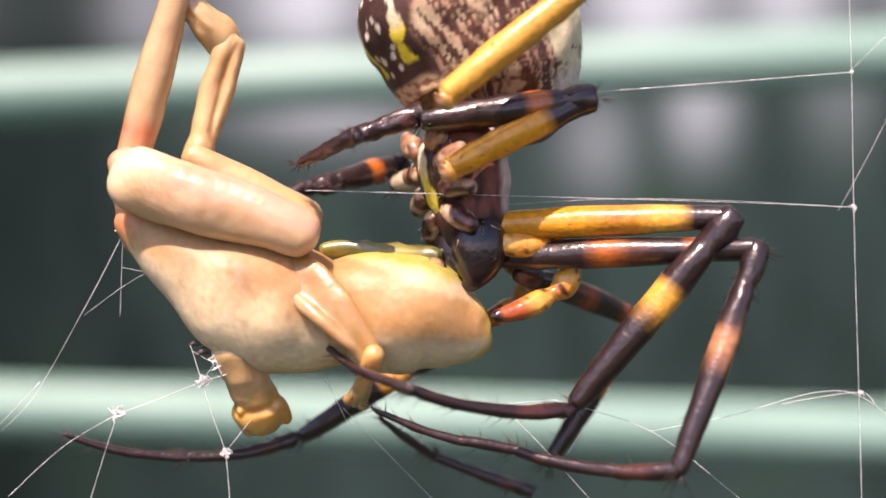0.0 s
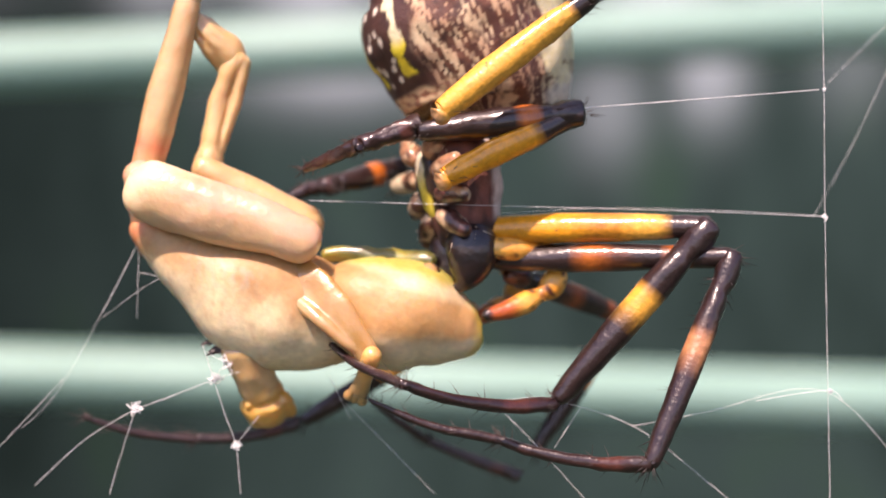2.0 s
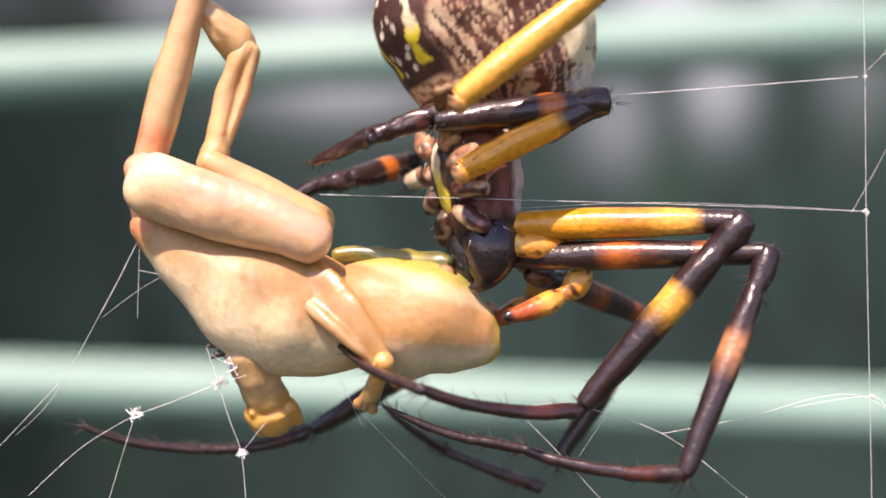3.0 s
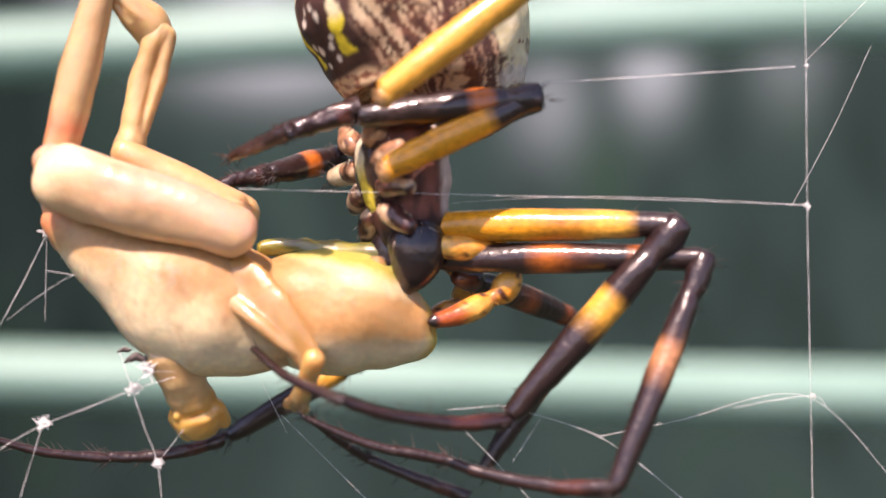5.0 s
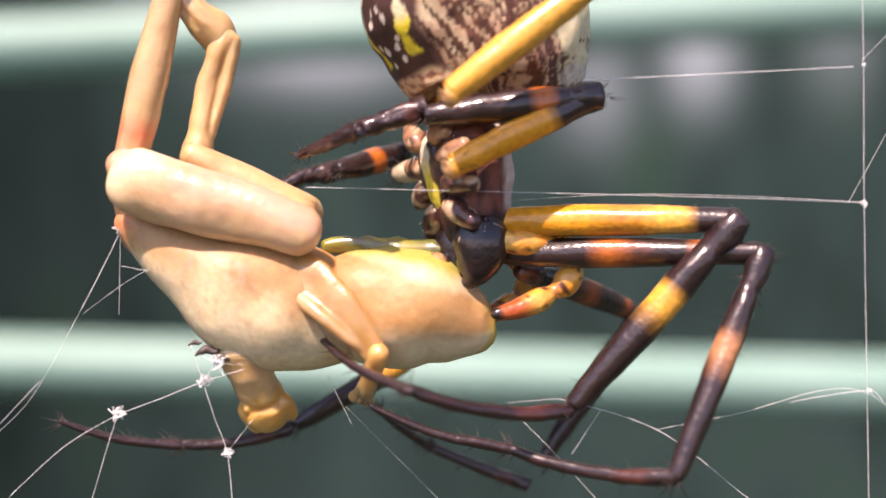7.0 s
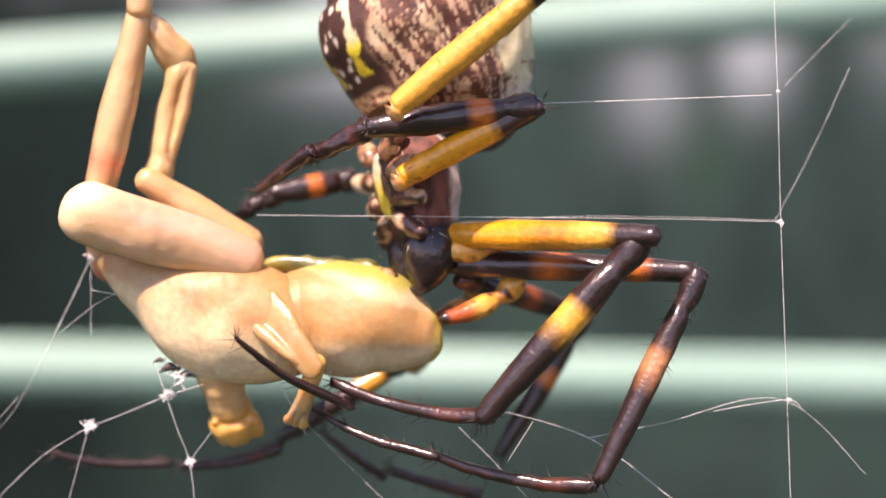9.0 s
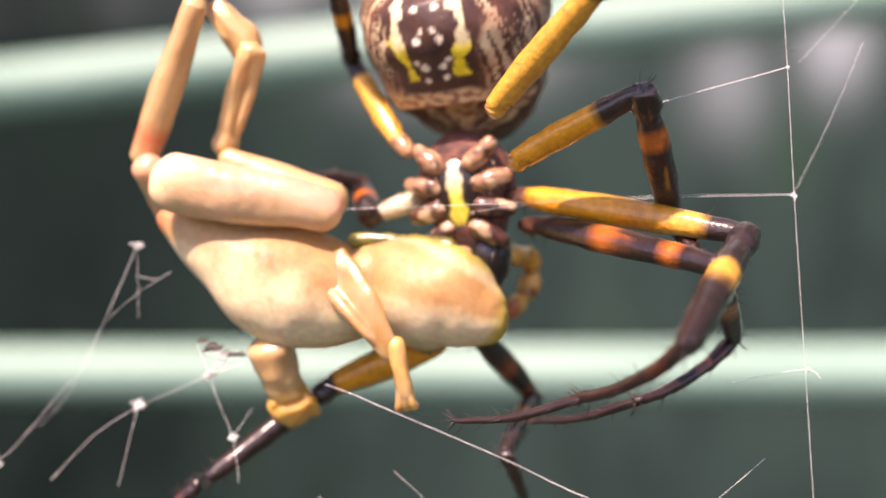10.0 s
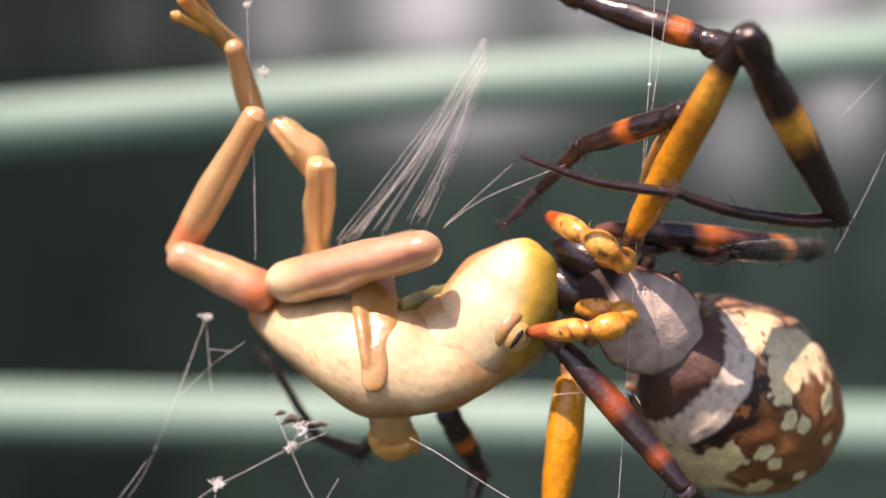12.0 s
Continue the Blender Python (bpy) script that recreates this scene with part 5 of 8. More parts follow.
    walk(limb['b', 'tarsus'], [(0, pose(0.02446, -0.00222, -0.00147, 127.9, 50.0, 140.2)),
        (7.7, pose(0.02446, -0.00222, -0.00147, 127.9, 50.0, 140.2)),
        (9.3, pose(0.02495, -0.00280, -0.00401, 112.5, 25.4, 118.7)),
        (9.5, pose(0.02555, -0.01145, -0.00295, 91.2, 18.4, 91.7)),
        (9.7, pose(0.02511, -0.01197, -0.00230, 89.2, 3.7, 81.4)),
        (10, pose(0.02035, -0.01362, -0.00688, 96.5, -15.8, 77.1)),
        (10.5, pose(-0.00205, -0.02465, -0.00908, 130.4, -49.5, 111.8)),
        (11, pose(0.00098, -0.02023, -0.00621, 127.9, 5.7, 115.0)),
        (11.1, pose(-0.00015, -0.01945, -0.00747, 132.4, -4.7, 106.3)),
        (11.2, pose(-0.00246, -0.01926, -0.00768, 140.2, -10.8, 93.2)),
        (11.3, pose(-0.00816, -0.02005, -0.00538, 148.0, -8.7, 75.4)),
        (11.4, pose(-0.01580, -0.01976, -0.00092, 146.7, -2.7, 57.8)),
        (11.5, pose(-0.02108, -0.01798, 0.00022, 133.3, -5.0, 45.4)),
        (11.533, pose(-0.01686, -0.01722, 0.00160, 120.7, 19.2, 63.8)),
        (11.567, pose(-0.01111, -0.01582, 0.00447, 102.1, 55.7, 73.5)),
        (11.6, pose(-0.00702, -0.01146, 0.00722, -35.6, 76.0, -45.1)),
        (11.633, pose(-0.00562, -0.00623, 0.00702, -65.7, 30.5, -60.9)),
        (11.667, pose(-0.00569, -0.00349, 0.00372, -67.8, -13.4, -53.7)),
        (11.7, pose(-0.00540, -0.00310, -0.00018, -59.9, -47.8, -54.3)),
        (12, pose(0.00342, -0.00607, -0.00353, -70.1, -51.2, 15.8))])
    walk(limb['c', 'femur'], [(0, pose(0.01294, -0.00021, 0.00541, -14.8, -61.1, 39.5)),
        (7.7, pose(0.01294, -0.00021, 0.00541, -14.8, -61.1, 39.5)),
        (9.3, pose(0.01297, -0.00040, 0.00459, -12.2, -64.4, 36.2)),
        (9.5, pose(0.01335, -0.00337, 0.00487, 42.1, -64.4, -21.9)),
        (9.7, pose(0.01581, -0.00065, 0.00108, 44.9, -56.2, 13.3)),
        (10, pose(0.01627, -0.00011, -0.00143, 67.3, -49.8, -7.8)),
        (10.5, pose(0.01236, 0.00139, -0.00741, 77.8, 2.0, -6.5)),
        (11, pose(0.01054, 0.00147, -0.00502, 56.7, 36.9, -24.9)),
        (11.1, pose(0.01100, 0.00055, -0.00605, 48.8, 28.6, -32.1)),
        (11.2, pose(0.01117, -0.00127, -0.00729, 39.2, 18.8, -40.2)),
        (11.3, pose(0.00867, -0.00507, -0.00784, 26.3, 4.9, -48.3)),
        (11.4, pose(0.00402, -0.00863, -0.00559, 14.0, -14.9, -51.0)),
        (11.5, pose(0.00134, -0.00929, -0.00225, 6.1, -40.7, -46.4)),
        (11.533, pose(0.00235, -0.00818, -0.00137, 7.8, -54.1, -43.5)),
        (11.567, pose(0.00457, -0.00597, 0.00030, -8.2, -74.4, -15.6)),
        (11.6, pose(0.00615, -0.00284, 0.00099, -91.8, -73.1, 82.3)),
        (11.633, pose(0.00691, -0.00013, 0.00039, 73.4, -127.4, -67.1)),
        (11.667, pose(0.00754, 0.00141, -0.00035, 72.6, -144.8, -50.4)),
        (11.7, pose(0.00844, 0.00206, -0.00022, -108.1, -26.6, 142.0)),
        (12, pose(0.00887, 0.00479, 0.00495, -89.8, -28.9, 166.8))])
    walk(limb['c', 'tibia'], [(0, pose(0.01779, 0.00379, 0.01679, 33.8, 41.3, 23.4)),
        (7.7, pose(0.01779, 0.00379, 0.01679, 33.8, 41.3, 23.4)),
        (9.3, pose(0.01750, 0.00292, 0.01631, 34.8, 40.9, 18.0)),
        (9.5, pose(0.01856, -0.00546, 0.01659, -92.7, 72.8, -91.7)),
        (9.7, pose(0.02284, 0.00102, 0.01188, -9.9, 70.1, -68.8)),
        (10, pose(0.02459, -0.00125, 0.00850, -38.0, 86.1, -85.7)),
        (10.5, pose(0.02527, -0.00007, -0.00786, 25.5, 57.2, -157.3)),
        (11, pose(0.02247, -0.00407, -0.01490, 84.1, -19.5, 29.3)),
        (11.1, pose(0.02196, -0.00606, -0.01371, 76.7, -15.5, 25.1)),
        (11.2, pose(0.02099, -0.00935, -0.01245, 66.4, -9.8, 19.1)),
        (11.3, pose(0.01720, -0.01467, -0.00957, 50.0, -3.1, 10.8)),
        (11.4, pose(0.01175, -0.01828, -0.00262, 28.2, -1.7, 2.4)),
        (11.5, pose(0.00814, -0.01641, 0.00623, 5.1, -12.5, 0.2)),
        (11.533, pose(0.00799, -0.01389, 0.00962, -6.2, -19.1, 11.2)),
        (11.567, pose(0.00813, -0.00742, 0.01409, -29.2, -21.9, 35.3)),
        (11.6, pose(0.00669, 0.00101, 0.01560, -51.3, -11.0, 59.1)),
        (11.633, pose(0.00319, 0.00843, 0.01338, -67.7, 8.1, 75.8)),
        (11.667, pose(-0.00123, 0.01191, 0.00965, -80.8, 25.6, 86.3)),
        (11.7, pose(-0.00420, 0.01193, 0.00781, -90.7, 34.8, 91.0)),
        (12, pose(-0.00249, 0.00747, 0.01138, -88.0, 38.4, 163.6))])
    walk(limb['c', 'metatarsus'], [(0, pose(0.02927, 0.00876, 0.00579, 129.5, 46.4, 142.2)),
        (7.7, pose(0.02927, 0.00876, 0.00579, 129.5, 46.4, 142.2)),
        (9.3, pose(0.03050, 0.00715, 0.00448, 152.9, 65.0, 170.7)),
        (9.5, pose(0.01844, -0.00961, 0.00322, 44.6, -27.5, 43.7)),
        (9.7, pose(0.02457, -0.00343, -0.00128, 64.7, -37.6, 47.1)),
        (10, pose(0.02466, -0.00220, -0.00547, 74.0, -36.6, 3.4)),
        (10.5, pose(0.01828, -0.00300, -0.01964, 102.5, -28.1, 27.8)),
        (11, pose(0.03397, 0.00240, -0.01023, 165.6, 52.8, 171.8)),
        (11.1, pose(0.03388, -0.00038, -0.00974, -0.4, 122.7, -7.4)),
        (11.2, pose(0.03359, -0.00481, -0.00967, 22.8, 119.4, 0.4)),
        (11.3, pose(0.03055, -0.01190, -0.00842, 61.0, 120.6, 20.2)),
        (11.4, pose(0.02549, -0.01749, -0.00196, -77.2, 51.5, -136.1)),
        (11.5, pose(0.02181, -0.01636, 0.00926, -37.5, 39.7, -112.9)),
        (11.533, pose(0.02095, -0.01130, 0.01420, -31.4, 32.3, -102.5)),
        (11.567, pose(0.01870, 0.00009, 0.01929, -23.6, 15.0, -85.7)),
        (11.6, pose(0.01371, 0.01279, 0.01824, -23.7, -7.6, -72.2)),
        (11.633, pose(0.00655, 0.02184, 0.01138, -28.5, -31.5, -59.4)),
        (11.667, pose(-0.00042, 0.02448, 0.00360, -33.1, -52.0, -47.6)),
        (11.7, pose(-0.00440, 0.02342, -0.00018, -31.0, -63.7, -45.0)),
        (12, pose(-0.01302, 0.01057, 0.00270, -57.0, -56.8, 43.0))])
    walk(limb['c', 'tarsus'], [(0, pose(0.02472, 0.01229, -0.00027, 167.7, 46.3, -160.1)),
        (7.7, pose(0.02472, 0.01229, -0.00027, 167.7, 46.3, -160.1)),
        (9.3, pose(0.02715, 0.00769, -0.00277, 136.7, 34.9, 155.9)),
        (9.5, pose(0.02357, -0.00471, 0.00692, 50.9, -16.4, 40.7)),
        (9.7, pose(0.02889, 0.00122, 0.00360, 64.7, -29.9, 35.4)),
        (10, pose(0.03107, -0.00182, -0.00070, 76.2, -33.8, 11.5)),
        (10.5, pose(0.02452, 0.00030, -0.01587, 106.8, -3.5, 43.9)),
        (11, pose(0.02918, 0.00309, -0.01660, 142.0, 39.2, 177.8)),
        (11.1, pose(0.02966, -0.00026, -0.01624, -25.3, 137.2, -6.1)),
        (11.2, pose(0.02974, -0.00545, -0.01622, -6.9, 133.4, -6.6)),
        (11.3, pose(0.02675, -0.01381, -0.01475, 23.3, 130.3, 1.3)),
        (11.4, pose(0.02189, -0.02114, -0.00777, 64.6, 129.0, 20.9)),
        (11.5, pose(0.01941, -0.02203, 0.00415, -66.6, 48.4, -128.0)),
        (11.533, pose(0.01948, -0.01789, 0.01010, -40.2, 49.4, -97.0)),
        (11.567, pose(0.01921, -0.00751, 0.01748, -20.6, 32.8, -62.0)),
        (11.6, pose(0.01598, 0.00542, 0.01950, -23.8, 12.7, -37.2)),
        (11.633, pose(0.00982, 0.01615, 0.01566, -39.9, -0.9, -13.1)),
        (11.667, pose(0.00275, 0.02094, 0.00990, -58.4, -4.8, 10.3)),
        (11.7, pose(-0.00190, 0.02092, 0.00699, -69.7, -1.6, 26.9)),
        (12, pose(-0.00982, 0.01355, 0.00939, -64.8, -54.3, 21.3))])
    walk(limb['d', 'femur'], [(0, pose(0.01482, 0.00361, 0.00127, 56.9, -10.3, 79.8)),
        (7.7, pose(0.01482, 0.00361, 0.00127, 56.9, -10.3, 79.8)),
        (9.3, pose(0.01586, 0.00358, 0.00086, 44.9, -16.1, 70.2)),
        (9.5, pose(0.01550, 0.00331, 0.00046, 71.5, 18.0, 62.5)),
        (9.7, pose(0.01583, 0.00515, -0.00045, 87.9, -6.0, 78.8)),
        (10, pose(0.01615, 0.00344, -0.00113, 94.8, 14.0, 73.5)),
        (10.5, pose(0.01234, 0.00457, -0.00673, 90.3, 9.2, 15.5)),
        (11, pose(0.01012, 0.00290, -0.00666, 64.3, 15.9, -8.2)),
        (11.1, pose(0.00992, 0.00229, -0.00811, 61.2, 25.2, -6.7)),
        (11.2, pose(0.00940, 0.00068, -0.00979, 54.4, 35.7, -10.5)),
        (11.3, pose(0.00619, -0.00311, -0.01087, 37.7, 45.1, -26.0)),
        (11.4, pose(0.00096, -0.00698, -0.00936, 15.7, 45.1, -48.5)),
        (11.5, pose(-0.00173, -0.00847, -0.00721, 7.1, 34.5, -59.1)),
        (11.533, pose(0.00056, -0.00848, -0.00591, 8.0, 20.2, -51.7)),
        (11.567, pose(0.00430, -0.00752, -0.00329, 3.0, -2.3, -37.4)),
        (11.6, pose(0.00696, -0.00467, -0.00118, -12.6, -21.6, -16.9)),
        (11.633, pose(0.00814, -0.00137, -0.00066, -38.4, -32.4, 12.0)),
        (11.667, pose(0.00858, 0.00106, -0.00103, -64.1, -34.0, 41.7)),
        (11.7, pose(0.00892, 0.00237, -0.00118, -79.1, -32.8, 61.3)),
        (12, pose(0.00590, 0.00711, 0.00187, -76.3, -12.3, 116.2))])
    walk(limb['d', 'tibia'], [(0, pose(0.01663, 0.01140, 0.00148, 56.9, 55.2, 56.7)),
        (7.7, pose(0.01663, 0.01140, 0.00148, 56.9, 55.2, 56.7)),
        (9.3, pose(0.01910, 0.01262, 0.00364, 50.0, 63.2, 45.3)),
        (9.5, pose(0.01989, 0.01174, -0.00263, 71.3, 57.5, 62.3)),
        (9.7, pose(0.01776, 0.01490, 0.00061, 78.8, 45.4, 57.4)),
        (10, pose(0.01890, 0.01274, -0.00356, 91.6, 37.0, 60.0)),
        (10.5, pose(0.02185, 0.00720, -0.00833, 168.8, 67.9, 134.0)),
        (11, pose(0.01964, 0.00153, -0.00940, -132.9, 70.7, -169.9)),
        (11.1, pose(0.01884, 0.00128, -0.01245, -43.0, 95.9, -82.2)),
        (11.2, pose(0.01737, -0.00077, -0.01587, 76.0, 70.1, 33.0)),
        (11.3, pose(0.01265, -0.00630, -0.01845, 59.9, 55.4, 13.3)),
        (11.4, pose(0.00591, -0.01273, -0.01722, 46.7, 36.6, 2.4)),
        (11.5, pose(0.00315, -0.01664, -0.01376, 35.1, 9.4, 6.1)),
        (11.533, pose(0.00718, -0.01688, -0.00986, 19.7, 11.8, -7.5)),
        (11.567, pose(0.01323, -0.01434, -0.00284, 0.2, 0.8, -15.4)),
        (11.6, pose(0.01682, -0.00766, 0.00291, -16.2, -16.9, -17.5)),
        (11.633, pose(0.01717, 0.00055, 0.00521, -28.6, -39.1, -13.2)),
        (11.667, pose(0.01524, 0.00702, 0.00500, -30.6, -62.7, -8.8)),
        (11.7, pose(0.01320, 0.01021, 0.00457, 20.7, -76.6, -53.4)),
        (12, pose(0.00155, 0.01601, 0.00544, -74.6, 29.3, 125.9))])
    walk(limb['d', 'metatarsus'], [(0, pose(0.02064, 0.01546, -0.01043, 98.6, 73.2, 104.8)),
        (7.7, pose(0.02064, 0.01546, -0.01043, 98.6, 73.2, 104.8)),
        (9.3, pose(0.02332, 0.01688, -0.00825, 96.2, 72.8, 101.2)),
        (9.5, pose(0.02316, 0.01798, -0.01367, 87.6, 52.3, 86.4)),
        (9.7, pose(0.02423, 0.02503, -0.01159, 88.8, 34.6, 80.3)),
        (10, pose(0.02444, 0.02234, -0.01189, 92.9, 19.3, 65.7)),
        (10.5, pose(0.01851, 0.01066, -0.02019, 109.7, -2.9, 50.2)),
        (11, pose(0.01546, 0.00078, -0.02147, 100.6, -3.4, 47.4)),
        (11.1, pose(0.01730, 0.00116, -0.02143, 101.4, 22.1, 53.4)),
        (11.2, pose(0.01859, -0.00022, -0.02227, 106.5, 50.6, 60.1)),
        (11.3, pose(0.01701, -0.00546, -0.02324, -29.6, 98.5, -78.6)),
        (11.4, pose(0.01406, -0.01192, -0.02122, 92.7, 119.3, 37.9)),
        (11.5, pose(0.01570, -0.01529, -0.01585, -69.7, 33.7, -134.7)),
        (11.533, pose(0.01662, -0.01649, -0.01099, -42.4, 41.8, -101.6)),
        (11.567, pose(0.02005, -0.01467, -0.00270, -18.7, 27.1, -58.8)),
        (11.6, pose(0.02196, -0.00926, 0.00466, -22.6, 8.3, -25.4)),
        (11.633, pose(0.02146, -0.00184, 0.00996, -42.2, 2.4, 6.8)),
        (11.667, pose(0.01850, 0.00488, 0.01369, -61.4, 11.3, 33.5)),
        (11.7, pose(0.01498, 0.00782, 0.01702, -70.8, 26.2, 51.0)),
        (12, pose(-0.00500, 0.02505, -0.00082, -51.1, -61.5, 43.3))])
    walk(limb['d', 'tarsus'], [(0, pose(0.02000, 0.01789, -0.01875, 143.2, 62.7, 158.1)),
        (7.7, pose(0.02000, 0.01789, -0.01875, 143.2, 62.7, 158.1)),
        (9.3, pose(0.02277, 0.01968, -0.01747, 133.2, 68.4, 145.4)),
        (9.5, pose(0.02348, 0.02299, -0.02015, 100.8, 32.4, 106.6)),
        (9.7, pose(0.02537, 0.03168, -0.01624, 94.9, 30.7, 95.0)),
        (10, pose(0.02762, 0.02939, -0.01461, 97.7, 24.1, 85.4)),
        (10.5, pose(0.02375, 0.01696, -0.01978, 115.9, 7.5, 71.2)),
        (11, pose(0.02100, 0.00681, -0.02099, 103.6, 1.6, 52.6)),
        (11.1, pose(0.02106, 0.00586, -0.02305, 105.3, 26.9, 62.5)),
        (11.2, pose(0.02045, 0.00266, -0.02585, 116.7, 54.3, 77.4)),
        (11.3, pose(0.01657, -0.00503, -0.02815, 8.1, 106.0, -32.4)),
        (11.4, pose(0.01110, -0.01415, -0.02622, 72.6, 129.3, 27.5)),
        (11.5, pose(0.01090, -0.02013, -0.02041, -87.5, 24.5, -141.9)),
        (11.533, pose(0.01497, -0.02137, -0.01490, -64.7, 38.7, -117.3)),
        (11.567, pose(0.02192, -0.01897, -0.00484, -35.0, 32.2, -73.7)),
        (11.6, pose(0.02613, -0.01120, 0.00411, -30.3, 14.8, -39.1)),
        (11.633, pose(0.02645, -0.00063, 0.00946, -43.9, 4.9, -8.1)),
        (11.667, pose(0.02335, 0.00873, 0.01183, -60.6, 8.3, 19.3)),
        (11.7, pose(0.01961, 0.01354, 0.01340, -69.0, 19.8, 38.7)),
        (12, pose(-0.00215, 0.02773, 0.00639, -68.9, 33.9, 94.7))])
    walk(limb['e', 'femur'], [(0, pose(-0.00022, -0.00791, -0.00337, 132.2, -53.0, -135.4)),
        (7.7, pose(-0.00022, -0.00791, -0.00337, 132.2, -53.0, -135.4)),
        (9.3, pose(-0.00064, -0.00809, -0.00332, 121.0, -39.6, -124.1)),
        (9.5, pose(-0.00049, -0.00784, -0.00448, 111.4, -5.2, -119.1)),
        (9.7, pose(-0.00189, -0.00713, -0.00601, 103.7, 27.7, -118.5)),
        (10, pose(-0.00316, -0.00593, -0.00756, 90.8, 17.7, -128.3)),
        (10.5, pose(-0.00546, -0.00611, -0.00755, 63.8, 28.4, -133.9)),
        (11, pose(-0.00712, -0.00614, -0.00534, 71.3, 17.5, -127.6)),
        (11.1, pose(-0.00673, -0.00683, -0.00568, 75.3, 12.6, -130.8)),
        (11.2, pose(-0.00686, -0.00763, -0.00543, 80.7, 4.8, -136.0)),
        (11.3, pose(-0.00971, -0.00905, -0.00373, 90.8, -6.8, -144.5)),
        (11.4, pose(-0.01460, -0.00958, -0.00057, -71.6, -164.1, 24.4)),
        (11.5, pose(-0.01794, -0.00864, -0.00008, 131.8, -12.8, -164.9)),
        (11.533, pose(-0.01655, -0.00959, -0.00064, -35.4, -172.8, 21.0)),
        (11.567, pose(-0.01312, -0.01180, -0.00034, -13.1, -175.0, 35.1)),
        (11.6, pose(-0.00938, -0.01272, 0.00171, 9.6, -166.9, 50.0)),
        (11.633, pose(-0.00642, -0.01219, 0.00392, 31.1, -152.2, 60.2)),
        (11.667, pose(-0.00434, -0.01155, 0.00492, 52.1, -139.6, 64.2)),
        (11.7, pose(-0.00292, -0.01162, 0.00490, -112.6, -45.8, -115.2)),
        (12, pose(0.00844, -0.00868, -0.00318, -119.6, -57.1, -49.6))])
    walk(limb['e', 'tibia'], [(0, pose(-0.00588, -0.01348, 0.00718, 138.7, -15.5, -138.6)),
        (7.7, pose(-0.00588, -0.01348, 0.00718, 138.7, -15.5, -138.6)),
        (9.3, pose(-0.00650, -0.01675, 0.00533, 141.5, -21.9, -157.3)),
        (9.5, pose(-0.00688, -0.01932, -0.00328, 130.7, -25.7, -168.1)),
        (9.7, pose(-0.00746, -0.01740, -0.01215, 113.1, -23.9, -164.0)),
        (10, pose(-0.01096, -0.01580, -0.01159, 99.8, -25.0, -166.8)),
        (10.5, pose(-0.01351, -0.01447, -0.01383, 76.2, -45.0, -138.7)),
        (11, pose(-0.01480, -0.01612, -0.00931, 78.1, -68.0, -128.9)),
        (11.1, pose(-0.01506, -0.01648, -0.00868, -56.4, -110.4, -10.8)),
        (11.2, pose(-0.01619, -0.01664, -0.00676, -26.3, -125.3, -57.9)),
        (11.3, pose(-0.02025, -0.01660, -0.00241, -19.8, -152.2, -82.8)),
        (11.4, pose(-0.02609, -0.01484, 0.00287, 150.9, 4.9, 81.8)),
        (11.5, pose(-0.03037, -0.01199, 0.00284, 119.9, 31.4, 60.5)),
        (11.533, pose(-0.02876, -0.01427, 0.00101, 111.7, 34.1, 63.7)),
        (11.567, pose(-0.02385, -0.01934, 0.00078, 95.1, 44.7, 68.6)),
        (11.6, pose(-0.01761, -0.02254, 0.00468, 77.7, 61.6, 70.7)),
        (11.633, pose(-0.01220, -0.02230, 0.01005, 31.3, 79.0, 40.2)),
        (11.667, pose(-0.00872, -0.02059, 0.01344, -50.7, 73.1, -29.5)),
        (11.7, pose(-0.00685, -0.01995, 0.01435, -61.9, 64.4, -34.4)),
        (12, pose(0.01308, -0.01414, 0.00791, -66.3, 49.5, 65.6))])
    walk(limb['e', 'metatarsus'], [(0, pose(-0.01316, -0.01991, 0.00987, 154.6, 23.5, -167.1)),
        (7.7, pose(-0.01316, -0.01991, 0.00987, 154.6, 23.5, -167.1)),
        (9.3, pose(-0.01506, -0.02034, 0.00907, 148.6, 16.6, -164.2)),
        (9.5, pose(-0.01569, -0.02118, 0.00106, 133.2, 23.1, -178.9)),
        (9.7, pose(-0.01625, -0.01991, -0.00810, 115.0, 14.2, 169.8)),
        (10, pose(-0.01978, -0.01787, -0.00736, 104.1, 13.5, 168.3)),
        (10.5, pose(-0.01883, -0.01914, -0.00676, 101.7, -36.6, 172.0)),
        (11, pose(-0.01714, -0.01903, -0.00003, 118.2, -11.0, 167.3)),
        (11.1, pose(-0.01622, -0.01649, -0.00056, -45.4, 178.1, -25.6)),
        (11.2, pose(-0.01609, -0.01356, -0.00031, -28.0, 161.2, -34.4)),
        (11.3, pose(-0.01865, -0.01058, 0.00108, -2.8, 140.1, -33.4)),
        (11.4, pose(-0.02321, -0.00720, 0.00203, 45.5, 120.7, -3.6)),
        (11.5, pose(-0.02617, -0.00456, -0.00237, -57.8, 55.0, -119.3)),
        (11.533, pose(-0.02501, -0.00699, -0.00440, -34.5, 65.3, -92.9)),
        (11.567, pose(-0.02116, -0.01280, -0.00585, -6.7, 59.7, -49.7)),
        (11.6, pose(-0.01600, -0.01795, -0.00367, -9.4, 52.5, -28.7)),
        (11.633, pose(-0.01080, -0.02083, 0.00057, -26.2, 50.6, -20.1)),
        (11.667, pose(-0.00630, -0.02183, 0.00402, -44.5, 52.6, -17.3)),
        (11.7, pose(-0.00328, -0.02240, 0.00534, -57.0, 59.8, -17.7)),
        (12, pose(0.01576, -0.00822, 0.00030, -65.7, 43.4, 94.6))])
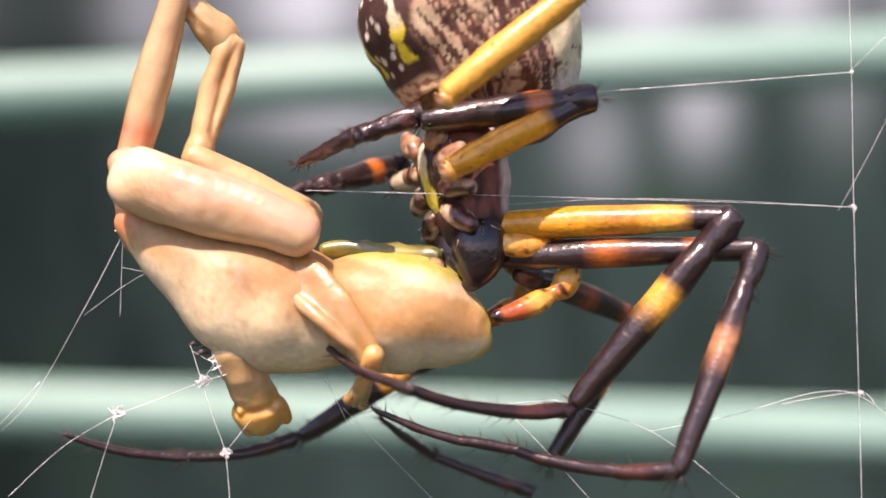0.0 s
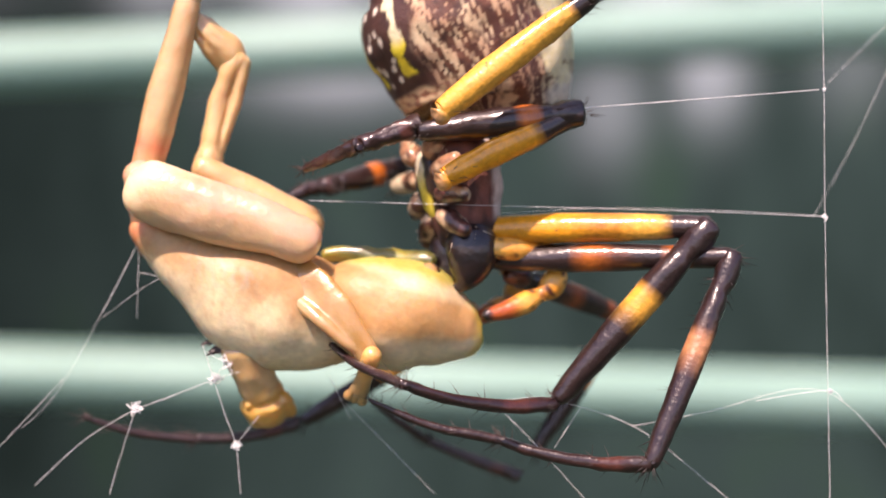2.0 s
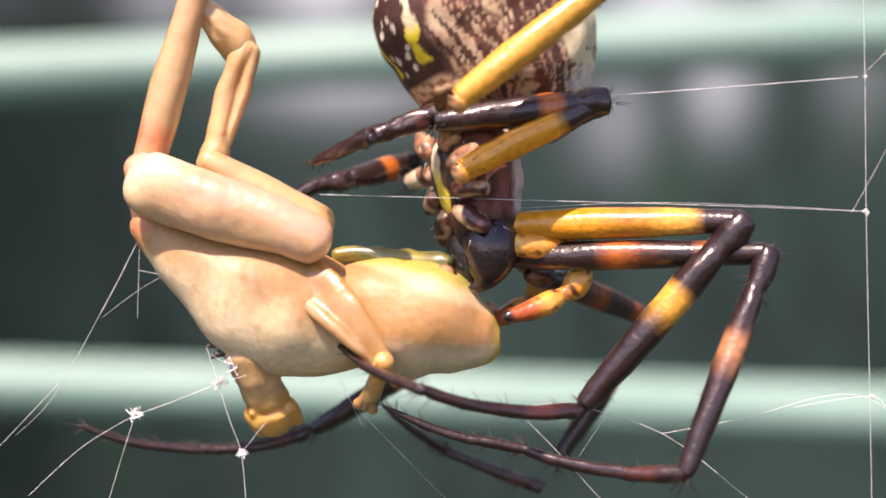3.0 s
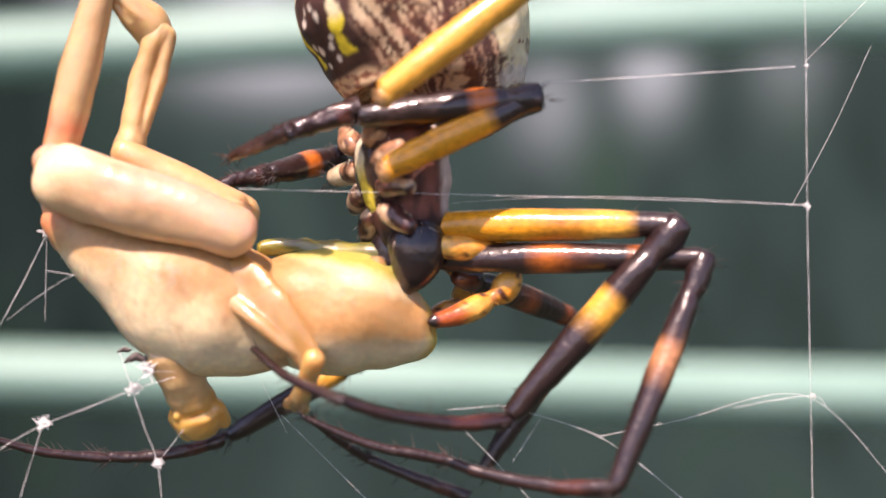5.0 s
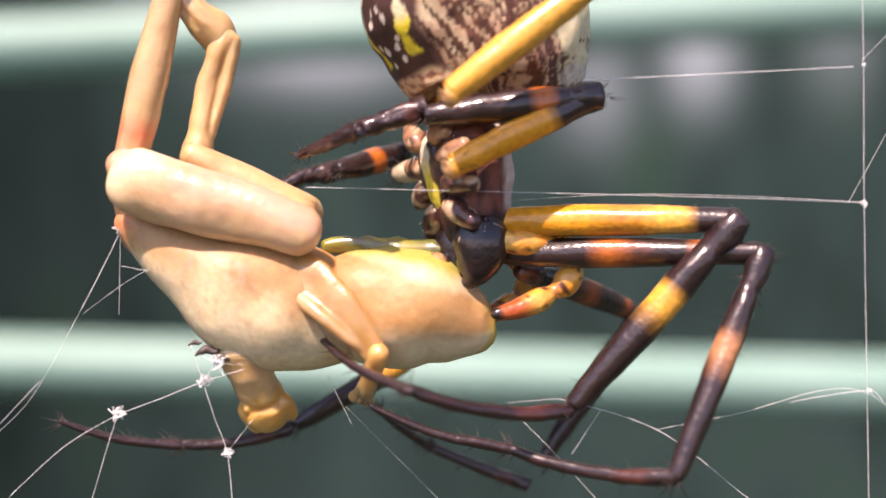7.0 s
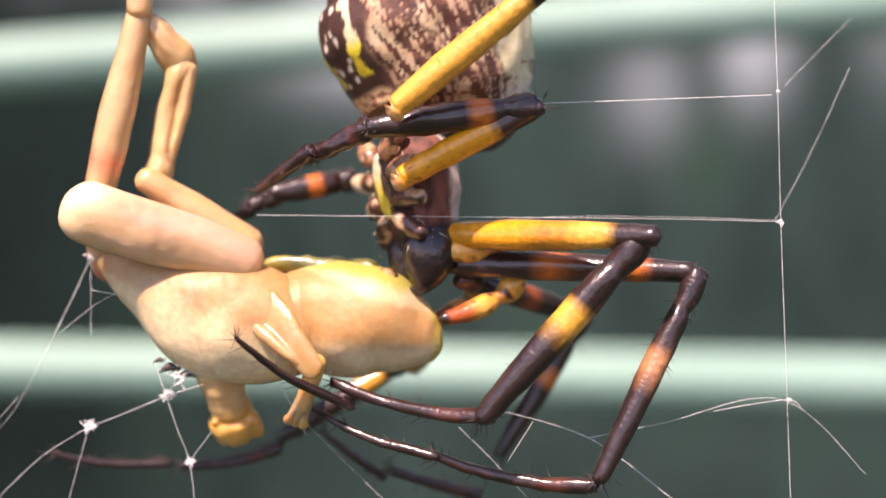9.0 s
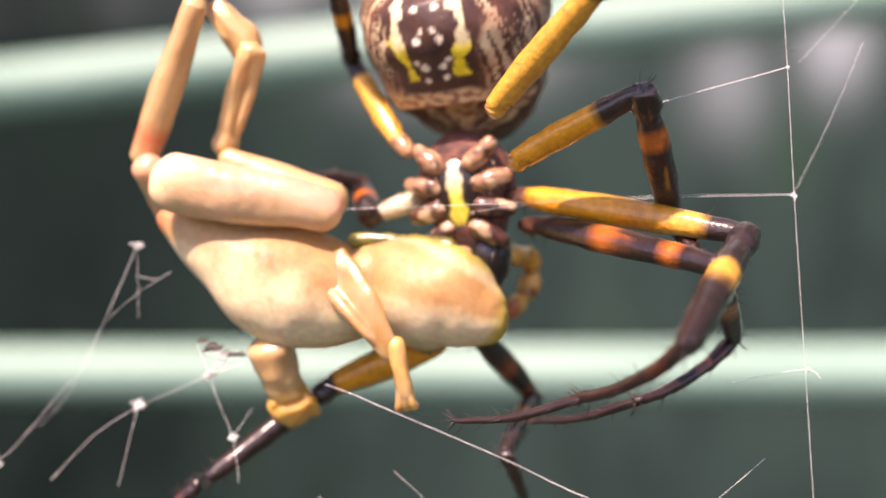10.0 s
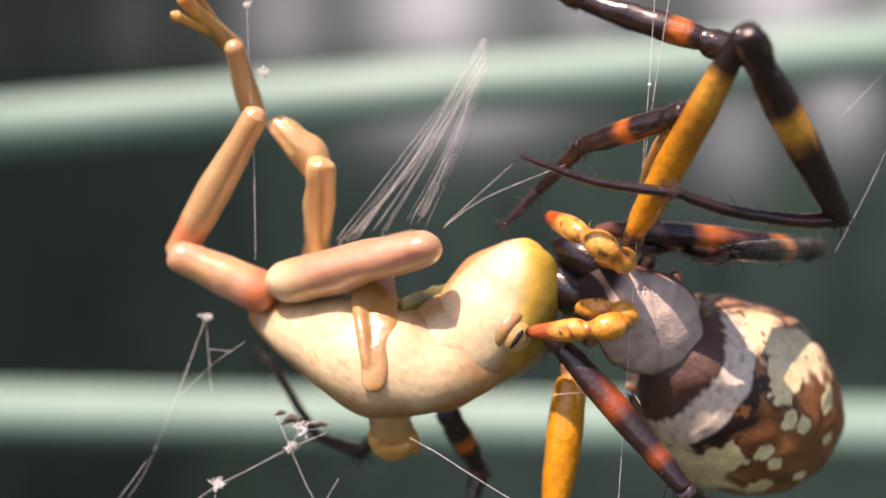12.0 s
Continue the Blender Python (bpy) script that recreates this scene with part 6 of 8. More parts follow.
    walk(limb['e', 'tarsus'], [(0, pose(-0.01990, -0.02145, 0.00685, 155.7, 34.9, -173.1)),
        (7.7, pose(-0.01990, -0.02145, 0.00685, 155.7, 34.9, -173.1)),
        (9.3, pose(-0.02192, -0.02228, 0.00694, 150.1, 35.2, -177.3)),
        (9.5, pose(-0.02237, -0.02131, -0.00178, 127.6, 19.3, 159.4)),
        (9.7, pose(-0.02293, -0.01872, -0.00982, 112.7, 6.4, 151.6)),
        (10, pose(-0.02714, -0.01635, -0.00916, 105.5, 18.7, 151.8)),
        (10.5, pose(-0.02439, -0.01836, -0.00258, 117.2, -2.8, 135.0)),
        (11, pose(-0.02478, -0.01732, 0.00149, 129.3, -34.6, 139.4)),
        (11.1, pose(-0.02245, -0.01483, -0.00046, -46.2, -152.7, -58.6)),
        (11.2, pose(-0.02107, -0.01197, -0.00172, 137.2, -15.8, 102.9)),
        (11.3, pose(-0.02267, -0.00957, -0.00195, 136.6, 3.2, 84.3)),
        (11.4, pose(-0.02654, -0.00787, -0.00259, 123.0, 24.8, 64.4)),
        (11.5, pose(-0.02814, -0.00806, -0.00811, 88.3, 33.0, 36.4)),
        (11.533, pose(-0.02525, -0.00988, -0.00909, 70.1, 49.6, 33.1)),
        (11.567, pose(-0.01971, -0.01499, -0.00938, 17.5, 59.4, 0.6)),
        (11.6, pose(-0.01385, -0.01908, -0.00678, -36.2, 43.5, -35.6)),
        (11.633, pose(-0.00850, -0.02142, -0.00313, -58.4, 11.8, -42.5)),
        (11.667, pose(-0.00364, -0.02262, -0.00075, -64.8, -21.0, -39.0)),
        (11.7, pose(0.00007, -0.02347, -0.00071, -58.0, -45.8, -42.1)),
        (12, pose(0.01535, -0.00315, -0.00450, -61.7, -51.1, 62.2))])
    walk(limb['f', 'femur'], [(0, pose(0.00423, -0.00460, -0.00241, 121.8, -63.2, -121.9)),
        (7.7, pose(0.00423, -0.00460, -0.00241, 121.8, -63.2, -121.9)),
        (9.3, pose(0.00393, -0.00480, -0.00233, 111.4, -48.6, -112.0)),
        (9.5, pose(0.00230, -0.00555, -0.00249, 97.1, -34.8, -100.8)),
        (9.7, pose(0.00184, -0.00568, -0.00358, 97.0, 14.6, -110.2)),
        (10, pose(0.00126, -0.00643, -0.00503, 86.1, 13.2, -111.8)),
        (10.5, pose(-0.00310, -0.00559, -0.00550, 65.7, -48.7, -118.4)),
        (11, pose(-0.00452, -0.00628, -0.00315, 56.2, -54.0, -91.3)),
        (11.1, pose(-0.00411, -0.00728, -0.00385, 50.8, -42.3, -87.5)),
        (11.2, pose(-0.00423, -0.00844, -0.00395, 44.9, -33.3, -87.5)),
        (11.3, pose(-0.00715, -0.01029, -0.00243, 38.6, -30.1, -92.1)),
        (11.4, pose(-0.01229, -0.01115, 0.00098, 38.4, -31.1, -101.2)),
        (11.5, pose(-0.01612, -0.01020, 0.00226, 51.2, -29.5, -112.1)),
        (11.533, pose(-0.01472, -0.01009, 0.00178, 66.6, -41.6, -113.0)),
        (11.567, pose(-0.01163, -0.01075, 0.00189, -79.4, -122.0, 55.6)),
        (11.6, pose(-0.00843, -0.01039, 0.00299, -16.0, -114.0, 14.3)),
        (11.633, pose(-0.00601, -0.00934, 0.00373, 37.9, -128.4, -17.4)),
        (11.667, pose(-0.00412, -0.00886, 0.00342, 59.3, -149.4, -17.0)),
        (11.7, pose(-0.00244, -0.00913, 0.00269, -112.8, -14.8, 171.0)),
        (12, pose(0.00740, -0.00591, -0.00162, -106.0, -3.7, -77.5))])
    walk(limb['f', 'tibia'], [(0, pose(0.00154, -0.00892, 0.00768, 95.4, 60.4, 101.4)),
        (7.7, pose(0.00154, -0.00892, 0.00768, 95.4, 60.4, 101.4)),
        (9.3, pose(0.00110, -0.01178, 0.00622, 94.5, 61.1, 99.5)),
        (9.5, pose(0.00050, -0.01497, 0.00418, 173.2, 74.5, -168.4)),
        (9.7, pose(-0.00193, -0.01594, -0.00643, 98.0, -18.3, 97.7)),
        (10, pose(-0.00283, -0.01665, -0.00761, 74.4, -31.7, -1.2)),
        (10.5, pose(-0.00665, -0.01216, 0.00298, 68.9, 29.5, -142.6)),
        (11, pose(-0.00467, -0.01293, 0.00598, 87.5, 18.5, -143.4)),
        (11.1, pose(-0.00389, -0.01433, 0.00308, 89.9, -9.5, -131.8)),
        (11.2, pose(-0.00402, -0.01594, 0.00123, 85.5, -40.5, -120.8)),
        (11.3, pose(-0.00765, -0.01823, 0.00202, 51.6, -73.0, -86.4)),
        (11.4, pose(-0.01416, -0.01959, 0.00580, -58.5, -61.9, 20.0)),
        (11.5, pose(-0.01983, -0.01931, 0.00783, -81.4, -34.0, 34.5)),
        (11.533, pose(-0.01802, -0.01774, 0.00916, -116.6, -35.8, 64.8)),
        (11.567, pose(-0.01499, -0.01555, 0.01125, -149.2, -15.5, 100.5)),
        (11.6, pose(-0.01286, -0.01148, 0.01306, 20.5, 164.4, -52.1)),
        (11.633, pose(-0.01268, -0.00726, 0.01241, 32.3, 136.7, -15.1)),
        (11.667, pose(-0.01348, -0.00603, 0.00914, 66.6, 127.8, 41.9)),
        (11.7, pose(-0.01350, -0.00738, 0.00564, -92.4, 44.4, -95.9)),
        (12, pose(0.01064, -0.02056, -0.00065, -81.4, 28.1, 16.4))])
    walk(limb['f', 'metatarsus'], [(0, pose(-0.00026, -0.00260, -0.00276, 62.1, 72.6, 62.4)),
        (7.7, pose(-0.00026, -0.00260, -0.00276, 62.1, 72.6, 62.4)),
        (9.3, pose(0.00008, -0.00567, -0.00502, 77.6, 35.3, 79.9)),
        (9.5, pose(-0.00269, -0.01562, -0.00758, 90.1, 44.3, 90.1)),
        (9.7, pose(-0.00348, -0.00446, -0.00259, 90.8, 29.9, 85.0)),
        (10, pose(0.00754, -0.01686, -0.00119, 65.1, 54.5, -41.6)),
        (10.5, pose(-0.01508, -0.01860, -0.00304, 74.2, -10.2, -134.7)),
        (11, pose(-0.01395, -0.01983, 0.00211, 91.1, -19.6, -147.3)),
        (11.1, pose(-0.01013, -0.01996, 0.00277, -79.4, -161.3, 24.0)),
        (11.2, pose(-0.00704, -0.01961, 0.00427, -67.3, -161.5, 13.3)),
        (11.3, pose(-0.00684, -0.01912, 0.00753, -49.3, -162.4, -0.5)),
        (11.4, pose(-0.00913, -0.01732, 0.01216, -27.9, -170.5, -11.8)),
        (11.5, pose(-0.01149, -0.01359, 0.01466, 171.2, 9.8, 167.5)),
        (11.533, pose(-0.01351, -0.00929, 0.01478, 1.6, 152.6, -9.6)),
        (11.567, pose(-0.01568, -0.00530, 0.01276, 26.1, 132.3, 15.3)),
        (11.6, pose(-0.01758, -0.00353, 0.00891, 67.0, 128.7, 62.4)),
        (11.633, pose(-0.01866, -0.00535, 0.00414, -86.3, 36.7, -79.3)),
        (11.667, pose(-0.01750, -0.01063, -0.00013, -76.2, 20.5, -53.0)),
        (11.7, pose(-0.01439, -0.01606, -0.00289, -71.1, 12.0, -32.7)),
        (12, pose(0.02097, -0.01752, -0.00639, -83.1, 7.3, 10.7))])
    walk(limb['f', 'tarsus'], [(0, pose(0.00067, -0.00273, -0.00824, 73.4, 18.8, 87.3)),
        (7.7, pose(0.00067, -0.00273, -0.00824, 73.4, 18.8, 87.3)),
        (9.3, pose(0.00080, -0.00166, -0.00791, 70.4, 25.6, 72.8)),
        (9.5, pose(-0.00269, -0.01203, -0.01108, 92.2, 13.9, 93.0)),
        (9.7, pose(-0.00310, -0.00013, -0.00509, 94.1, -8.1, 91.6)),
        (10, pose(0.00971, -0.01879, -0.00526, 52.4, -67.2, -21.9)),
        (10.5, pose(-0.01947, -0.02303, -0.00192, 50.5, -50.3, -85.2)),
        (11, pose(-0.01836, -0.02266, 0.00398, 134.5, -60.4, 146.4)),
        (11.1, pose(-0.01454, -0.02213, 0.00440, -41.3, -139.7, -30.8)),
        (11.2, pose(-0.01151, -0.02094, 0.00578, -33.6, -159.1, -28.9)),
        (11.3, pose(-0.01140, -0.01933, 0.00895, -19.4, -177.6, -25.4)),
        (11.4, pose(-0.01381, -0.01650, 0.01296, 0.9, 165.4, -13.1)),
        (11.5, pose(-0.01630, -0.01252, 0.01381, -150.7, 28.4, -166.6)),
        (11.533, pose(-0.01781, -0.00837, 0.01196, 42.2, 139.7, 21.4)),
        (11.567, pose(-0.01871, -0.00613, 0.00792, 72.0, 132.5, 53.9)),
        (11.6, pose(-0.01849, -0.00681, 0.00331, -82.8, 38.9, -91.7)),
        (11.633, pose(-0.01664, -0.01071, -0.00071, -73.3, 23.0, -67.3)),
        (11.667, pose(-0.01218, -0.01652, -0.00336, -71.5, 9.9, -47.2)),
        (11.7, pose(-0.00640, -0.02119, -0.00491, -70.6, 5.7, -31.3)),
        (12, pose(0.02718, -0.01635, -0.00720, -82.1, 45.4, 11.0))])
    walk(limb['g', 'femur'], [(0, pose(0.00307, 0.00319, -0.00004, 85.9, 15.5, 91.8)),
        (7.7, pose(0.00307, 0.00319, -0.00004, 85.9, 15.5, 91.8)),
        (9.3, pose(0.00407, 0.00330, 0.00004, 105.1, 10.5, 107.4)),
        (9.5, pose(0.00482, 0.00265, 0.00102, 89.9, 11.4, 89.8)),
        (9.7, pose(0.00349, 0.00333, 0.00105, 92.3, 11.3, 88.4)),
        (10, pose(0.00430, 0.00418, 0.00052, 95.3, 23.5, 75.2)),
        (10.5, pose(0.00434, 0.00362, 0.00041, 124.6, -27.8, 71.7)),
        (11, pose(0.00386, 0.00301, 0.00122, 110.2, 37.4, 68.1)),
        (11.1, pose(0.00577, 0.00315, -0.00086, 101.6, 46.2, 52.8)),
        (11.2, pose(0.00750, 0.00264, -0.00346, 84.1, 55.3, 28.1)),
        (11.3, pose(0.00667, 0.00004, -0.00617, 46.4, 57.8, -16.2)),
        (11.4, pose(0.00339, -0.00339, -0.00690, 16.6, 40.7, -50.1)),
        (11.5, pose(0.00210, -0.00534, -0.00640, 11.6, 11.5, -58.5)),
        (11.533, pose(0.00350, -0.00489, -0.00528, 11.4, 2.7, -50.8)),
        (11.567, pose(0.00584, -0.00344, -0.00354, 4.7, -14.2, -34.8)),
        (11.6, pose(0.00724, -0.00099, -0.00287, -13.5, -27.1, -12.2)),
        (11.633, pose(0.00776, 0.00099, -0.00357, -39.9, -31.6, 14.9)),
        (11.667, pose(0.00828, 0.00195, -0.00438, -63.1, -30.2, 37.9)),
        (11.7, pose(0.00900, 0.00242, -0.00441, -75.5, -29.1, 50.3)),
        (12, pose(0.00744, 0.00762, -0.00490, -72.6, -7.1, 67.1))])
    walk(limb['g', 'tibia'], [(0, pose(0.00116, 0.00871, 0.00114, -67.3, 76.8, -59.8)),
        (7.7, pose(0.00116, 0.00871, 0.00114, -67.3, 76.8, -59.8)),
        (9.3, pose(0.00301, 0.00668, -0.00061, 91.2, 53.6, 95.5)),
        (9.5, pose(0.00482, 0.00618, 0.00030, 98.2, 10.5, 100.9)),
        (9.7, pose(0.00359, 0.00686, 0.00035, 97.8, -13.4, 98.3)),
        (10, pose(0.00531, 0.00803, -0.00121, 120.9, -60.8, 123.8)),
        (10.5, pose(0.00534, 0.00664, 0.00209, 149.3, 75.7, 94.5)),
        (11, pose(0.00543, 0.00690, -0.00199, 156.6, 74.3, 119.1)),
        (11.1, pose(0.00786, 0.00576, -0.00448, -24.9, 116.4, -58.3)),
        (11.2, pose(0.01004, 0.00365, -0.00754, -21.5, 125.8, -54.7)),
        (11.3, pose(0.00940, -0.00118, -0.01049, -13.4, 131.8, -52.2)),
        (11.4, pose(0.00624, -0.00710, -0.01047, -7.6, 132.5, -53.5)),
        (11.5, pose(0.00554, -0.01096, -0.00775, 165.4, 53.2, 119.1)),
        (11.533, pose(0.00788, -0.01029, -0.00579, -29.0, 116.0, -69.3)),
        (11.567, pose(0.01170, -0.00757, -0.00205, 107.1, 80.6, 82.0)),
        (11.6, pose(0.01408, -0.00264, 0.00035, -17.4, 77.3, -24.1)),
        (11.633, pose(0.01471, 0.00254, 0.00055, -48.7, 60.8, -35.8)),
        (11.667, pose(0.01442, 0.00646, -0.00002, -61.2, 47.0, -29.1)),
        (11.7, pose(0.01423, 0.00873, 0.00016, -65.0, 41.0, -19.4)),
        (12, pose(0.01093, 0.01590, -0.00378, -84.7, 16.7, 152.4))])
    walk(limb['g', 'metatarsus'], [(0, pose(0.00167, 0.00952, -0.00466, 86.5, 49.8, 97.5)),
        (7.7, pose(0.00167, 0.00952, -0.00466, 86.5, 49.8, 97.5)),
        (9.3, pose(0.00261, 0.01081, -0.00625, 40.9, 75.1, 38.2)),
        (9.5, pose(0.00352, 0.01294, -0.00097, 103.4, 50.5, 110.4)),
        (9.7, pose(0.00260, 0.01359, 0.00196, 96.3, 36.0, 98.2)),
        (10, pose(0.00341, 0.01087, 0.00490, 111.4, 51.2, 134.9)),
        (10.5, pose(0.00521, 0.00837, -0.00469, 76.1, -23.6, -1.4)),
        (11, pose(0.00451, 0.00856, -0.00872, 102.7, 44.8, 54.9)),
        (11.1, pose(0.00588, 0.00852, -0.01039, 118.9, 34.8, 70.5)),
        (11.2, pose(0.00708, 0.00744, -0.01282, 131.8, 25.4, 78.4)),
        (11.3, pose(0.00575, 0.00354, -0.01566, 142.8, 20.2, 78.9)),
        (11.4, pose(0.00245, -0.00171, -0.01656, 148.2, 17.7, 74.4)),
        (11.5, pose(0.00255, -0.00558, -0.01598, 142.7, 12.9, 70.4)),
        (11.533, pose(0.00625, -0.00665, -0.01445, 137.1, 24.8, 86.9)),
        (11.567, pose(0.01178, -0.00660, -0.01084, -43.9, 130.9, -69.5)),
        (11.6, pose(0.01577, -0.00389, -0.00760, 3.7, 109.4, -5.1)),
        (11.633, pose(0.01790, -0.00002, -0.00597, 69.3, 128.5, 71.1)),
        (11.667, pose(0.01888, 0.00389, -0.00518, -94.8, 22.5, -87.6)),
        (11.7, pose(0.01922, 0.00697, -0.00442, -86.2, 1.7, -80.8)),
        (12, pose(0.00499, 0.01901, -0.00579, -74.2, -22.0, 104.9))])
    walk(limb['g', 'tarsus'], [(0, pose(0.00146, 0.01115, -0.00666, 21.6, 76.6, 20.5)),
        (7.7, pose(0.00146, 0.01115, -0.00666, 21.6, 76.6, 20.5)),
        (9.3, pose(0.00314, 0.01122, -0.00876, 79.5, 13.5, 84.5)),
        (9.5, pose(0.00290, 0.01461, -0.00314, 170.4, 79.6, -177.7)),
        (9.7, pose(0.00228, 0.01584, 0.00031, 71.5, 77.5, 56.4)),
        (10, pose(0.00226, 0.01203, 0.00288, 112.5, 62.3, 118.2)),
        (10.5, pose(0.00759, 0.00831, -0.00365, 75.9, -21.9, -2.4)),
        (11, pose(0.00582, 0.01043, -0.01099, 119.2, 39.2, 84.7)),
        (11.1, pose(0.00682, 0.01036, -0.01205, 127.9, 29.9, 92.8)),
        (11.2, pose(0.00777, 0.00923, -0.01395, 136.8, 22.5, 96.5)),
        (11.3, pose(0.00637, 0.00534, -0.01645, 146.7, 19.8, 95.0)),
        (11.4, pose(0.00317, 0.00028, -0.01719, 152.2, 21.4, 89.7)),
        (11.5, pose(0.00340, -0.00319, -0.01656, 145.7, 23.4, 83.4)),
        (11.533, pose(0.00644, -0.00454, -0.01536, -35.9, 142.8, -75.8)),
        (11.567, pose(0.01133, -0.00523, -0.01238, -17.9, 119.6, -34.9)),
        (11.6, pose(0.01504, -0.00379, -0.00951, 48.0, 123.6, 46.9)),
        (11.633, pose(0.01739, -0.00128, -0.00759, -108.3, 22.9, -99.5)),
        (11.667, pose(0.01889, 0.00173, -0.00600, -98.3, -10.5, -86.9)),
        (11.7, pose(0.01963, 0.00440, -0.00450, -87.7, -34.3, -86.7)),
        (12, pose(0.00416, 0.02208, -0.00451, -72.3, -19.1, 88.9))])
    walk(limb['h', 'femur'], [(0, pose(-0.00191, 0.00439, 0.00313, 140.0, 3.5, -123.5)),
        (7.7, pose(-0.00191, 0.00439, 0.00313, 140.0, 3.5, -123.5)),
        (9.3, pose(-0.00233, 0.00419, 0.00338, 135.1, -6.3, -134.9)),
        (9.5, pose(-0.00189, 0.00355, 0.00420, 127.5, 16.0, -135.2)),
        (9.7, pose(-0.00131, 0.00360, 0.00449, 120.0, 38.5, -146.1)),
        (10, pose(-0.00095, 0.00556, 0.00103, 107.0, -31.3, 144.1)),
        (10.5, pose(0.00071, 0.00500, -0.00119, 117.8, -22.3, 130.9)),
        (11, pose(0.00012, 0.00601, -0.00278, 126.6, -1.5, 144.4)),
        (11.1, pose(0.00213, 0.00557, -0.00327, -42.8, 169.3, -38.9)),
        (11.2, pose(0.00418, 0.00475, -0.00427, -28.8, 155.9, -39.7)),
        (11.3, pose(0.00404, 0.00235, -0.00556, -5.5, 140.9, -33.2)),
        (11.4, pose(0.00172, -0.00035, -0.00542, 32.2, 128.0, -9.6)),
        (11.5, pose(0.00100, -0.00121, -0.00468, -93.5, 55.4, -144.8)),
        (11.533, pose(0.00190, -0.00110, -0.00460, -74.1, 54.4, -121.4)),
        (11.567, pose(0.00361, -0.00055, -0.00435, -52.4, 40.7, -89.5)),
        (11.6, pose(0.00488, 0.00044, -0.00471, -48.4, 19.1, -70.1)),
        (11.633, pose(0.00581, 0.00093, -0.00570, -53.0, -3.9, -54.6)),
        (11.667, pose(0.00704, 0.00097, -0.00629, -59.4, -22.8, -39.4)),
        (11.7, pose(0.00831, 0.00128, -0.00597, -63.2, -33.2, -28.7)),
        (12, pose(0.00727, 0.00674, -0.00596, -72.5, -31.1, 36.0))])
    walk(limb['h', 'tibia'], [(0, pose(-0.00709, -0.00344, 0.00256, 152.5, -11.7, 165.6)),
        (7.7, pose(-0.00709, -0.00344, 0.00256, 152.5, -11.7, 165.6)),
        (9.3, pose(-0.00892, -0.00243, 0.00441, 146.8, -9.7, 167.4)),
        (9.5, pose(-0.00830, -0.00282, 0.00161, 132.9, -17.3, 159.8)),
        (9.7, pose(-0.00742, -0.00050, -0.00137, 117.6, -27.5, 151.0)),
        (10, pose(-0.00745, 0.01027, 0.00592, 105.1, 44.0, -162.0)),
        (10.5, pose(-0.00499, 0.01157, 0.00238, 102.1, -42.9, 171.7)),
        (11, pose(-0.00812, 0.01191, -0.00251, 118.2, -33.2, 165.4)),
        (11.1, pose(-0.00518, 0.01075, -0.00465, -53.1, -153.9, -39.4)),
        (11.2, pose(-0.00225, 0.00914, -0.00737, 133.8, -13.3, 116.3)),
        (11.3, pose(-0.00181, 0.00539, -0.01046, 135.6, 8.5, 93.3)),
        (11.4, pose(-0.00381, 0.00022, -0.01194, 120.8, 34.2, 67.7)),
        (11.5, pose(-0.00336, -0.00428, -0.01242, 75.9, 40.8, 25.8)),
        (11.533, pose(-0.00097, -0.00576, -0.01219, 56.1, 38.7, 19.0)),
        (11.567, pose(0.00362, -0.00764, -0.01042, 26.5, 33.1, 14.9)),
        (11.6, pose(0.00783, -0.00787, -0.00773, -3.7, 28.5, 14.5)),
        (11.633, pose(0.01115, -0.00670, -0.00505, -33.1, 23.9, 16.7)),
        (11.667, pose(0.01368, -0.00453, -0.00264, -56.5, 17.5, 23.0)),
        (11.7, pose(0.01521, -0.00250, -0.00082, -69.2, 10.9, 31.0)),
        (12, pose(0.01378, 0.01147, -0.00110, -72.0, 14.0, 84.8))])
    walk(limb['h', 'metatarsus'], [(0, pose(-0.01799, -0.00064, 0.00490, 150.8, -5.9, 173.4)),
        (7.7, pose(-0.01799, -0.00064, 0.00490, 150.8, -5.9, 173.4)),
        (9.3, pose(-0.01998, 0.00004, 0.00636, 145.7, -3.8, 175.1)),
        (9.5, pose(-0.01860, 0.00098, 0.00503, 128.7, -6.5, 152.1)),
        (9.7, pose(-0.01634, 0.00445, 0.00394, 114.3, -10.8, 154.4)),
        (10, pose(-0.01532, 0.00772, -0.00207, 104.2, -25.5, 167.4)),
        (10.5, pose(-0.01332, 0.01278, 0.01021, 85.6, 14.1, -159.1)),
        (11, pose(-0.01743, 0.01434, 0.00379, 117.3, -38.7, 167.6)),
        (11.1, pose(-0.01117, 0.01485, 0.00048, -57.0, -149.9, -13.8)),
        (11.2, pose(-0.00480, 0.01509, -0.00411, -48.6, -157.8, -16.9)),
        (11.3, pose(-0.00079, 0.01256, -0.01056, -35.1, -166.0, -21.7)),
        (11.4, pose(0.00042, 0.00662, -0.01644, -19.3, -177.7, -22.7)),
        (11.5, pose(0.00448, -0.00049, -0.01993, 176.0, 15.8, 165.4)),
        (11.533, pose(0.00749, -0.00285, -0.01934, 6.6, 154.3, -2.5)),
        (11.567, pose(0.01288, -0.00517, -0.01664, 31.5, 146.8, 26.2)),
        (11.6, pose(0.01754, -0.00535, -0.01316, -121.8, 24.3, -122.8)),
        (11.633, pose(0.02116, -0.00369, -0.00966, -104.0, 4.7, -101.2)),
        (11.667, pose(0.02373, -0.00025, -0.00607, -92.1, -14.4, -87.0)),
        (11.7, pose(0.02489, 0.00331, -0.00299, -83.9, -25.4, -79.2)),
        (12, pose(0.01479, 0.02259, -0.00389, -67.1, 58.5, 48.6))])
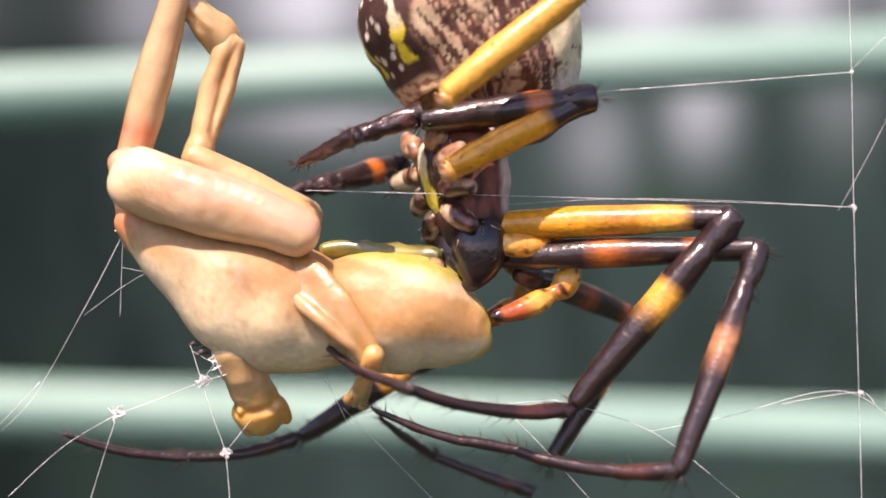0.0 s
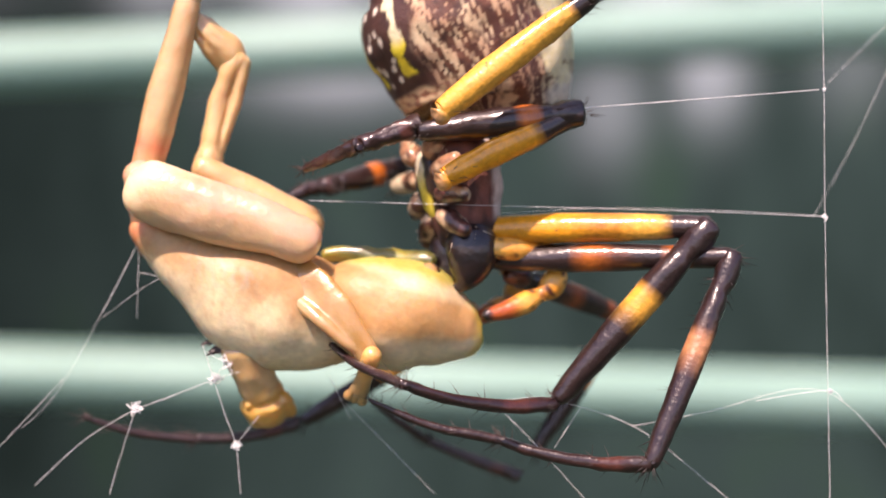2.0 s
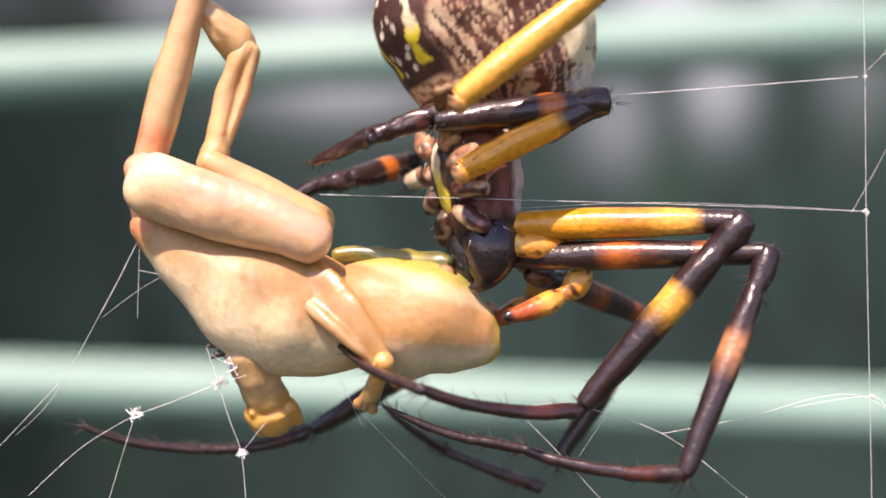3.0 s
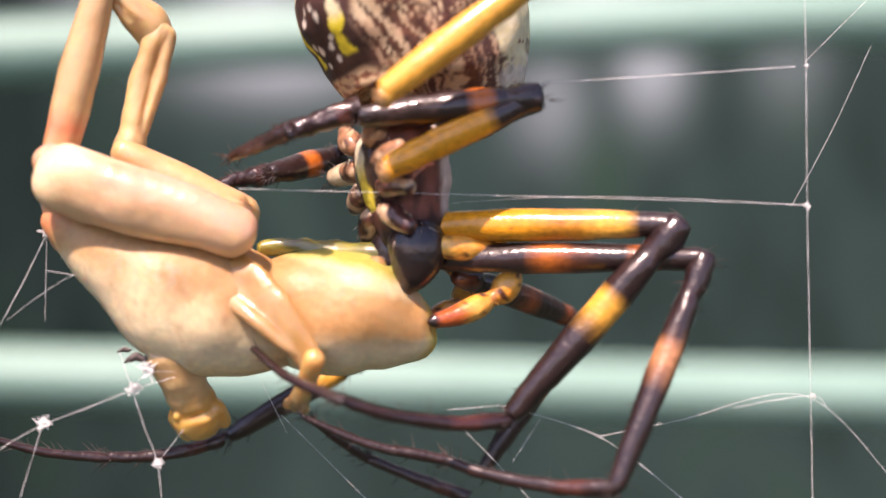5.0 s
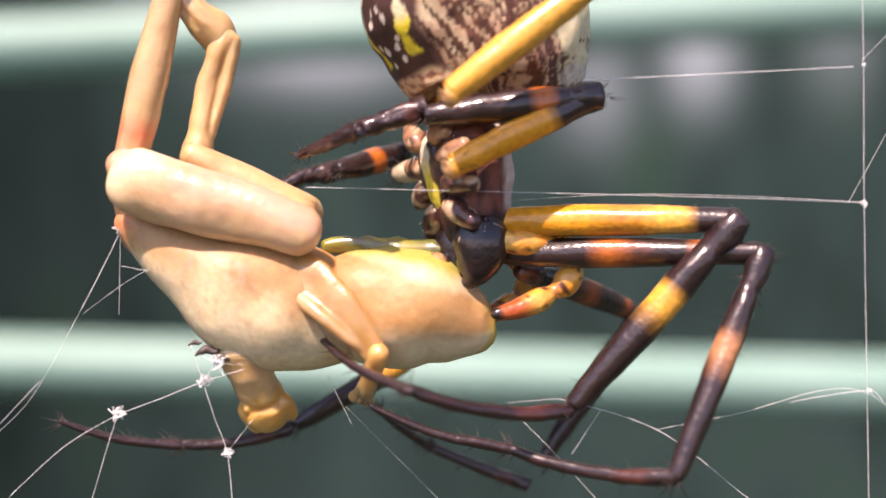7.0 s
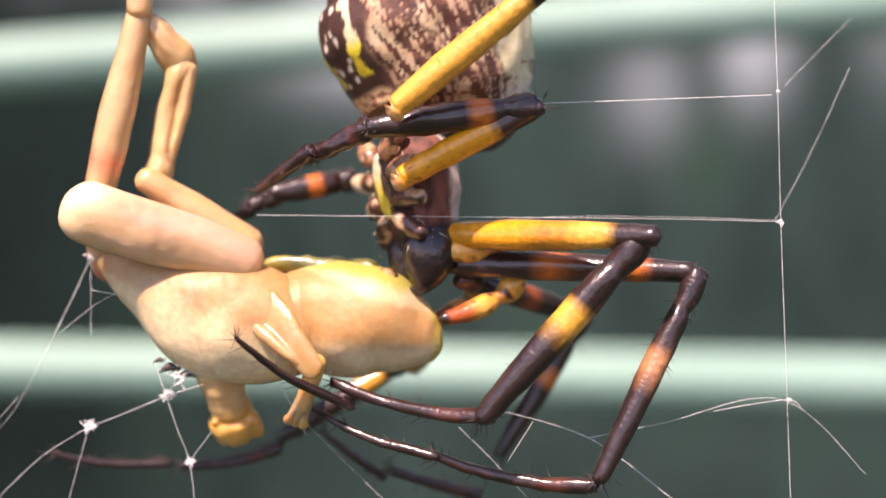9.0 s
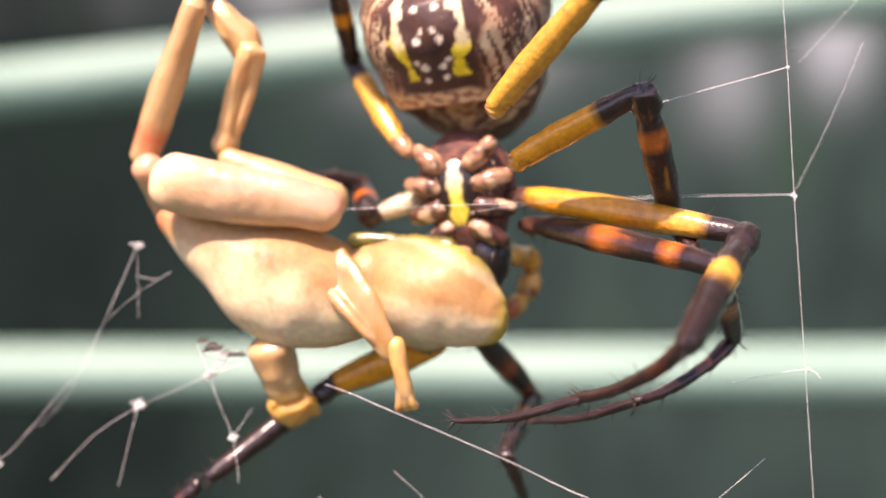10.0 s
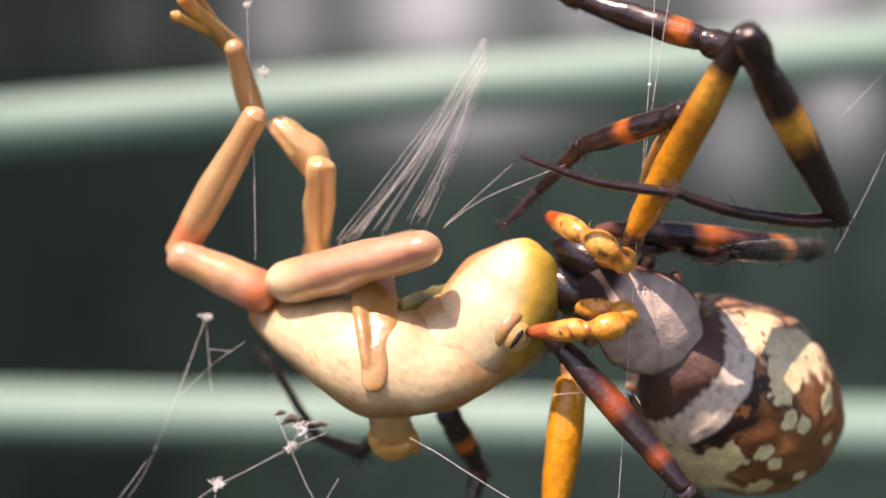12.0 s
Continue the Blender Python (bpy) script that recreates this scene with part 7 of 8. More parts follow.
    walk(limb['h', 'tarsus'], [(0, pose(-0.02540, 0.00022, 0.00568, 147.3, -4.2, 150.7)),
        (7.7, pose(-0.02540, 0.00022, 0.00568, 147.3, -4.2, 150.7)),
        (9.3, pose(-0.02744, 0.00067, 0.00686, -163.3, 41.2, -106.1)),
        (9.5, pose(-0.02519, 0.00446, 0.00588, -175.7, 53.9, -116.9)),
        (9.7, pose(-0.02298, 0.00764, 0.00535, 154.0, 67.3, -160.3)),
        (10, pose(-0.02193, 0.00920, 0.00115, 106.9, -30.8, 144.8)),
        (10.5, pose(-0.02012, 0.01019, 0.00839, 115.8, -66.7, 154.1)),
        (11, pose(-0.02315, 0.01559, 0.00847, 129.3, -49.8, 148.0)),
        (11.1, pose(-0.01701, 0.01622, 0.00406, -40.4, -133.3, -49.9)),
        (11.2, pose(-0.01075, 0.01680, -0.00151, -29.6, -141.0, -69.5)),
        (11.3, pose(-0.00689, 0.01486, -0.00893, -22.1, -157.2, -87.8)),
        (11.4, pose(-0.00607, 0.00921, -0.01619, 154.8, -1.3, 79.1)),
        (11.5, pose(-0.00250, 0.00133, -0.02197, 136.4, 16.8, 67.3)),
        (11.533, pose(0.00075, -0.00255, -0.02258, 128.3, 24.3, 74.6)),
        (11.567, pose(0.00726, -0.00794, -0.02074, 115.5, 41.8, 84.8)),
        (11.6, pose(0.01385, -0.01107, -0.01625, 107.5, 65.7, 95.6)),
        (11.633, pose(0.01972, -0.01100, -0.01027, -88.4, 87.7, -85.7)),
        (11.667, pose(0.02411, -0.00749, -0.00422, -77.5, 64.5, -63.3)),
        (11.7, pose(0.02616, -0.00335, 0.00022, -74.9, 50.5, -54.6)),
        (12, pose(0.01738, 0.02553, -0.01028, -93.2, 12.0, -23.3))])
    walk(frog, [(0, pose(-0.01475, -0.00020, 1.19733, 0.0, 22.2, 0.0)),
        (0.5, pose(-0.01491, -0.00037, 1.19766, 0.0, 21.1, 0.0)),
        (1, pose(-0.01467, -0.00050, 1.19767, 0.0, 20.6, 0.0)),
        (1.5, pose(-0.01477, -0.00040, 1.19737, 0.0, 20.9, 0.0)),
        (2, pose(-0.01490, 0.00000, 1.19734, 0.0, 22.1, 0.0)),
        (2.5, pose(-0.01484, -0.00020, 1.19715, 0.0, 22.0, 0.0)),
        (2.7, pose(-0.01493, 0.00022, 1.19724, 0.0, 22.6, 0.0)),
        (4.3, pose(-0.01504, -0.00063, 1.19686, 0.0, 23.1, 0.0)),
        (4.5, pose(-0.01476, -0.00041, 1.19704, 0.0, 23.1, 0.0)),
        (5, pose(-0.01465, 0.00042, 1.19741, 0.0, 21.9, 0.0)),
        (5.5, pose(-0.01488, 0.00081, 1.19713, 0.0, 21.3, 0.0)),
        (6, pose(-0.01503, 0.00025, 1.19709, 0.0, 22.0, 0.0)),
        (6.5, pose(-0.01462, -0.00044, 1.19715, 0.0, 22.5, 0.0)),
        (7, pose(-0.01475, 0.00080, 1.19720, 0.0, 21.2, 0.0)),
        (7.5, pose(-0.01488, 0.00066, 1.19715, 0.0, 21.4, 0.0)),
        (7.7, pose(-0.01470, 0.00048, 1.19706, 0.0, 22.2, 0.0)),
        (9.3, pose(-0.01457, 0.00000, 1.19748, -2.9, 19.9, -8.4)),
        (9.5, pose(-0.01396, 0.00000, 1.19748, 0.0, 22.7, 0.0)),
        (9.7, pose(-0.01334, 0.00000, 1.19828, 0.0, 21.7, 0.0)),
        (10, pose(-0.01230, 0.00000, 1.19876, 0.0, 22.6, 0.0)),
        (10.5, pose(-0.01443, 0.00000, 1.19962, 0.0, 23.7, 0.0)),
        (11, pose(-0.00747, 0.00000, 1.19903, -15.0, 15.0, 0.0)),
        (11.5, pose(-0.00620, 0.00000, 1.19511, -30.0, 17.8, -0.0)),
        (12, pose(-0.00652, 0.00000, 1.19643, -46.8, 11.5, -9.0))])
    walk(frog_part['torso'], [(0, pose(0.00000, 0.00000, 0.00000, 0.0, 0.0, 0.0)),
        (9.5, pose(0.00000, 0.00000, 0.00000, 0.0, 0.0, 0.0)),
        (10, pose(0.00000, 0.00000, 0.00000, -8.0, 0.0, 0.0)),
        (10.5, pose(0.00000, 0.00000, 0.00000, -28.0, 0.0, 0.0)),
        (11, pose(0.00000, 0.00000, 0.00000, -32.0, 0.0, 0.0)),
        (11.5, pose(0.00000, 0.00000, 0.00000, -22.0, 0.0, 0.0)),
        (12, pose(0.00000, 0.00000, 0.00000, -6.0, 0.0, 0.0))])
    walk(frog_part['head'], [(0, pose(0.01247, 0.00000, 0.00210, 0.0, -15.9, 0.0)),
        (7.7, pose(0.01247, 0.00000, 0.00210, 0.0, -15.9, 0.0)),
        (9.3, pose(0.01245, 0.00173, 0.00222, 0.0, -13.5, 7.9)),
        (9.5, pose(0.01174, 0.00000, 0.00195, 0.0, -17.6, 0.0)),
        (9.7, pose(0.01174, 0.00000, 0.00160, -6.4, -14.9, 13.1)),
        (10, pose(0.01374, -0.00002, 0.00235, -13.0, -7.2, -9.6)),
        (10.5, pose(0.01386, -0.00026, 0.00546, -23.0, -24.7, -26.4)),
        (11, pose(0.01182, -0.00158, 0.00474, -18.7, -20.3, -32.4)),
        (11.5, pose(0.00891, -0.00309, 0.00560, -37.2, -54.8, 2.8)),
        (12, pose(0.00929, -0.00242, 0.00447, -10.4, -43.6, -55.8))])
    walk(frog_part['neck'], [(0, pose(0.00759, 0.00060, 0.00090, -0.3, -16.2, 1.9)),
        (7.7, pose(0.00759, 0.00060, 0.00090, -0.3, -16.2, 1.9)),
        (9.3, pose(0.00763, 0.00060, 0.00100, -2.3, -17.1, 15.1)),
        (9.5, pose(0.00723, 0.00060, 0.00080, -0.3, -16.3, 2.1)),
        (9.7, pose(0.00730, 0.00060, 0.00070, 0.2, -13.9, -1.7)),
        (10, pose(0.00817, 0.00060, 0.00123, -0.7, -18.4, 4.3)),
        (10.5, pose(0.00826, -0.00034, 0.00254, -2.1, -33.9, 7.0)),
        (11, pose(0.00726, -0.00092, 0.00224, 0.8, -39.0, -2.4)),
        (11.5, pose(0.00598, -0.00216, 0.00222, 19.5, -47.8, -42.5)),
        (12, pose(0.00624, -0.00114, 0.00172, 4.5, -44.2, -11.0))])
    walk(frog_part['near_thigh'], [(0, pose(-0.00323, -0.00300, 0.00484, 0.0, -4.7, 0.0)),
        (7.7, pose(-0.00323, -0.00300, 0.00484, 0.0, -4.7, 0.0)),
        (9.3, pose(-0.00332, -0.00349, 0.00419, -0.3, -1.0, 22.7)),
        (9.5, pose(-0.00320, -0.00300, 0.00501, 0.0, -5.5, 0.0)),
        (9.7, pose(-0.00290, -0.00300, 0.00497, -0.0, -4.5, 0.0)),
        (10, pose(-0.00281, -0.00298, 0.00547, -1.0, -10.3, 6.3)),
        (10.5, pose(-0.00422, -0.00310, 0.00620, 6.0, -23.4, -13.8)),
        (11, pose(-0.00497, -0.00468, 0.00525, 70.3, -21.8, -31.5)),
        (11.5, pose(-0.00524, -0.00549, 0.00334, 101.5, -11.5, -37.9)),
        (12, pose(-0.00080, -0.00672, 0.00220, 129.9, -4.6, -26.3))])
    walk(frog_part['far_thigh'], [(0, pose(-0.00955, 0.00000, 0.00283, 55.6, 43.1, 64.9)),
        (7.7, pose(-0.00955, 0.00000, 0.00283, 55.6, 43.1, 64.9)),
        (9.3, pose(-0.00924, -0.00128, 0.00258, 59.7, 44.4, 75.7)),
        (9.5, pose(-0.00989, 0.00000, 0.00312, 55.7, 43.1, 65.0)),
        (9.7, pose(-0.00972, 0.00000, 0.00237, 43.5, 38.0, 57.0)),
        (10, pose(-0.01038, 0.00083, 0.00255, 39.8, 36.6, 54.0)),
        (10.5, pose(-0.00883, 0.00084, 0.00252, 46.6, 40.2, 58.2)),
        (11, pose(-0.00955, 0.00015, 0.00267, 61.8, 29.6, 67.9)),
        (11.5, pose(-0.01276, -0.00147, 0.00241, 43.2, -3.0, 67.4)),
        (12, pose(-0.01218, -0.00387, 0.00116, 45.1, -1.0, 19.9))])
    walk(frog_part['near_shank'], [(0, pose(-0.01150, -0.00100, 0.01218, 0.0, 82.4, 0.0)),
        (7.7, pose(-0.01150, -0.00100, 0.01218, 0.0, 82.4, 0.0)),
        (9.3, pose(-0.01067, -0.00249, 0.01258, 0.0, 84.2, 7.9)),
        (9.5, pose(-0.01203, -0.00100, 0.01120, 74.5, 65.3, 75.8)),
        (9.7, pose(-0.01181, -0.00100, 0.01104, 74.4, 77.0, 74.8)),
        (10, pose(-0.01269, -0.00099, 0.01169, -71.5, 106.1, -71.2)),
        (10.5, pose(-0.01103, -0.00100, 0.01120, 52.5, 71.1, 54.1)),
        (11, pose(-0.01062, -0.00368, 0.00997, 90.4, 40.8, 94.0)),
        (11.5, pose(-0.01436, -0.00589, 0.00817, 98.4, 29.5, 103.5)),
        (12, pose(-0.01326, -0.00958, 0.00524, 100.9, 24.5, 120.0))])
    walk(frog_part['near_foot'], [(0, pose(-0.01322, -0.00100, 0.02245, 0.0, 75.9, 0.0)),
        (7.7, pose(-0.01322, -0.00100, 0.02245, 0.0, 75.9, 0.0)),
        (9.3, pose(-0.01223, -0.00270, 0.02273, 0.0, 72.5, 7.9)),
        (9.5, pose(-0.01359, -0.00100, 0.01991, 26.7, 65.3, 28.9)),
        (9.7, pose(-0.01302, -0.00100, 0.02020, 27.0, 66.8, 29.0)),
        (10, pose(-0.01403, -0.00100, 0.02159, 0.0, 68.5, 0.0)),
        (10.5, pose(-0.01348, -0.00100, 0.02004, 18.1, 62.6, 20.2)),
        (11, pose(-0.01218, -0.00596, 0.01838, 75.5, 48.8, 79.6)),
        (11.5, pose(-0.01597, -0.00999, 0.01529, 34.6, 47.6, 20.8)),
        (12, pose(-0.01251, -0.01540, 0.01122, 66.1, 0.7, 84.5))])
    walk(frog_part['near_toe'], [(0, pose(-0.01520, -0.00100, 0.02851, 0.0, 67.8, 0.0)),
        (7.7, pose(-0.01520, -0.00100, 0.02851, 0.0, 67.8, 0.0)),
        (9.3, pose(-0.01439, -0.00301, 0.02869, 0.0, 67.6, 7.9)),
        (9.5, pose(-0.01609, -0.00100, 0.02555, 0.0, 64.5, 0.0)),
        (9.7, pose(-0.01540, -0.00100, 0.02592, 0.0, 65.8, 0.0)),
        (10, pose(-0.01657, -0.00100, 0.02774, 0.0, 67.0, 0.0)),
        (10.5, pose(-0.01643, -0.00100, 0.02569, 0.0, 61.3, 0.0)),
        (11, pose(-0.01372, -0.00721, 0.02304, 36.1, 63.9, 33.2)),
        (11.5, pose(-0.02014, -0.01193, 0.01865, 44.8, -8.6, 68.3)),
        (12, pose(-0.01610, -0.01866, 0.01367, 47.2, -22.8, 72.5))])
    walk(frog_part['far_foot'], [(0, pose(-0.00972, 0.00100, 0.01662, 5.5, 25.8, 12.5)),
        (7.7, pose(-0.00972, 0.00100, 0.01662, 5.5, 25.8, 12.5)),
        (9.3, pose(-0.00943, -0.00030, 0.01777, 14.6, 39.1, 30.4)),
        (9.5, pose(-0.00984, 0.00100, 0.01695, 8.3, 28.1, 17.2)),
        (9.7, pose(-0.00959, 0.00100, 0.01581, 5.0, 24.6, 11.8)),
        (10, pose(-0.00967, 0.00105, 0.01730, 1.2, 33.8, 2.3)),
        (10.5, pose(-0.01001, 0.00100, 0.01581, 11.7, 27.9, 23.8)),
        (11, pose(-0.00926, -0.00293, 0.01494, -6.3, 36.2, -31.2)),
        (11.5, pose(-0.01080, -0.00589, 0.01221, 40.0, 33.7, 28.3)),
        (12, pose(-0.00820, -0.01044, 0.01008, 49.1, 17.4, 37.0))])
    walk(frog_part['far_shank'], [(0, pose(-0.00733, 0.00100, 0.01187, 0.0, 81.5, 0.0)),
        (7.7, pose(-0.00733, 0.00100, 0.01187, 0.0, 81.5, 0.0)),
        (9.3, pose(-0.00758, -0.00004, 0.01241, 0.0, 82.1, 7.9)),
        (9.5, pose(-0.00776, 0.00100, 0.01174, 0.0, 82.3, 0.0)),
        (9.7, pose(-0.00741, 0.00100, 0.01083, 0.0, 83.8, 0.0)),
        (10, pose(-0.00749, 0.00104, 0.01216, 91.5, 70.4, 92.5)),
        (10.5, pose(-0.00746, 0.00100, 0.01113, 0.0, 75.4, 0.0)),
        (11, pose(-0.00729, -0.00191, 0.01100, 80.4, 36.1, 88.3)),
        (11.5, pose(-0.00820, -0.00365, 0.00830, 78.8, 21.6, 84.5)),
        (12, pose(-0.00581, -0.00679, 0.00694, 79.7, 8.9, 94.7))])
    walk(frog_part['far_knee'], [(0, pose(-0.00235, 0.00080, 0.00681, 1.1, 7.3, 8.4)),
        (7.7, pose(-0.00235, 0.00080, 0.00681, 1.1, 7.3, 8.4)),
        (9.3, pose(-0.00316, 0.00037, 0.00631, 6.2, 16.8, 28.5)),
        (9.5, pose(-0.00244, 0.00080, 0.00669, 0.0, 5.0, 0.0)),
        (9.7, pose(-0.00213, 0.00080, 0.00618, 0.0, 3.7, 0.0)),
        (10, pose(-0.00185, 0.00080, 0.00723, 0.0, 1.2, 0.0)),
        (10.5, pose(-0.00556, 0.00193, 0.00602, 3.7, -16.3, 7.1)),
        (11, pose(-0.00534, 0.00035, 0.00665, 13.1, -35.1, 37.5)),
        (11.5, pose(-0.00610, -0.00092, 0.00571, 29.1, -37.1, 4.2)),
        (12, pose(-0.00255, -0.00323, 0.00588, 49.7, -26.0, -4.9))])
    walk(frog_part['upper_arm'], [(0, pose(0.00709, -0.00260, 0.00084, -6.7, 23.5, -16.5)),
        (7.7, pose(0.00709, -0.00260, 0.00084, -6.7, 23.5, -16.5)),
        (9.3, pose(0.00698, -0.00166, 0.00034, -12.2, 21.1, -23.0)),
        (9.5, pose(0.00775, -0.00260, 0.00119, -12.8, 21.2, -32.1)),
        (9.7, pose(0.00855, -0.00260, 0.00025, -16.1, 30.0, -30.1)),
        (10, pose(0.00848, -0.00232, 0.00022, -10.1, 31.0, -19.4)),
        (10.5, pose(0.00535, -0.00184, 0.00185, -5.1, 41.2, -9.5)),
        (11, pose(0.00245, -0.00235, 0.00122, -3.2, 49.3, -21.8)),
        (11.5, pose(0.00123, -0.00316, -0.00115, 22.9, 53.1, 6.9)),
        (12, pose(0.00142, -0.00269, -0.00073, 29.5, 68.0, 29.5))])
    walk(frog_part['forearm'], [(0, pose(0.01104, -0.00400, -0.00211, 87.2, 52.5, 87.8)),
        (7.7, pose(0.01104, -0.00400, -0.00211, 87.2, 52.5, 87.8)),
        (9.3, pose(0.01063, -0.00256, -0.00277, 0.0, 89.3, 7.9)),
        (9.5, pose(0.01183, -0.00400, -0.00243, 0.0, 75.1, 0.0)),
        (9.7, pose(0.01262, -0.00400, -0.00299, 39.7, 50.8, 47.0)),
        (10, pose(0.01328, -0.00400, -0.00303, 0.0, 58.7, 0.0)),
        (10.5, pose(0.00722, -0.00340, -0.00073, 156.1, 39.4, 145.1)),
        (11, pose(0.00451, -0.00308, -0.00164, 136.4, 23.2, 126.4)),
        (11.5, pose(0.00247, -0.00173, -0.00400, 154.6, -16.9, 141.5)),
        (12, pose(0.00210, -0.00162, -0.00279, 74.3, 43.5, 80.3))])
    walk(frog_part['lower_hand'], [(0, pose(0.00386, 0.00060, -0.00713, 24.9, 43.3, 34.0)),
        (7.7, pose(0.00386, 0.00060, -0.00713, 24.9, 43.3, 34.0)),
        (9.3, pose(0.00445, 0.00122, -0.00732, 29.5, 52.0, 43.6)),
        (9.5, pose(0.00353, 0.00060, -0.00757, 15.7, 52.1, 19.6)),
        (9.7, pose(0.00345, 0.00060, -0.00763, 0.0, 51.0, 0.0)),
        (10, pose(0.00458, 0.00061, -0.00883, 26.8, 46.6, 35.5)),
        (10.5, pose(0.00635, 0.00063, -0.00696, 27.6, 62.1, 31.3)),
        (11, pose(0.00577, 0.00229, -0.00617, 63.0, 48.5, 62.8)),
        (11.5, pose(0.00443, 0.00353, -0.00491, 79.2, 25.6, 82.6)),
        (12, pose(0.00306, 0.00486, -0.00332, 73.0, 3.7, 84.0))])
    walk(frog_part['back'], [(0, pose(0.00843, 0.00060, 0.00601, 0.0, -17.7, 0.0)),
        (7.7, pose(0.00843, 0.00060, 0.00601, 0.0, -17.7, 0.0)),
        (9.3, pose(0.00736, 0.00163, 0.00556, 0.0, -15.5, 7.9)),
        (9.5, pose(0.00828, 0.00060, 0.00565, 0.0, -18.1, 0.0)),
        (9.7, pose(0.00871, 0.00060, 0.00539, 0.0, -17.1, 0.0)),
        (10, pose(0.00939, 0.00060, 0.00576, 0.0, -15.5, 0.0)),
        (10.5, pose(0.00791, 0.00060, 0.00622, 0.0, -22.2, 0.0)),
        (11, pose(0.00579, -0.00104, 0.00622, 16.2, -22.1, -6.2)),
        (11.5, pose(0.00401, -0.00260, 0.00570, 20.9, -36.7, 8.0)),
        (12, pose(0.00541, -0.00270, 0.00475, 29.0, -48.0, 20.6))])
    walk(frame_web, [(0, pose(0.00000, 0.00000, 1.20000, 0.0, -0.0, 0.0)),
        (10, pose(0.00000, 0.00000, 1.20000, 0.0, -0.0, 0.0)),
        (10.5, pose(-0.00241, 0.00000, 1.20066, 0.0, -0.0, 0.0)),
        (11, pose(-0.00415, 0.00000, 1.19939, 0.0, -0.0, 0.0)),
        (11.5, pose(-0.01080, 0.00000, 1.20353, 0.0, 4.0, 0.0)),
        (12, pose(-0.01445, 0.00000, 1.20674, 0.0, 7.0, 0.0))])
    walk(upper_thread, [(0, pose(0.00000, 0.00000, 1.20000, 0.0, -0.0, 0.0)),
        (9.3, pose(-0.00118, 0.00000, 1.20180, 0.0, 4.0, 0.0)),
        (9.5, pose(-0.00112, 0.00000, 1.20251, 0.0, 5.5, 0.0)),
        (9.7, pose(-0.00106, 0.00000, 1.20270, 0.0, 6.0, 0.0)),
        (10, pose(0.00221, 0.00000, 1.19616, 0.0, -8.0, 0.0)),
        (10.3, pose(0.00628, 0.00000, 1.19718, 0.0, -8.0, 0.0)),
        (10.6, pose(0.03241, 0.00000, 1.19839, 0.0, -8.0, 0.0)),
        (12, pose(0.03716, 0.00000, 1.20150, 0.0, -8.0, 0.0))])
    walk(middle_thread, [(0, pose(0.00000, 0.00000, 1.20000, 0.0, -0.0, 0.0)),
        (9.7, pose(0.00000, 0.00000, 1.20000, 0.0, -0.0, 0.0)),
        (10, pose(-0.00027, 0.00000, 1.19952, 0.0, -1.0, 0.0)),
        (10.3, pose(0.01741, 0.00000, 1.20050, 0.0, -2.0, 0.0)),
        (10.6, pose(0.04490, 0.00000, 1.20029, 0.0, -2.0, 0.0)),
        (12, pose(0.04948, 0.00000, 1.20337, 0.0, -2.0, 0.0))])
    walk(lower_web, [(0, pose(0.00000, 0.00000, 1.20000, 0.0, -0.0, 0.0)),
        (9.3, pose(0.00000, 0.00000, 1.20000, 0.0, -0.0, 0.0)),
        (9.5, pose(0.00075, 0.00000, 1.20182, 0.0, -0.0, 0.0)),
        (9.7, pose(-0.00022, 0.00000, 1.19938, 0.0, -0.0, 0.0)),
        (10, pose(-0.00054, 0.00000, 1.18961, 0.0, -0.0, 0.0)),
        (10.5, pose(-0.00079, 0.00000, 1.17836, 0.0, -0.0, 0.0)),
        (12, pose(-0.00029, 0.00000, 1.17621, 0.0, -0.0, 0.0))])
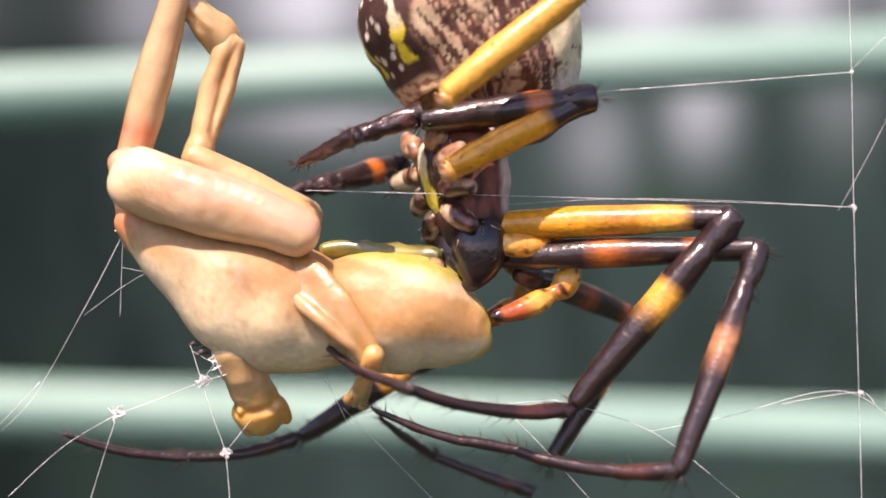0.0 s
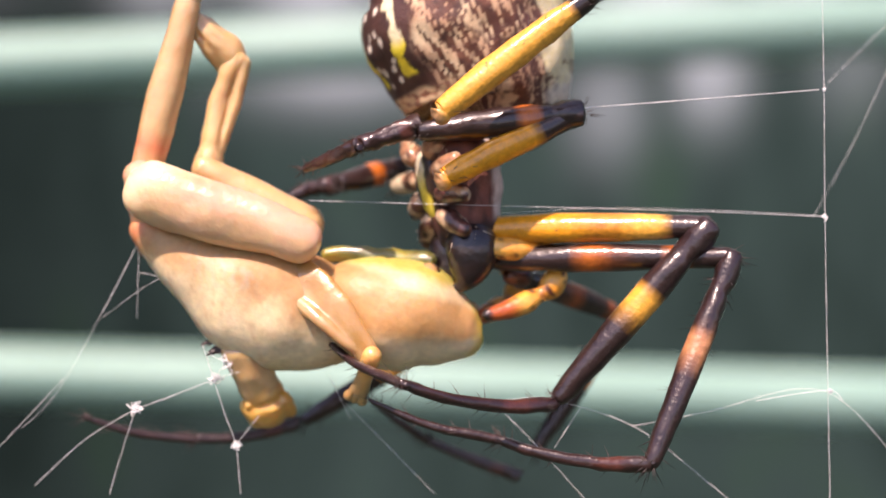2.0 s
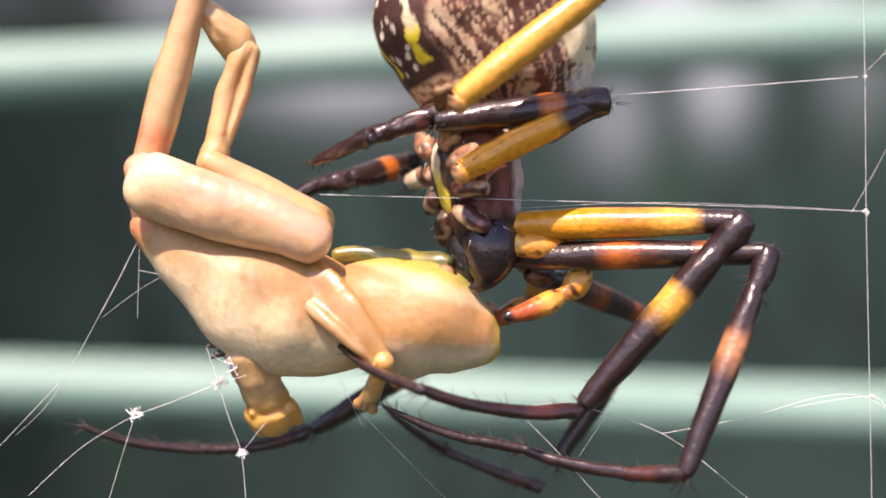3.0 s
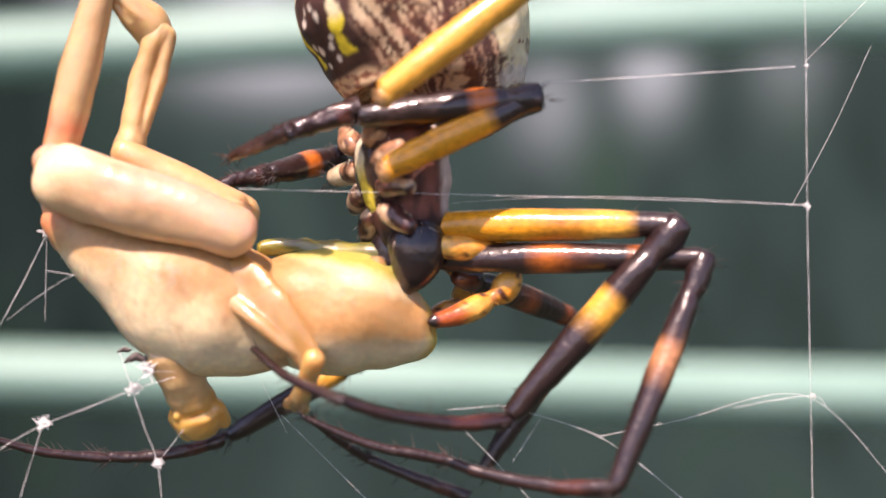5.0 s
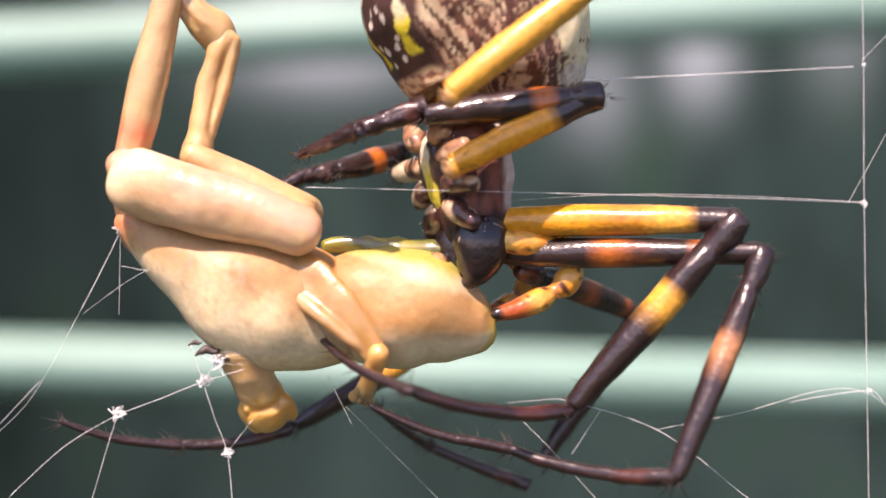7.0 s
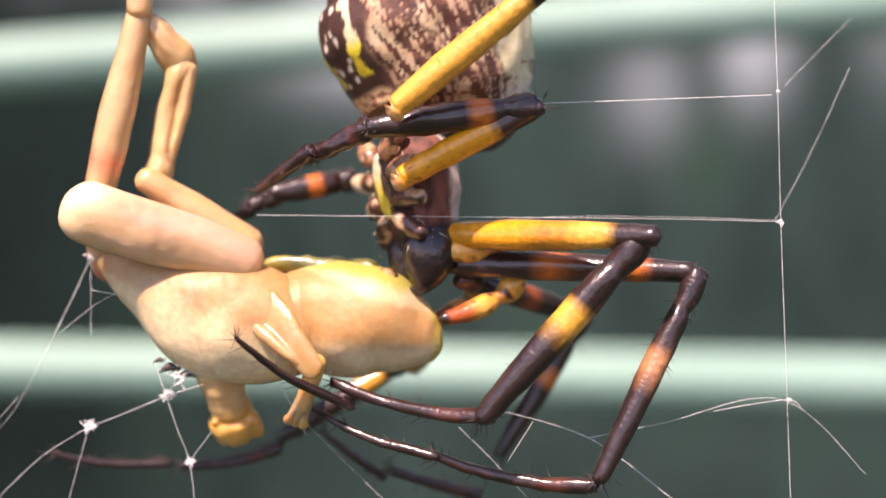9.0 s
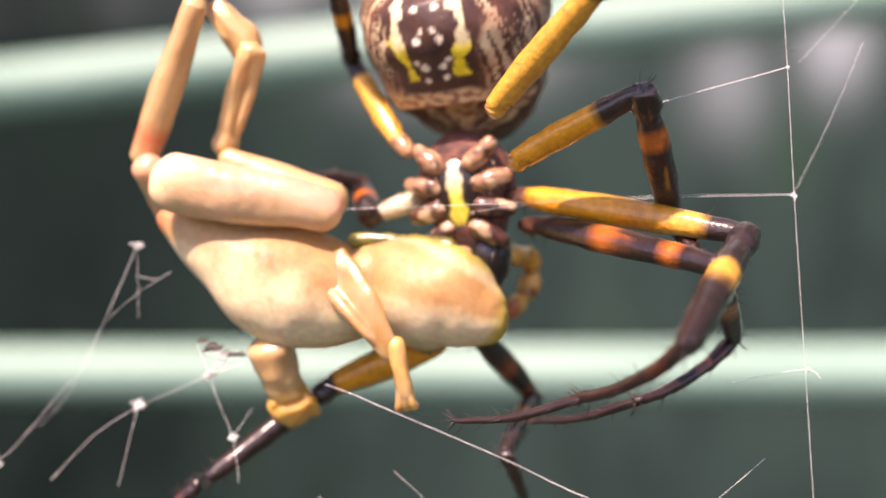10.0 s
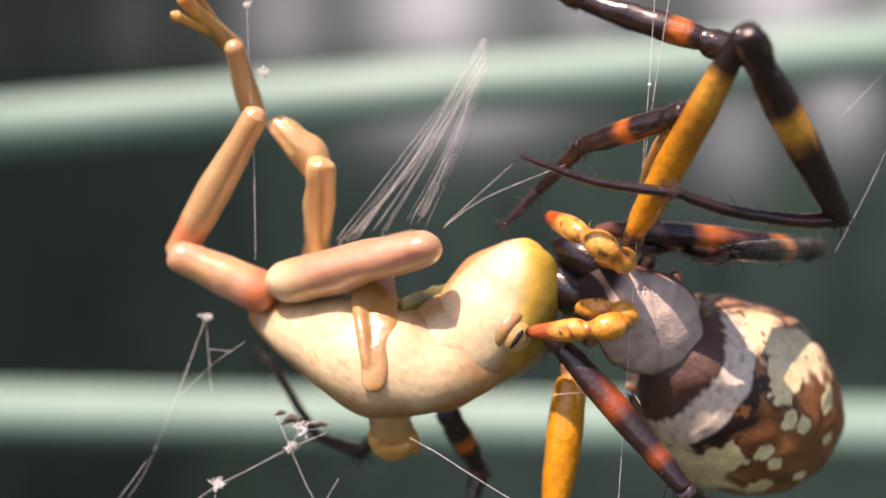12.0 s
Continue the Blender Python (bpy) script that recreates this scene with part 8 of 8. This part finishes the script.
    walk(prey_web, [(0, pose(0.00000, 0.00000, 1.20000, 0.0, -0.0, 0.0)),
        (9.3, pose(0.00000, 0.00000, 1.20000, 0.0, -0.0, 0.0)),
        (9.5, pose(0.00000, 0.00000, 1.20045, 0.0, -0.0, 0.0)),
        (9.7, pose(0.00001, 0.00000, 1.20041, 0.0, -0.0, 0.0)),
        (10, pose(0.00010, 0.00000, 1.20015, 0.0, -0.0, 0.0)),
        (10.5, pose(0.00104, 0.00000, 1.20048, 0.0, -0.0, 0.0)),
        (11, pose(0.00698, 0.00000, 1.20204, 0.0, -8.0, 0.0)),
        (11.5, pose(0.00765, 0.00000, 1.20040, 0.0, -8.0, 0.0)),
        (12, pose(0.00428, 0.00000, 1.19993, 0.0, -5.0, 0.0))])
    walk(drag_line, [(0, pose(-0.00400, 0.00000, 1.18273, 0.0, -0.0, 0.0)),
        (9.5, pose(-0.00240, 0.00000, 1.18206, 0.0, -0.0, 0.0)),
        (9.7, pose(-0.00135, 0.00000, 1.18554, 0.0, -0.0, 0.0)),
        (10, pose(0.00205, 0.00000, 1.19470, 0.0, -0.0, 0.0)),
        (10.5, pose(0.00000, 0.00000, 1.20000, 0.0, -0.0, 0.0)),
        (11, pose(0.00525, 0.00000, 1.19989, 0.0, 5.0, 0.0)),
        (11.5, pose(0.00805, 0.00000, 1.19302, 0.0, 8.0, 0.0)),
        (12, pose(0.00730, 0.00000, 1.19342, 0.0, 8.0, 0.0))])
    walk(hanging_thread, [(0, pose(0.00067, 0.00000, 1.23557, 0.0, -0.0, 0.0)),
        (10.5, pose(0.00089, 0.00000, 1.23918, 0.0, -0.0, 0.0)),
        (11, pose(0.00160, 0.00000, 1.23288, 0.0, -0.0, 0.0)),
        (11.5, pose(0.00001, 0.00000, 1.20167, 0.0, -0.0, 0.0)),
        (12, pose(0.00000, 0.00000, 1.20000, 0.0, -0.0, 0.0))])
    walk(silk_swathe, [(0, pose(-0.00064, 0.00000, 1.23085, 0.0, -0.0, 0.0)),
        (11.3, pose(0.00052, 0.00000, 1.23651, 0.0, -0.0, 0.0)),
        (11.6, pose(0.00005, 0.00000, 1.22032, 0.0, -0.0, 0.0)),
        (11.8, pose(-0.00035, 0.00000, 1.20122, 0.0, -0.0, 0.0)),
        (12, pose(0.00000, 0.00000, 1.20000, 0.0, -0.0, 0.0))])


motions()
